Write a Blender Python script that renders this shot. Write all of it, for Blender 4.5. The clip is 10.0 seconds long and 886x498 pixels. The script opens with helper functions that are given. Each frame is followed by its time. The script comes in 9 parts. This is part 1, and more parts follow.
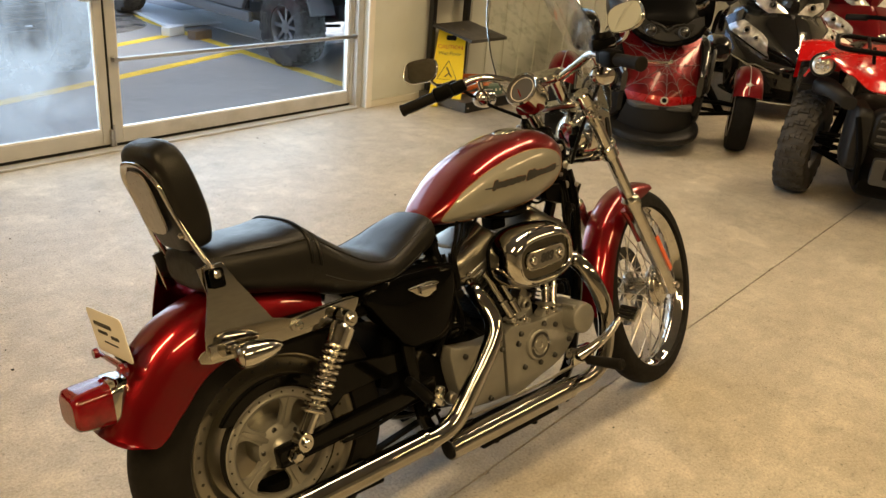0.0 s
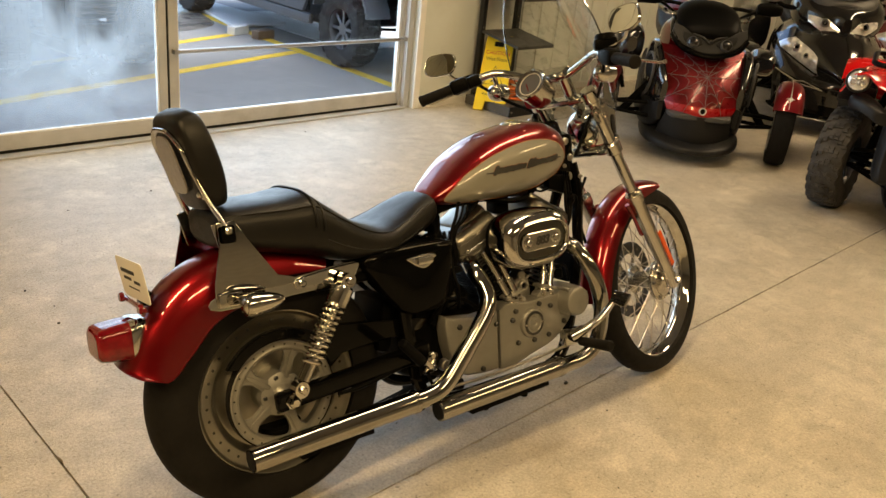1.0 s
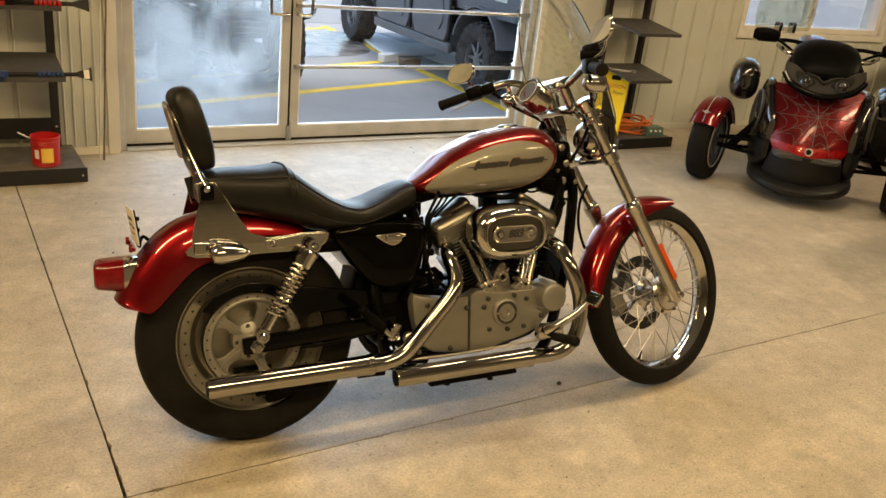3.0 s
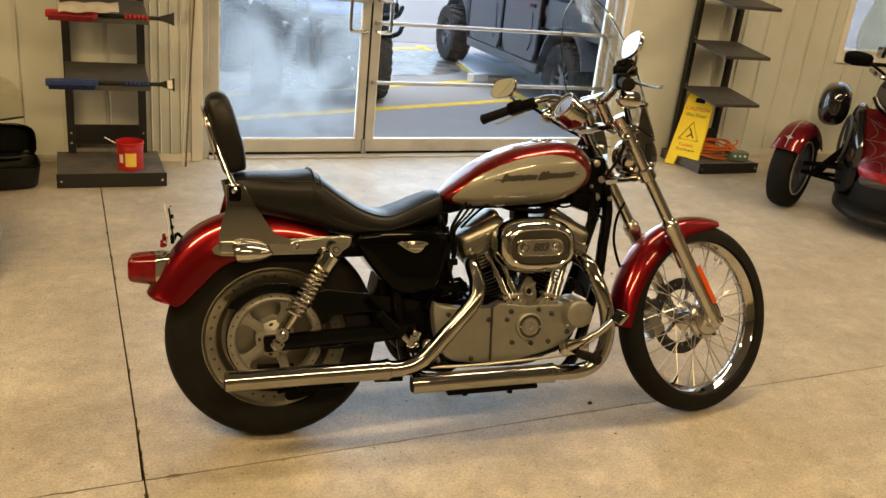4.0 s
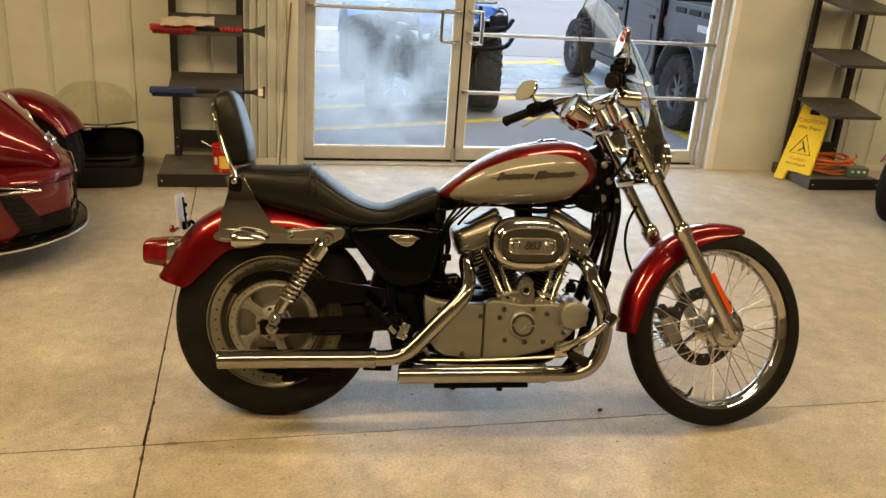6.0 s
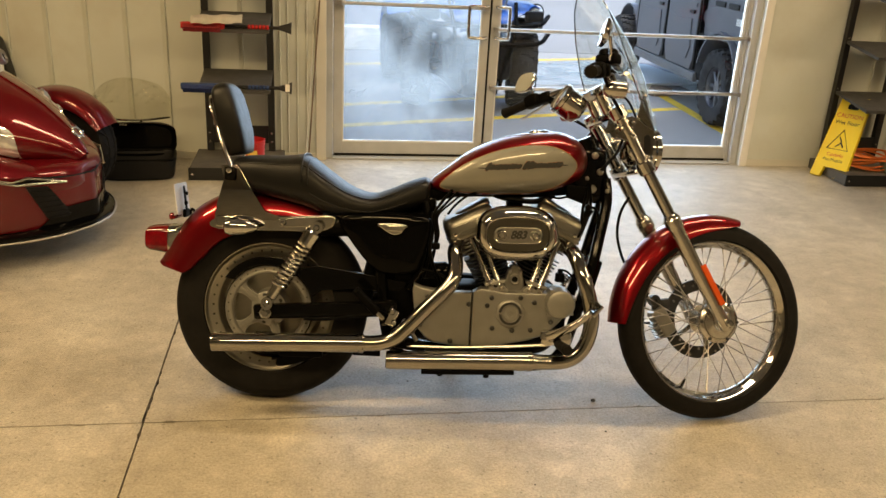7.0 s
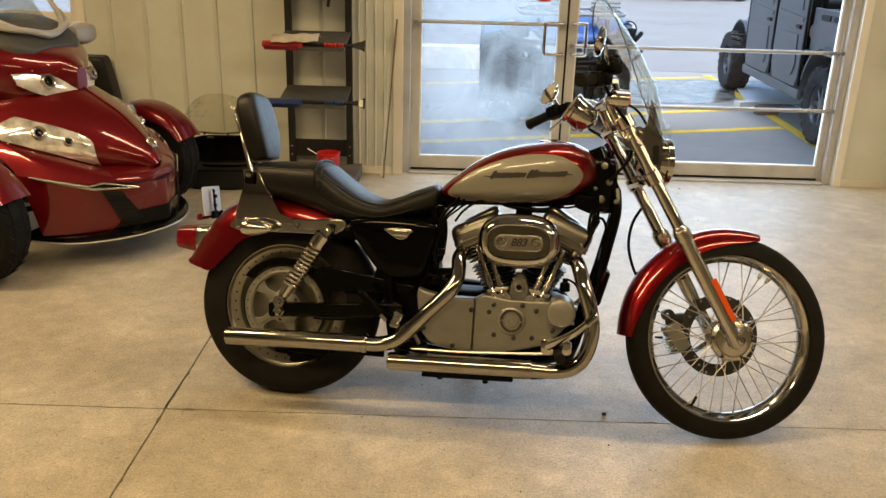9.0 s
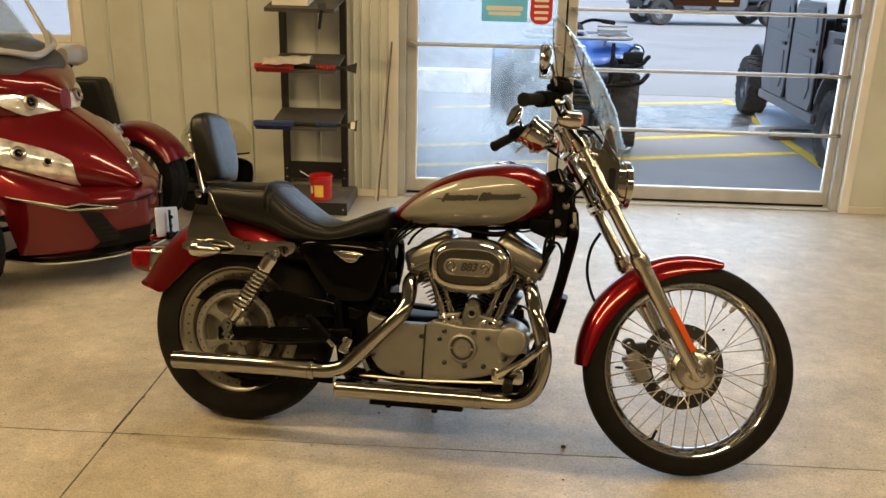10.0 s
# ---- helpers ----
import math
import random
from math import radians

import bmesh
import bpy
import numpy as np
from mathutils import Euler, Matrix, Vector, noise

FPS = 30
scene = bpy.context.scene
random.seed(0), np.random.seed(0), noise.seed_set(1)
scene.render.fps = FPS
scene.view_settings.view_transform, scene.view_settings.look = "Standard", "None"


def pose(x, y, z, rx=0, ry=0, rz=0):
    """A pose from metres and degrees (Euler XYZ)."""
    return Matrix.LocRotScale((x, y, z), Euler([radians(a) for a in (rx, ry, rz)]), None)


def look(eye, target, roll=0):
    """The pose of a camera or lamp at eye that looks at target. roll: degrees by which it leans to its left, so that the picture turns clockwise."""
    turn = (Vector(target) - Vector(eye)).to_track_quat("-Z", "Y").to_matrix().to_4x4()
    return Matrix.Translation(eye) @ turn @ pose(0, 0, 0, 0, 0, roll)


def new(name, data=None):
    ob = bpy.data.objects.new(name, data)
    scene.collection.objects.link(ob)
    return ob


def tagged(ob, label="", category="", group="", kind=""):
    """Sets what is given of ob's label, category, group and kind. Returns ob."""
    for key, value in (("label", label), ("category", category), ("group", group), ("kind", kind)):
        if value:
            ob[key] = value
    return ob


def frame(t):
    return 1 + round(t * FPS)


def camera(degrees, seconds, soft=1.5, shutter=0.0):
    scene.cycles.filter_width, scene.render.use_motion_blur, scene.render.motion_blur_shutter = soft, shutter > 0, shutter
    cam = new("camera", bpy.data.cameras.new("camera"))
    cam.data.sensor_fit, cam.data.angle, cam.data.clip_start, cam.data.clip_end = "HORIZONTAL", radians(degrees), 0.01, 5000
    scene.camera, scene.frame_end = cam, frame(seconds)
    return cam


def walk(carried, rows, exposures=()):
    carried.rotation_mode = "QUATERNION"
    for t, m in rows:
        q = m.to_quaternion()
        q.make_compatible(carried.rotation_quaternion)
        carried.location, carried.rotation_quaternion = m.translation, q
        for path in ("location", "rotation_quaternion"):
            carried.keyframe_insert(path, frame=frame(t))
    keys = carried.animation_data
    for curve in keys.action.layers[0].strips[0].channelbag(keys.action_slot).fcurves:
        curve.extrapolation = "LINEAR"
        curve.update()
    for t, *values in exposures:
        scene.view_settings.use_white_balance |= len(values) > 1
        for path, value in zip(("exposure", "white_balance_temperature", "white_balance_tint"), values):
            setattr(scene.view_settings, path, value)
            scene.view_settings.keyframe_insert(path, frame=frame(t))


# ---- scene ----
cam = camera(55.7, 10.0)
PATH = [
    (0, (-0.055, -0.099, 1.592), (1.366, 1.063, 0.799), 4.9),
    (0.5, (-0.066, -0.204, 1.589), (1.311, 1.014, 0.802), 5.4),
    (1, (-0.092, -0.361, 1.592), (1.239, 0.911, 0.81), 6.1),
    (1.5, (-0.055, -0.502, 1.593), (1.209, 0.849, 0.835), 6.0),
    (2, (0.092, -0.659, 1.589), (1.263, 0.779, 0.841), 6.0),
    (2.5, (0.161, -0.826, 1.581), (1.261, 0.669, 0.838), 6.3),
    (4, (0.444, -1.102, 1.579), (1.243, 0.588, 0.868), 6.2),
    (4.5, (0.537, -1.169, 1.583), (1.239, 0.565, 0.877), 6.1),
    (5, (0.614, -1.285, 1.589), (1.211, 0.489, 0.884), 5.5),
    (5.5, (0.795, -1.292, 1.577), (1.306, 0.509, 0.875), 4.8),
    (7, (1.15, -1.437, 1.576), (1.452, 0.407, 0.862), 3.2),
    (7.5, (1.31, -1.379, 1.555), (1.532, 0.477, 0.843), 2.8),
    (8, (1.408, -1.409, 1.56), (1.537, 0.462, 0.866), 2.3),
    (8.5, (1.473, -1.496, 1.561), (1.522, 0.378, 0.863), 1.8),
    (9, (1.564, -1.537, 1.565), (1.557, 0.344, 0.886), 1.6),
    (9.5, (1.696, -1.503, 1.562), (1.639, 0.388, 0.915), 1.4),
    (10, (1.833, -1.452, 1.544), (1.746, 0.445, 0.918), 1.4),
]
# the film darkens and cools a little as the bright doors fill more of the view
walk(cam, [(t, look(eye, target, roll)) for t, eye, target, roll in PATH],
     exposures=((0, 2.09, 6520, 10), (5.5, 2.10, 6480, 10), (8.5, 2.02, 6250, 10), (10, 1.99, 6200, 10)))

# ---- light ----
world = bpy.data.worlds.new("sky")
scene.world = world
world.use_nodes = True
wn = world.node_tree.nodes
sky = wn.new("ShaderNodeTexSky")
sky.sky_type, sky.sun_disc = "NISHITA", False
sky.sun_elevation, sky.sun_rotation = radians(65), radians(160)
sky.air_density, sky.dust_density = 1.0, 3.0
wn["Background"].inputs["Strength"].default_value = 0.135
world.node_tree.links.new(sky.outputs[0], wn["Background"].inputs["Color"])


def lamp(name, kind, energy, colour, m, **more):
    d = bpy.data.lights.new(name, kind)
    d.energy, d.color = energy, colour
    if kind == "AREA":
        d.shape, d.size, d.size_y = "RECTANGLE", more["size"], more["size_y"]
    if kind == "SUN":
        d.angle = radians(more["angle"])
    ob = new(name, d)
    ob.matrix_world = m
    return ob


lamp("sun", "SUN", 0.6, (1.0, 0.96, 0.9), look((4, -2, 12), (2, 3.5, 0)), angle=12)
# warm ceiling tubes of the showroom
WARM, GOLDEN = (1.0, 0.74, 0.43), (1.0, 0.685, 0.31)
for tx, ty, power, tint in ((3.3, 1.6, 25, WARM), (8.4, 0.6, 46, WARM), (-2.1, 0.5, 53, GOLDEN), (0.6, -2.6, 40, GOLDEN), (5.4, -3.0, 23, GOLDEN)):
    lamp("ceiling_tube", "AREA", power, tint, look((tx, ty, 4.2), (tx, ty, 0)), size=3.2, size_y=0.34)
# daylight in the doorway
lamp("door_daylight", "AREA", 20, (0.72, 0.86, 1.0), look((2.80, 4.72, 1.2), (2.80, 0, 1.2)), size=2.9, size_y=2.1)

# ---- mesh tools ----
V = Vector


def thing(name, label, category, m=None, group="", kind=""):
    ob = new(name)
    ob.empty_display_size = 0.1
    if m is not None:
        ob.matrix_world = m
    return tagged(ob, label, category, group, kind)


def weigh_normals(me):
    """Normals weighted by face area, so that flat faces stay flat beside small bevels."""
    nv, nl, nf = len(me.vertices), len(me.loops), len(me.polygons)
    area, fn = np.empty(nf), np.empty(nf * 3)
    me.polygons.foreach_get("area", area), me.polygons.foreach_get("normal", fn)
    start, total, lv = np.empty(nf, int), np.empty(nf, int), np.empty(nl, int)
    me.polygons.foreach_get("loop_start", start), me.polygons.foreach_get("loop_total", total), me.loops.foreach_get("vertex_index", lv)
    face = np.repeat(np.arange(nf), total)
    acc = np.zeros((nv, 3))
    np.add.at(acc, lv, (fn.reshape(-1, 3) * area[:, None])[face])
    length = np.linalg.norm(acc, axis=1)
    edges, sharp = np.empty(len(me.edges) * 2, int), np.zeros(len(me.edges), bool)
    me.edges.foreach_get("vertices", edges), me.edges.foreach_get("use_edge_sharp", sharp)
    cut = np.zeros(nv, bool)
    cut[edges.reshape(-1, 2)[sharp].ravel()] = True
    acc[(length < 1e-12) | cut] = 0
    acc[length >= 1e-12] /= length[length >= 1e-12][:, None]
    me.normals_split_custom_set(acc[lv].tolist())


def finish(bm, name, material, smooth=35):
    me = bpy.data.meshes.new(name)
    bmesh.ops.recalc_face_normals(bm, faces=bm.faces)
    bm.to_mesh(me)
    bm.free()
    for mt in material if isinstance(material, (list, tuple)) else [material]:
        me.materials.append(mt)
    if smooth:
        me.shade_smooth()
        me.set_sharp_from_angle(angle=radians(smooth))
        weigh_normals(me)
    return me


def part(name, bm, material, parent=None, label="", smooth=35, category="", kind=""):
    ob = new(name, finish(bm, name, material, smooth))
    if parent is not None:
        ob.parent = parent
    return tagged(ob, label, category, "", kind)


def piece(name, me, parent, m=None):
    ob = new(name, me)
    ob.parent = parent
    if m is not None:
        ob.matrix_basis = m
    return ob


def join(*bms):
    out = bms[0]
    for b in bms[1:]:
        me = bpy.data.meshes.new("tmp")
        b.to_mesh(me)
        b.free()
        out.from_mesh(me)
        bpy.data.meshes.remove(me)
    return out


def moved(bm, m):
    bmesh.ops.transform(bm, matrix=m, verts=bm.verts)
    return bm


def loft(rings, closed=True, caps=True):
    """Skin through rings of equally many points."""
    bm = bmesh.new()
    rows = [[bm.verts.new(p) for p in r] for r in rings]
    n = len(rows[0])
    for a, b in zip(rows, rows[1:]):
        for i in range(n if closed else n - 1):
            j = (i + 1) % n
            bm.faces.new((a[i], a[j], b[j], b[i]))
    if caps and closed:
        bm.faces.new(rows[0][::-1])
        bm.faces.new(rows[-1])
    return bm


def box(sx, sy, sz, m=None, bevel=0.0, seg=2):
    bm = bmesh.new()
    bmesh.ops.create_cube(bm, size=1, matrix=Matrix.Diagonal((sx, sy, sz, 1)))
    if bevel:
        bmesh.ops.bevel(bm, geom=bm.edges[:], offset=bevel, segments=seg, affect="EDGES", profile=0.5)
    return moved(bm, m) if m is not None else bm


def box_between(lo, hi, bevel=0.0):
    c = [(a + b) / 2 for a, b in zip(lo, hi)]
    return box(*[b - a for a, b in zip(lo, hi)], Matrix.Translation(c), bevel)


def axis_frame(p0, p1):
    d = V(p1) - V(p0)
    return Matrix.Translation(p0) @ d.to_track_quat("Z", "Y").to_matrix().to_4x4(), d.length


def lathe(profile, seg=32, m=None, closed=False):
    """Profile of (radius, height) turned about z."""
    rings = []
    for i in range(seg):
        a = 2 * math.pi * i / seg
        rings.append([V((r * math.cos(a), r * math.sin(a), h)) for r, h in profile])
    bm = bmesh.new()
    rows = [[bm.verts.new(p) for p in r] for r in rings]
    n = len(profile)
    for k in range(seg):
        a, b = rows[k], rows[(k + 1) % seg]
        for i in range(n if closed else n - 1):
            j = (i + 1) % n
            bm.faces.new((a[i], b[i], b[j], a[j]))
    bmesh.ops.remove_doubles(bm, verts=bm.verts, dist=1e-6)
    bmesh.ops.dissolve_degenerate(bm, edges=bm.edges, dist=1e-6)
    return moved(bm, m) if m is not None else bm


def rod(p0, p1, r0, r1=None, seg=16, bevel=0.0):
    r1 = r0 if r1 is None else r1
    m, n = axis_frame(p0, p1)
    b = min(bevel, r0 * 0.9, r1 * 0.9, n / 2)
    prof = [(0, 0), (r0 - b, 0), (r0, b), (r1, n - b), (r1 - b, n), (0, n)] if b else [(0, 0), (r0, 0), (r1, n), (0, n)]
    return lathe(prof, seg, m)


def spline(points, steps=8, closed=False):
    P = [V(p) for p in points]
    out = []
    n = len(P)
    for i in range(n if closed else n - 1):
        if closed:
            a, b, c, d = P[i - 1], P[i], P[(i + 1) % n], P[(i + 2) % n]
        else:
            b, c = P[i], P[i + 1]
            a = P[i - 1] if i else b + (b - c)
            d = P[i + 2] if i + 2 < n else c + (c - b)
        for k in range(steps):
            t = k / steps
            out.append(0.5 * ((2 * b) + (c - a) * t + (2 * a - 5 * b + 4 * c - d) * t * t + (3 * b - a - 3 * c + d) * t ** 3))
    if not closed:
        out.append(P[-1])
    return out


def tube(points, radius, seg=12, steps=6, closed=False, flat=1.0):
    """Round bar along a smooth line; radius a number or one per point."""
    P = spline(points, steps, closed) if steps > 1 else [V(p) for p in points]
    n = len(P)
    if isinstance(radius, (list, tuple)):
        k = (n - 1) / (len(radius) - 1)
        rad = [radius[min(int(i / k), len(radius) - 2)] * (1 - (i / k - min(int(i / k), len(radius) - 2)))
               + radius[min(int(i / k), len(radius) - 2) + 1] * (i / k - min(int(i / k), len(radius) - 2)) for i in range(n)]
    else:
        rad = [radius] * n
    rings = []
    side = None
    for i, p in enumerate(P):
        t = (P[(i + 1) % n] - P[i - 1]) if closed else (P[min(i + 1, n - 1)] - P[max(i - 1, 0)])
        t.normalize()
        if side is None:
            side = t.cross(V((0, 0, 1)) if abs(t.z) < 0.9 else V((1, 0, 0))).normalized()
        side = (side - t * side.dot(t)).normalized()
        up = side.cross(t)
        rings.append([p + rad[i] * (math.cos(2 * math.pi * k / seg) * side + flat * math.sin(2 * math.pi * k / seg) * up) for k in range(seg)])
    if closed:
        rings.append(rings[0])
        bm = loft(rings, caps=False)
        bmesh.ops.remove_doubles(bm, verts=bm.verts, dist=1e-6)
        return bm
    return loft(rings)


def body(sections, n=28, steps=4, power=2.4, axis="x"):
    """Smooth body through sections (position, low, high, half width[, power[, side shift]])."""
    rows = [tuple(s) + (power, 0.0)[len(s) - 4:] for s in sections]
    S = []
    for i in range(len(rows) - 1):
        a, b = rows[max(i - 1, 0)], rows[i]
        c, d = rows[i + 1], rows[min(i + 2, len(rows) - 1)]
        for k in range(steps):
            t = k / steps
            S.append([0.5 * (2 * q + (r - p) * t + (2 * p - 5 * q + 4 * r - s) * t * t + (3 * q - p - 3 * r + s) * t ** 3) for p, q, r, s in zip(a, b, c, d)])
    S.append(list(rows[-1]))
    rings = []
    for x, lo, hi, w, pw, sh in S:
        w, h, zc = max(w, 1e-4), max((hi - lo) / 2, 1e-4), (hi + lo) / 2
        ring = []
        for k in range(n):
            a = 2 * math.pi * k / n
            c, s = math.cos(a), math.sin(a)
            y = sh + w * math.copysign(abs(c) ** (2 / pw), c)
            z = zc + h * math.copysign(abs(s) ** (2 / pw), s)
            ring.append(V((x, y, z)) if axis == "x" else V((z, y, x)))
        rings.append(ring)
    return loft(rings)


def plate(outline, thick, m=None, bevel=0.0):
    """Flat outline in x, y, from z 0 to thick."""
    bm = bmesh.new()
    f = bm.faces.new([bm.verts.new((x, y, 0)) for x, y in outline])
    ext = bmesh.ops.extrude_face_region(bm, geom=[f])
    top = [g for g in ext["geom"] if isinstance(g, bmesh.types.BMVert)]
    bmesh.ops.translate(bm, verts=top, vec=(0, 0, thick))
    if bevel:
        flat = [e for e in bm.edges if abs(e.verts[0].co.z - e.verts[1].co.z) < 1e-6]
        bmesh.ops.bevel(bm, geom=flat, offset=bevel, segments=2, affect="EDGES", profile=0.5)
    return moved(bm, m) if m is not None else bm


def rounded(outline, steps=4):
    return [(p.x, p.y) for p in spline([(x, y, 0) for x, y in outline], steps, True)]


def stadium(w, h, seg=10, r=None):
    """Rounded box outline with half sizes w, h."""
    r = min(w, h) if r is None else r
    out = []
    for cx, cy, a0 in ((w - r, h - r, 0), (r - w, h - r, 90), (r - w, r - h, 180), (w - r, r - h, 270)):
        for k in range(seg + 1):
            a = radians(a0 + 90 * k / seg)
            out.append((cx + r * math.cos(a), cy + r * math.sin(a)))
    return out


def words(name, text, size, material, parent, m, extrude=0.0006, align="CENTER", bold=0.0, slant=0.0):
    cu = bpy.data.curves.new(name, "FONT")
    cu.body, cu.size, cu.extrude, cu.align_x, cu.align_y = text, size, extrude, align, "CENTER"
    cu.offset, cu.shear = bold, slant
    tmp = bpy.data.objects.new("tmp_text", cu)
    scene.collection.objects.link(tmp)
    me = bpy.data.meshes.new_from_object(tmp.evaluated_get(bpy.context.evaluated_depsgraph_get()))
    bpy.data.objects.remove(tmp)
    me.materials.clear()
    me.materials.append(material)
    ob = new(name, me)
    ob.parent = parent
    ob.matrix_basis = m
    return ob


# side view frame: outline x, z -> plate whose thickness grows towards -y
SIDE = Matrix(((1, 0, 0, 0), (0, 0, -1, 0), (0, 1, 0, 0), (0, 0, 0, 1)))


def side_plate(outline, y, thick, bevel=0.0):
    """Plate seen from the side: outline in x, z; from y to y - thick."""
    return plate(outline, thick, Matrix.Translation((0, y, 0)) @ SIDE, bevel)

# ---- materials ----
def material(name, colour, rough=0.5, metal=0.0, vary=0.12, scale=6.0, bump=0.0, bump_scale=200.0, stain=None, stain_scale=1.2, rough_vary=0.1,
             coat=0.0, flakes=0.0, alpha=1.0, glow=0.0, trans=0.0, per_object=0.0, spec=0.5):
    m = bpy.data.materials.new(name)
    m.use_nodes = True
    nt = m.node_tree
    N, L = nt.nodes, nt.links
    b = N["Principled BSDF"]
    b.inputs["Metallic"].default_value = metal
    b.inputs["Coat Weight"].default_value = coat
    b.inputs["Specular IOR Level"].default_value = spec
    b.inputs["Coat Roughness"].default_value = 0.04
    b.inputs["Transmission Weight"].default_value = trans
    b.inputs["Alpha"].default_value = alpha
    co = N.new("ShaderNodeTexCoord")
    n1 = N.new("ShaderNodeTexNoise")
    n1.inputs["Scale"].default_value, n1.inputs["Detail"].default_value = scale, 8
    L.new(co.outputs["Object"], n1.inputs["Vector"])
    ramp = N.new("ShaderNodeMapRange")
    ramp.inputs["From Min"].default_value, ramp.inputs["From Max"].default_value = 0.3, 0.7
    ramp.inputs["To Min"].default_value, ramp.inputs["To Max"].default_value = 1 - vary, 1 + vary
    L.new(n1.outputs["Fac"], ramp.inputs["Value"])
    mul = N.new("ShaderNodeVectorMath")
    mul.operation = "SCALE"
    mul.inputs[0].default_value = colour
    L.new(ramp.outputs[0], mul.inputs["Scale"])
    out = mul.outputs[0]
    if stain:
        n2 = N.new("ShaderNodeTexNoise")
        n2.inputs["Scale"].default_value, n2.inputs["Detail"].default_value, n2.inputs["Roughness"].default_value = stain_scale, 6, 0.65
        L.new(co.outputs["Object"], n2.inputs["Vector"])
        r2 = N.new("ShaderNodeMapRange")
        r2.inputs["From Min"].default_value, r2.inputs["From Max"].default_value = 0.48, 0.72
        L.new(n2.outputs["Fac"], r2.inputs["Value"])
        mix = N.new("ShaderNodeMix")
        mix.data_type = "RGBA"
        mix.inputs["B"].default_value = (*stain, 1)
        L.new(r2.outputs[0], mix.inputs["Factor"])
        L.new(out, mix.inputs["A"])
        out = mix.outputs["Result"]
    if per_object:
        oi = N.new("ShaderNodeObjectInfo")
        r4 = N.new("ShaderNodeMapRange")
        r4.inputs["To Min"].default_value, r4.inputs["To Max"].default_value = 1 - per_object, 1 + per_object
        L.new(oi.outputs["Random"], r4.inputs["Value"])
        m4 = N.new("ShaderNodeVectorMath")
        m4.operation = "SCALE"
        L.new(out, m4.inputs[0])
        L.new(r4.outputs[0], m4.inputs["Scale"])
        out = m4.outputs[0]
    L.new(out, b.inputs["Base Color"])
    r3 = N.new("ShaderNodeMapRange")
    r3.inputs["From Min"].default_value, r3.inputs["From Max"].default_value = 0.3, 0.7
    r3.inputs["To Min"].default_value, r3.inputs["To Max"].default_value = max(rough * (1 - rough_vary), 0.01), min(rough * (1 + rough_vary), 1)
    n3 = N.new("ShaderNodeTexNoise")
    n3.inputs["Scale"].default_value, n3.inputs["Detail"].default_value = scale * 3.1, 5
    L.new(co.outputs["Object"], n3.inputs["Vector"])
    L.new(n3.outputs["Fac"], r3.inputs["Value"])
    L.new(r3.outputs[0], b.inputs["Roughness"])
    if bump or flakes:
        bt = N.new("ShaderNodeTexVoronoi" if flakes else "ShaderNodeTexNoise")
        bt.inputs["Scale"].default_value = 900.0 if flakes else bump_scale
        L.new(co.outputs["Object"], bt.inputs["Vector"])
        bp = N.new("ShaderNodeBump")
        bp.inputs["Strength"].default_value, bp.inputs["Distance"].default_value = (flakes, 0.0008) if flakes else (bump, 0.002)
        L.new(bt.outputs[0], bp.inputs["Height"])
        L.new(bp.outputs[0], b.inputs["Normal"])
    if glow:
        b.inputs["Emission Color"].default_value = (*colour, 1)
        b.inputs["Emission Strength"].default_value = glow
    return m


def clear_pane(name, tint, haze=0.0, haze_scale=1.5, gloss=0.12, haze_low=0.4):
    """A thin pane: mostly clear, a little gloss, and mist that clings to it in patches."""
    m = bpy.data.materials.new(name)
    m.use_nodes = True
    nt = m.node_tree
    N, L = nt.nodes, nt.links
    N.remove(N["Principled BSDF"])
    tr = N.new("ShaderNodeBsdfTransparent")
    tr.inputs["Color"].default_value = (*tint, 1)
    gl = N.new("ShaderNodeBsdfGlossy")
    gl.inputs["Roughness"].default_value = 0.02
    fr = N.new("ShaderNodeFresnel")
    fr.inputs["IOR"].default_value = 1.45
    sc = N.new("ShaderNodeMath")
    sc.operation = "MULTIPLY"
    sc.inputs[1].default_value = gloss / 0.12
    L.new(fr.outputs[0], sc.inputs[0])
    mix = N.new("ShaderNodeMixShader")
    L.new(sc.outputs[0], mix.inputs["Fac"])
    L.new(tr.outputs[0], mix.inputs[1])
    L.new(gl.outputs[0], mix.inputs[2])
    last = mix
    if haze:
        co = N.new("ShaderNodeTexCoord")
        no = N.new("ShaderNodeTexNoise")
        no.inputs["Scale"].default_value, no.inputs["Detail"].default_value, no.inputs["Roughness"].default_value = haze_scale, 7, 0.6
        no.inputs["Distortion"].default_value = 0.6
        L.new(co.outputs["Object"], no.inputs["Vector"])
        r = N.new("ShaderNodeMapRange")
        r.inputs["From Min"].default_value, r.inputs["From Max"].default_value = 0.36, 0.66
        r.inputs["To Min"].default_value, r.inputs["To Max"].default_value = haze * haze_low, haze
        L.new(no.outputs["Fac"], r.inputs["Value"])
        df = N.new("ShaderNodeBsdfTranslucent")
        df.inputs["Color"].default_value = (0.232, 0.240, 0.242, 1)
        mx = N.new("ShaderNodeMixShader")
        L.new(r.outputs[0], mx.inputs["Fac"])
        L.new(mix.outputs[0], mx.inputs[1])
        L.new(df.outputs[0], mx.inputs[2])
        last = mx
    L.new(last.outputs[0], N["Material Output"].inputs["Surface"])
    return m


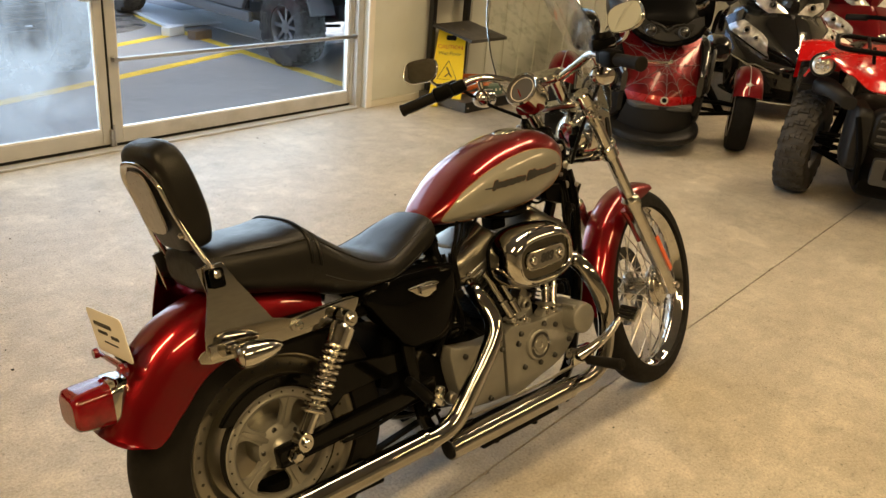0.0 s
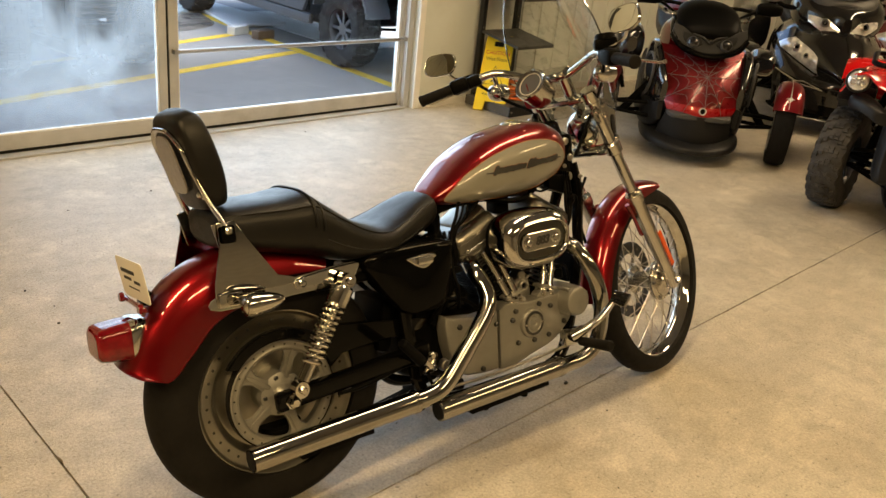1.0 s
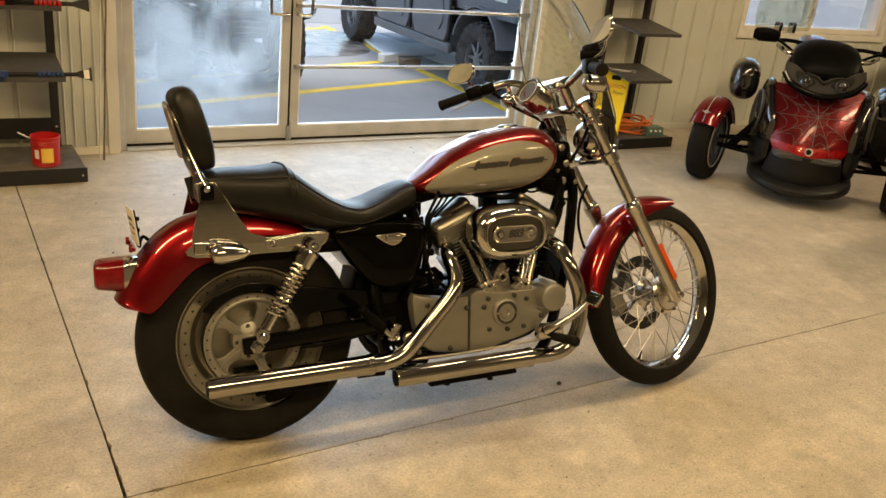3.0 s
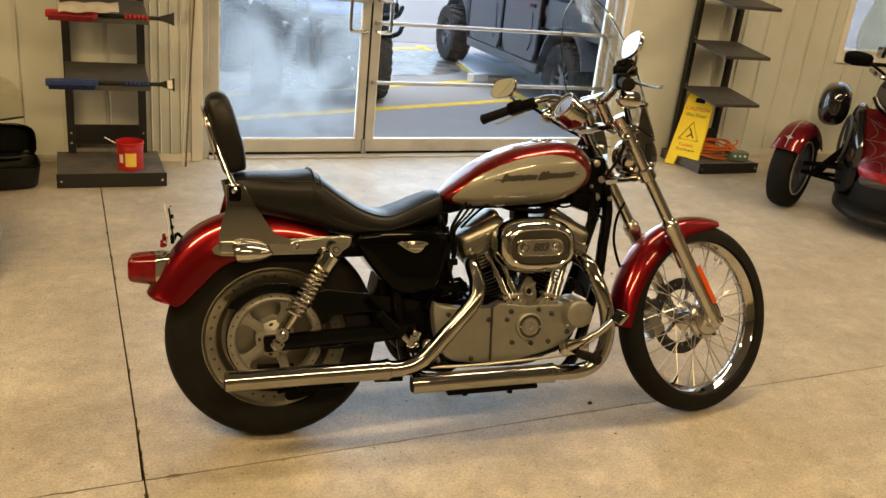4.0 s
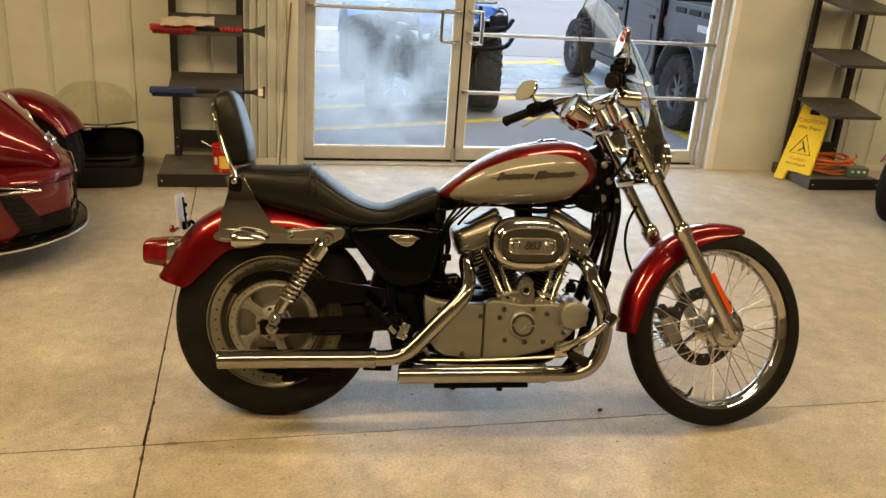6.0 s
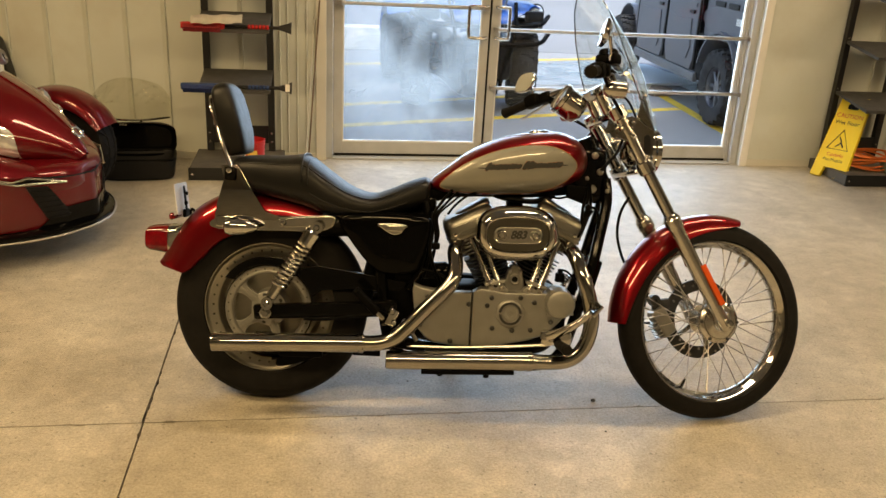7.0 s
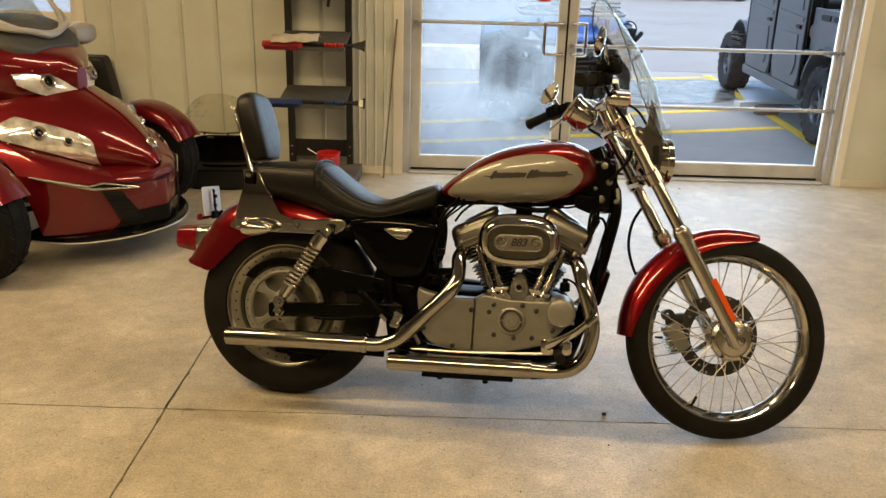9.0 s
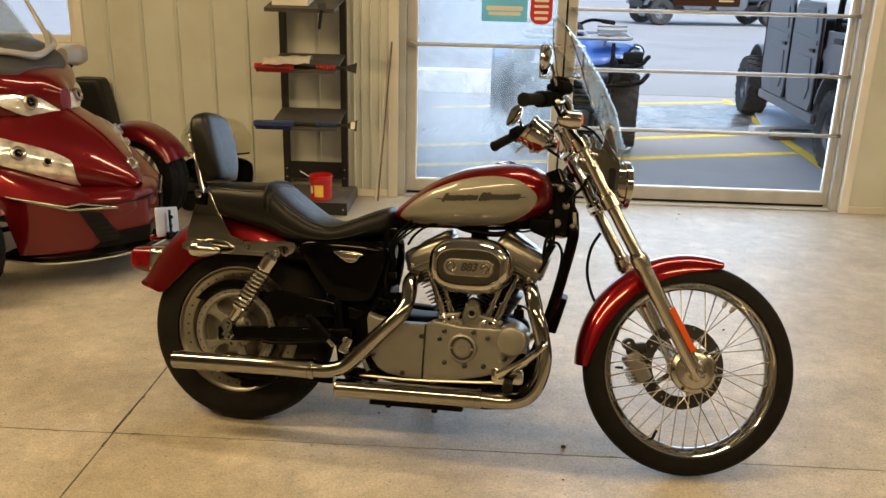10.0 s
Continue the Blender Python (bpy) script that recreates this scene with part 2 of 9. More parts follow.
def concrete_floor():
    """Trowelled, sealed slab: cloudy tone, worn pale patches, sandy speckle and pin holes."""
    m = material("concrete", (0.42, 0.38, 0.31), 0.36, vary=0.10, scale=1.7, stain=(0.55, 0.52, 0.45), stain_scale=0.75, rough_vary=0.3)
    N, L = m.node_tree.nodes, m.node_tree.links
    b = N["Principled BSDF"]
    co = next(n for n in N if n.type == "TEX_COORD")
    base = b.inputs["Base Color"].links[0].from_socket

    def noise_map(scale, detail, lo, hi, a, z):
        n = N.new("ShaderNodeTexNoise")
        n.inputs["Scale"].default_value, n.inputs["Detail"].default_value, n.inputs["Roughness"].default_value = scale, detail, 0.7
        L.new(co.outputs["Object"], n.inputs["Vector"])
        r = N.new("ShaderNodeMapRange")
        r.inputs["From Min"].default_value, r.inputs["From Max"].default_value, r.inputs["To Min"].default_value, r.inputs["To Max"].default_value = lo, hi, a, z
        L.new(n.outputs["Fac"], r.inputs["Value"])
        return r.outputs[0]

    def times(col, fac):
        s = N.new("ShaderNodeVectorMath")
        s.operation = "SCALE"
        L.new(col, s.inputs[0])
        L.new(fac, s.inputs["Scale"])
        return s.outputs[0]

    out = times(base, noise_map(11.0, 9, 0.3, 0.7, 0.80, 1.16))
    out = times(out, noise_map(3.4, 12, 0.53, 0.60, 1.0, 1.15))
    out = times(out, noise_map(2.1, 12, 0.36, 0.46, 0.88, 1.0))
    out = times(out, noise_map(110.0, 5, 0.3, 0.7, 0.68, 1.25))
    out = times(out, noise_map(48.0, 3, 0.28, 0.37, 0.35, 1.0))
    out = times(out, noise_map(6.5, 12, 0.27, 0.33, 0.80, 1.0))
    out = times(out, noise_map(23.0, 10, 0.255, 0.30, 0.62, 1.0))
    L.new(out, b.inputs["Base Color"])
    L.new(noise_map(75.0, 6, 0.32, 0.68, 0.20, 0.56), b.inputs["Roughness"])
    bp = N.new("ShaderNodeBump")
    bp.inputs["Strength"].default_value, bp.inputs["Distance"].default_value = 0.6, 0.003
    L.new(noise_map(140.0, 5, 0.2, 0.8, 0.0, 1.0), bp.inputs["Height"])
    L.new(bp.outputs[0], b.inputs["Normal"])
    return m


CONCRETE = concrete_floor()
JOINT = material("joint_dirt", (0.045, 0.034, 0.022), 0.9, vary=0.4, scale=30)
CREAM = material("cream_steel", (0.575, 0.595, 0.540), 0.40, vary=0.06, scale=1.5, stain=(0.50, 0.485, 0.41), stain_scale=0.9)
TRIM = material("beige_trim", (0.62, 0.60, 0.53), 0.45, vary=0.06, scale=2)
WHITE_TRIM = material("white_trim", (0.74, 0.72, 0.66), 0.4, vary=0.05)
FRAME_ALU = material("painted_aluminium", (0.47, 0.47, 0.45), 0.40, 0.15, vary=0.10, scale=4, stain=(0.36, 0.35, 0.32), stain_scale=2.5)
SEAL = material("black_seal", (0.006, 0.006, 0.006), 0.7, spec=0.2)
PANE = clear_pane("clear_pane", (0.93, 0.96, 0.97), gloss=0.06)
MISTED = clear_pane("misted_pane", (0.90, 0.94, 0.97), haze=0.60, haze_scale=2.1, haze_low=0.18)
SHIELD = clear_pane("windshield_pane", (0.82, 0.83, 0.80), gloss=0.06)
SHIELD_EDGE = clear_pane("windshield_edge", (0.45, 0.46, 0.44), gloss=0.5)
SHIELD_TINT = clear_pane("tinted_shield", (0.86, 0.84, 0.62), haze=0.35, haze_scale=2.0, gloss=0.08)
# unseen ceiling, coloured dark to give the metal below a dim reflection
CEILING = material("darkened_ceiling", (0.22, 0.21, 0.19), 0.9)
# unseen walls: tone darkened so that the chrome mirrors dim surroundings
UNSEEN_WALL = material("unseen_wall", (0.40, 0.38, 0.32), 0.8)
ASPHALT = material("asphalt", (0.265, 0.26, 0.252), 0.85, vary=0.10, scale=14, stain=(0.30, 0.295, 0.285), stain_scale=0.5, bump=0.5, bump_scale=90)
YELLOW_LINE = material("yellow_road_paint", (0.75, 0.50, 0.03), 0.7, vary=0.2, scale=9)
APRON = material("pale_lot_concrete", (0.225, 0.22, 0.212), 0.85, vary=0.14, scale=0.6, stain=(0.205, 0.20, 0.195), stain_scale=0.3)
WATER = material("puddle_water", (0.19, 0.175, 0.155), 0.22, vary=0.5, scale=3, rough_vary=0.3, spec=0.22)
SNOW_WHITE = material("bright_white_board", (0.86, 0.87, 0.86), 0.55, vary=0.04, scale=3)
PALE_PAD = material("pale_concrete_pad", (0.72, 0.72, 0.70), 0.8, vary=0.1, scale=3)
CHROME = material("chrome", (0.52, 0.51, 0.485), 0.06, 1.0, vary=0.03, scale=30, rough_vary=0.3)
# pipe chrome darkened: the dark ceiling it mirrors is put into the colour
PIPE_CHROME = material("darkened_pipe_chrome", (0.36, 0.348, 0.32), 0.075, 1.0, vary=0.08, scale=18, rough_vary=0.35)
POLISHED = material("polished_aluminium", (0.52, 0.50, 0.46), 0.22, 1.0, vary=0.06, scale=40)
CAST = material("silver_engine_paint", (0.265, 0.261, 0.242), 0.38, 0.6, vary=0.06, scale=25, bump=0.15, bump_scale=500)
PLATE = material("mirror_plate", (0.39, 0.375, 0.345), 0.045, 1.0, vary=0.04, scale=15)
ROCKER = material("satin_rocker_alloy", (0.235, 0.229, 0.208), 0.30, 0.95, vary=0.06, scale=30, rough_vary=0.03)
WHEEL_ALLOY = material("satin_wheel_alloy", (0.335, 0.322, 0.28), 0.33, 0.95, vary=0.06, scale=30, rough_vary=0.02)
FIN = material("black_fin_edge", (0.03, 0.03, 0.03), 0.4, 0.5, vary=0.1)
# dark copy of chrome: the recess's dark reflection is put into its colour
DARKENED_CHROME = material("darkened_chrome", (0.17, 0.16, 0.135), 0.10, 1.0, vary=0.05, scale=20)
FIN_EDGE = material("machined_fin_edge", (0.17, 0.165, 0.15), 0.40, 0.8, vary=0.15, scale=40)
INSERT = material("satin_insert", (0.33, 0.32, 0.295), 0.30, 0.95, vary=0.06, scale=60)
STEEL = material("brushed_steel", (0.45, 0.43, 0.40), 0.3, 1.0, vary=0.1, scale=60)
DARK_STEEL = material("dark_disc_steel", (0.07, 0.07, 0.07), 0.4, 0.9, vary=0.15, scale=40)
RED_PAINT = material("red_metallic_paint", (0.165, 0.003, 0.006), 0.29, 0.75, vary=0.05, scale=20, coat=1.0, rough_vary=0.04, spec=0.1)
SILVER_PAINT = material("silver_metallic_paint", (0.215, 0.212, 0.185), 0.45, 0.25, vary=0.04, scale=20, coat=1.0, flakes=0.08)
GOLD_LINE = material("gold_pinstripe", (0.34, 0.15, 0.05), 0.4, 0.2)
LEATHER = material("black_vinyl", (0.0050, 0.0049, 0.0047), 0.40, spec=0.27, vary=0.2, scale=12, bump=0.25, bump_scale=320)
BLACK_GLOSS = material("black_gloss_paint", (0.002, 0.002, 0.002), 0.10, vary=0.1, spec=0.16)
BLACK_DEEP = material("deep_black_enamel", (0.0015, 0.0015, 0.0015), 0.05, vary=0.1, spec=0.03, coat=0.12)
BLACK_SATIN = material("black_satin", (0.002, 0.002, 0.002), 0.42, spec=0.05, vary=0.15, bump=0.1)
RUBBER = material("tyre_rubber", (0.0095, 0.0088, 0.0082), 0.7, spec=0.10, vary=0.2, scale=20, bump=0.2, bump_scale=150)
# lighter copy of tyre rubber: lit lugs and pane haze are coloured in
LIT_RUBBER = material("lit_tyre_rubber", (0.050, 0.047, 0.044), 0.75, spec=0.2, vary=0.35, scale=14, bump=0.2, bump_scale=150)
BLACK_PLASTIC = material("black_plastic", (0.009, 0.009, 0.0095), 0.45, spec=0.25, vary=0.12, bump=0.2, bump_scale=400)
GREY_PLASTIC = material("dark_grey_plastic", (0.05, 0.051, 0.052), 0.5, spec=0.35, vary=0.1, bump=0.15, bump_scale=300)
RED_LENS = material("red_lens", (0.13, 0.0012, 0.004), 0.05, vary=0.45, scale=30, coat=0.3, bump=0.15, bump_scale=90)
ORANGE_LENS = material("orange_reflector", (0.60, 0.085, 0.012), 0.2, vary=0.08, coat=0.5)
LAMP_GLASS = material("lamp_lens", (0.80, 0.82, 0.82), 0.05, 0.4, vary=0.2, scale=40, coat=1.0)
WHITE_PLASTIC = material("white_plastic", (0.74, 0.72, 0.66), 0.45, vary=0.06)
DIAL = material("dial_face", (0.06, 0.06, 0.065), 0.3, vary=0.1, coat=0.6)
MIRROR = material("mirror_glass", (0.85, 0.87, 0.88), 0.01, 1.0, vary=0.0)
INK = material("black_ink", (0.02, 0.02, 0.02), 0.6)
INK_RED = material("red_ink", (0.55, 0.04, 0.03), 0.6)
INK_ORANGE = material("orange_trim_ink", (0.22, 0.075, 0.02), 0.4)


def soften(m, scale, strength, distance):
    """Adds broad soft creases under a material's fine grain."""
    N, L = m.node_tree.nodes, m.node_tree.links
    b = N["Principled BSDF"]
    co = next(n for n in N if n.type == "TEX_COORD")
    no = N.new("ShaderNodeTexNoise")
    no.inputs["Scale"].default_value, no.inputs["Detail"].default_value, no.inputs["Distortion"].default_value = scale, 3, 1.2
    L.new(co.outputs["Object"], no.inputs["Vector"])
    bp = N.new("ShaderNodeBump")
    bp.inputs["Strength"].default_value, bp.inputs["Distance"].default_value = strength, distance
    L.new(no.outputs["Fac"], bp.inputs["Height"])
    old = b.inputs["Normal"].links[0].from_node if b.inputs["Normal"].links else None
    if old:
        L.new(bp.outputs[0], old.inputs["Normal"])
    else:
        L.new(bp.outputs[0], b.inputs["Normal"])


soften(LEATHER, 16, 0.14, 0.006)
soften(CREAM, 2.2, 0.25, 0.02)

# ---- structure ----
WALL_Y, DOOR_Y = 4.39, 4.50
JX, JY = 0.588, 1.05          # sawn joints of the floor slab

floor = part("floor", box_between((-7, -8, -0.2), (12, 4.62, -0.012)), JOINT, None, "", 0, "floor", "structure")
tagged(floor, "sealed warm grey concrete showroom floor with sawn joints")
rng = random.Random(7)


def worn(a, b, steps):
    """Positions along a joint with how far the slab's edge has crumbled away there."""
    out, wear = [], 0.0
    for k in range(steps + 1):
        wear = 0.6 * wear + rng.uniform(0, 0.0007)
        chip = rng.uniform(0.002, 0.008) if rng.random() < 0.05 else 0.0
        out.append((a + (b - a) * k / steps, wear + chip))
    return out


for sx, x0, x1 in ((-1, -7, JX - 0.0020), (1, JX + 0.0020, 12)):
    for sy, y0, y1 in ((-1, -8, JY - 0.0017), (1, JY + 0.0017, 4.62)):
        xe, ye, xo, yo = (x1, y1, x0, y0) if sx < 0 and sy < 0 else (x0, y1, x1, y0) if sy < 0 else (x1, y0, x0, y1) if sx < 0 else (x0, y0, x1, y1)
        line = [(xo, yo), (xo, ye)]
        line += [(x, ye + sy * w) for x, w in worn(max(-2.0, x0) if sx < 0 else 6.5, xe, 220 if sx > 0 else 120)]
        line += [(xe + sx * w, y) for y, w in worn(ye, min(4.55, y1) if sy > 0 else -1.5, 150)]
        line += [(xe, yo)]
        part("slab", plate(line, 0.012, Matrix.Translation((0, 0, -0.012))), CONCRETE, floor, "", 30)


def wall_boxes(*spans):
    return join(*[box_between((x0, WALL_Y, z0), (x1, 4.62, z1)) for x0, x1, z0, z1 in spans])


WIN_L, WIN_R, SILL, HEAD = (-3.2, -1.015), (6.68, 8.79), 1.02, 2.05
DOOR_L, DOOR_R, DOOR_TOP = 1.225, 4.350, 2.35
wall_north = part("wall_north", wall_boxes(
    (-7, WIN_L[0], 0, 4.3), (WIN_L[0], WIN_L[1], 0, SILL), (WIN_L[0], WIN_L[1], HEAD, 4.3), (WIN_L[1], DOOR_L, 0, 4.3),
    (DOOR_L, DOOR_R, DOOR_TOP, 4.3), (DOOR_R, WIN_R[0], 0, 4.3), (WIN_R[0], WIN_R[1], 0, SILL - 0.13), (WIN_R[0], WIN_R[1], HEAD, 4.3),
    (WIN_R[1], 12, 0, 4.3)), CREAM, None, "cream painted steel liner wall with vertical ribs", 0, "wall", "structure")
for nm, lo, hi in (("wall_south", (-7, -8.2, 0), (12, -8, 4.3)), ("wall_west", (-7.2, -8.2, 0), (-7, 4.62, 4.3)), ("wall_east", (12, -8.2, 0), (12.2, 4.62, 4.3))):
    part(nm, box_between(lo, hi), UNSEEN_WALL, None, "plain unseen wall, toned darker than the cream one for the reflections", 0, "wall", "structure")
part("ceiling", box_between((-7.2, -8.2, 4.3), (12.2, 4.62, 4.5)), CEILING, None, "plain unseen ceiling, its grey darkened for the reflections", 0, "ceiling", "structure")

# raised ribs of the liner panels
def rib_mesh(z0, z1):
    prof = [(-0.026, 0), (-0.020, -0.003), (-0.008, -0.004), (-0.005, -0.013), (0.000, -0.015), (0.004, -0.012), (0.007, 0.0), (0.007, 0.003), (-0.026, 0.003)]
    return finish(loft([[V((x, y, z0)) for x, y in prof], [V((x, y, z1)) for x, y in prof]]), "rib", CREAM, 30)


RIB_FULL, RIB_LOW, RIB_HIGH = rib_mesh(0.05, 4.29), rib_mesh(0.05, SILL - 0.22), rib_mesh(HEAD + 0.08, 4.29)
for k in range(-31, 46):
    x = 0.92 + 0.2430 * k
    if DOOR_L - 0.09 < x < 4.92 or not -6.9 < x < 11.9:
        continue
    at = Matrix.Translation((x, WALL_Y, 0))
    if WIN_L[0] - 0.09 < x < WIN_L[1] + 0.09 or WIN_R[0] - 0.09 < x < WIN_R[1] + 0.09:
        piece("rib", RIB_LOW, wall_north, at), piece("rib", RIB_HIGH, wall_north, at)
    else:
        piece("rib", RIB_FULL, wall_north, at)
for x in (0.972, 1.035, 1.098):
    piece("rib", RIB_FULL, wall_north, Matrix.Translation((x, WALL_Y + 0.004, 0)))
for x0, x1 in ((-7, DOOR_L - 0.07), (DOOR_R + 0.012, 12)):
    part("baseboard", box_between((x0, WALL_Y - 0.012, 0), (x1, WALL_Y - 0.001, 0.05), 0.003), TRIM, None, "beige metal base trim along the wall", 30, "trim", "structure")

# trims round the door
part("door_trim", box_between((DOOR_R - 0.004, WALL_Y - 0.02, 0), (DOOR_R + 0.055, WALL_Y - 0.002, 2.42), 0.003), WHITE_TRIM, None, "white corner trim beside the door", 30, "trim", "structure")
part("door_trim", box_between((DOOR_L - 0.065, WALL_Y - 0.02, 0), (DOOR_L + 0.004, WALL_Y - 0.002, 2.42), 0.003), TRIM, None, "beige corner trim beside the door", 30, "trim", "structure")
part("door_trim", box_between((DOOR_L - 0.065, WALL_Y - 0.02, DOOR_TOP - 0.0), (DOOR_R + 0.055, WALL_Y - 0.002, DOOR_TOP + 0.07), 0.003), TRIM, None, "beige head trim over the door", 30, "trim", "structure")

door_frame = thing("door_frame", "beige aluminium storefront door frame", "door frame", kind="structure")
for nm, lo, hi in (("jamb", (DOOR_L, 4.43, 0), (DOOR_L + 0.05, 4.58, DOOR_TOP)), ("jamb", (DOOR_R - 0.055, 4.43, 0), (DOOR_R, 4.58, DOOR_TOP)),
                   ("jamb_stop", (DOOR_R - 0.075, 4.47, 0), (DOOR_R - 0.056, 4.55, DOOR_TOP)), ("head", (DOOR_L + 0.05, 4.43, 2.27), (DOOR_R - 0.055, 4.58, DOOR_TOP)),
                   ("threshold", (DOOR_L + 0.05, 4.40, 0), (DOOR_R - 0.055, 4.60, 0.014))):
    part(nm, box_between(lo, hi, 0.004), FRAME_ALU, door_frame)


def door_leaf(name, x0, x1, stile_l, stile_r, pane, label, rail=0.115, bars=()):
    d = thing(name, label, "door", kind="structure")
    z0, z1, y0, y1 = 0.022, 2.265, DOOR_Y - 0.022, DOOR_Y + 0.022
    part("stile", box_between((x0, y0, z0), (x0 + stile_l, y1, z1), 0.003), FRAME_ALU, d)
    part("stile", box_between((x1 - stile_r, y0, z0), (x1, y1, z1), 0.003), FRAME_ALU, d)
    part("bottom_rail", box_between((x0 + stile_l, y0, z0), (x1 - stile_r, y1, rail), 0.003), FRAME_ALU, d)
    part("top_rail", box_between((x0 + stile_l, y0, z1 - 0.09), (x1 - stile_r, y1, z1), 0.003), FRAME_ALU, d)
    for bx0, bz0, bx1, bz1 in ((x0 + stile_l, rail, x1 - stile_r, rail + 0.008), (x0 + stile_l, z1 - 0.098, x1 - stile_r, z1 - 0.09),
                               (x0 + stile_l, rail + 0.008, x0 + stile_l + 0.008, z1 - 0.098), (x1 - stile_r - 0.008, rail + 0.008, x1 - stile_r, z1 - 0.098)):
        part("glazing_bead", box_between((bx0, DOOR_Y - 0.014, bz0), (bx1, DOOR_Y + 0.014, bz1)), WHITE_TRIM, d)
    g = part("pane", box_between((x0 + stile_l + 0.004, DOOR_Y - 0.003, rail + 0.004), (x1 - stile_r - 0.004, DOOR_Y + 0.003, z1 - 0.094)), pane, d)
    g.visible_shadow = False
    for z in bars:
        bar = part("push_bar", tube([(x0 + stile_l - 0.03, y0 - 0.03, z), (x1 - stile_r + 0.03, y0 - 0.03, z)], 0.0135, 10, 1), STEEL, d)
        for bx in (x0 + stile_l - 0.028, x1 - stile_r + 0.028):
            part("bar_end", box(0.036, 0.045, 0.030, Matrix.Translation((bx, y0 - 0.022, z)), 0.006), STEEL, bar)
    return d


door_1 = door_leaf("door_1", 1.278, 2.358, 0.066, 0.053, MISTED, "narrow glass door leaf, misted over, in beige aluminium", bars=(1.075,))
door_2 = door_leaf("door_2", 2.372, 4.276, 0.060, 0.022, PANE, "wide clear glass door leaf with three push bars", bars=(0.530, 0.935, 1.330))
for d, s in ((door_1, -1), (door_2, 1)):
    a, b = (2.330, 2.205) if s < 0 else (2.405, 2.490)
    hy = DOOR_Y - 0.062
    part("pull_handle", tube([(a, DOOR_Y - 0.023, 1.085), (a, hy + 0.01, 1.085), (a + (b - a) * 0.3, hy, 1.086), (b - (b - a) * 0.12, hy, 1.084), (b, hy, 1.065), (b, hy, 0.895), (b - (b - a) * 0.12, hy, 0.876), (a + (b - a) * 0.3, hy, 0.874), (a, hy + 0.01, 0.875), (a, DOOR_Y - 0.023, 0.875)], 0.0125, 10, 4), POLISHED, d, "polished D-shaped handle")
part("door_seal", box_between((2.3585, DOOR_Y - 0.018, 0.02), (2.3715, DOOR_Y + 0.018, 2.26)), SEAL, door_frame, "black rubber seal where the leaves meet")
for x0, x1 in ((1.285, 2.350), (2.380, 4.270)):
    part("door_sweep", box_between((x0, DOOR_Y - 0.026, 0.0145), (x1, DOOR_Y - 0.010, 0.0300)), SEAL, door_frame, "black rubber door sweep")
part("bottom_pivot", join(box_between((2.345, 4.455, 0.015), (2.363, 4.476, 0.12), 0.004), rod((2.372, 4.462, 0.02), (2.372, 4.462, 0.15), 0.008)), STEEL, door_frame)

# windows
for nm, (x0, x1), sill in (("window_1", WIN_L, SILL), ("window_2", WIN_R, SILL - 0.13)):
    w = thing(nm, "white framed window in the ribbed wall", "window", kind="structure")
    for lo, hi in (((x0, WALL_Y + 0.02, sill), (x0 + 0.05, 4.58, HEAD)), ((x1 - 0.05, WALL_Y + 0.02, sill), (x1, 4.58, HEAD)), ((x0 + 0.05, WALL_Y + 0.02, sill), (x1 - 0.05, 4.58, sill + 0.05)),
                   ((x0 + 0.05, WALL_Y + 0.02, HEAD - 0.05), (x1 - 0.05, 4.58, HEAD)), (((x0 + x1) / 2 - 0.025, 4.46, sill + 0.05), ((x0 + x1) / 2 + 0.025, 4.56, HEAD - 0.05))):
        part("window_frame", box_between(lo, hi, 0.004), WHITE_PLASTIC, w)
    for lo, hi in (((x0 - 0.06, WALL_Y - 0.02, sill - 0.06), (x1 + 0.06, WALL_Y + 0.02, sill)), ((x0 - 0.06, WALL_Y - 0.02, sill), (x0, WALL_Y + 0.02, HEAD + 0.06)), ((x1, WALL_Y - 0.02, sill), (x1 + 0.06, WALL_Y + 0.02, HEAD + 0.06))):
        part("window_casing", box_between(lo, hi, 0.004), WHITE_PLASTIC, w)
    for a, b in ((x0 + 0.05, (x0 + x1) / 2 - 0.025), ((x0 + x1) / 2 + 0.025, x1 - 0.05)):
        g = part("pane", box_between((a, 4.50, sill + 0.05), (b, 4.506, HEAD - 0.05)), PANE, w)
        g.visible_shadow = False

# ---- outside ----
part("ground", box_between((-400, 4.62, -0.5), (400, 800, -0.03)), ASPHALT, None, "worn dark grey asphalt parking lot", 0, "ground", "structure")


def painted_line(a, b, w=0.10):
    m, n = axis_frame((*a, -0.026), (*b, -0.026))
    d = (V((*b, 0)) - V((*a, 0))).normalized()
    s = V((-d.y, d.x, 0)) * w / 2
    P = [V((*a, 0)) - s, V((*b, 0)) - s, V((*b, 0)) + s, V((*a, 0)) + s]
    part("parking_line", plate([(p.x, p.y) for p in P], 0.004, Matrix.Translation((0, 0, -0.031))), YELLOW_LINE, None, "yellow painted parking line on asphalt", 0, "road marking", "structure")


painted_line((4.80, 4.7), (5.12, 10.3), 0.11)
painted_line((0.2, 5.25), (4.84, 6.68), 0.11)
painted_line((1.0, 6.35), (4.93, 7.74), 0.11)
painted_line((1.2, 8.85), (5.10, 10.12), 0.11)
part("concrete_apron", box_between((-60, 10.6, -0.031), (90, 70, -0.024)), APRON, None, "pale worn concrete of the far lot", 0, "pavement", "structure")
part("pale_pad", box_between((5.45, 6.6, -0.031), (8.6, 9.0, -0.022)), PALE_PAD, None, "pale concrete pad under the parked buggy", 0, "pavement", "structure")
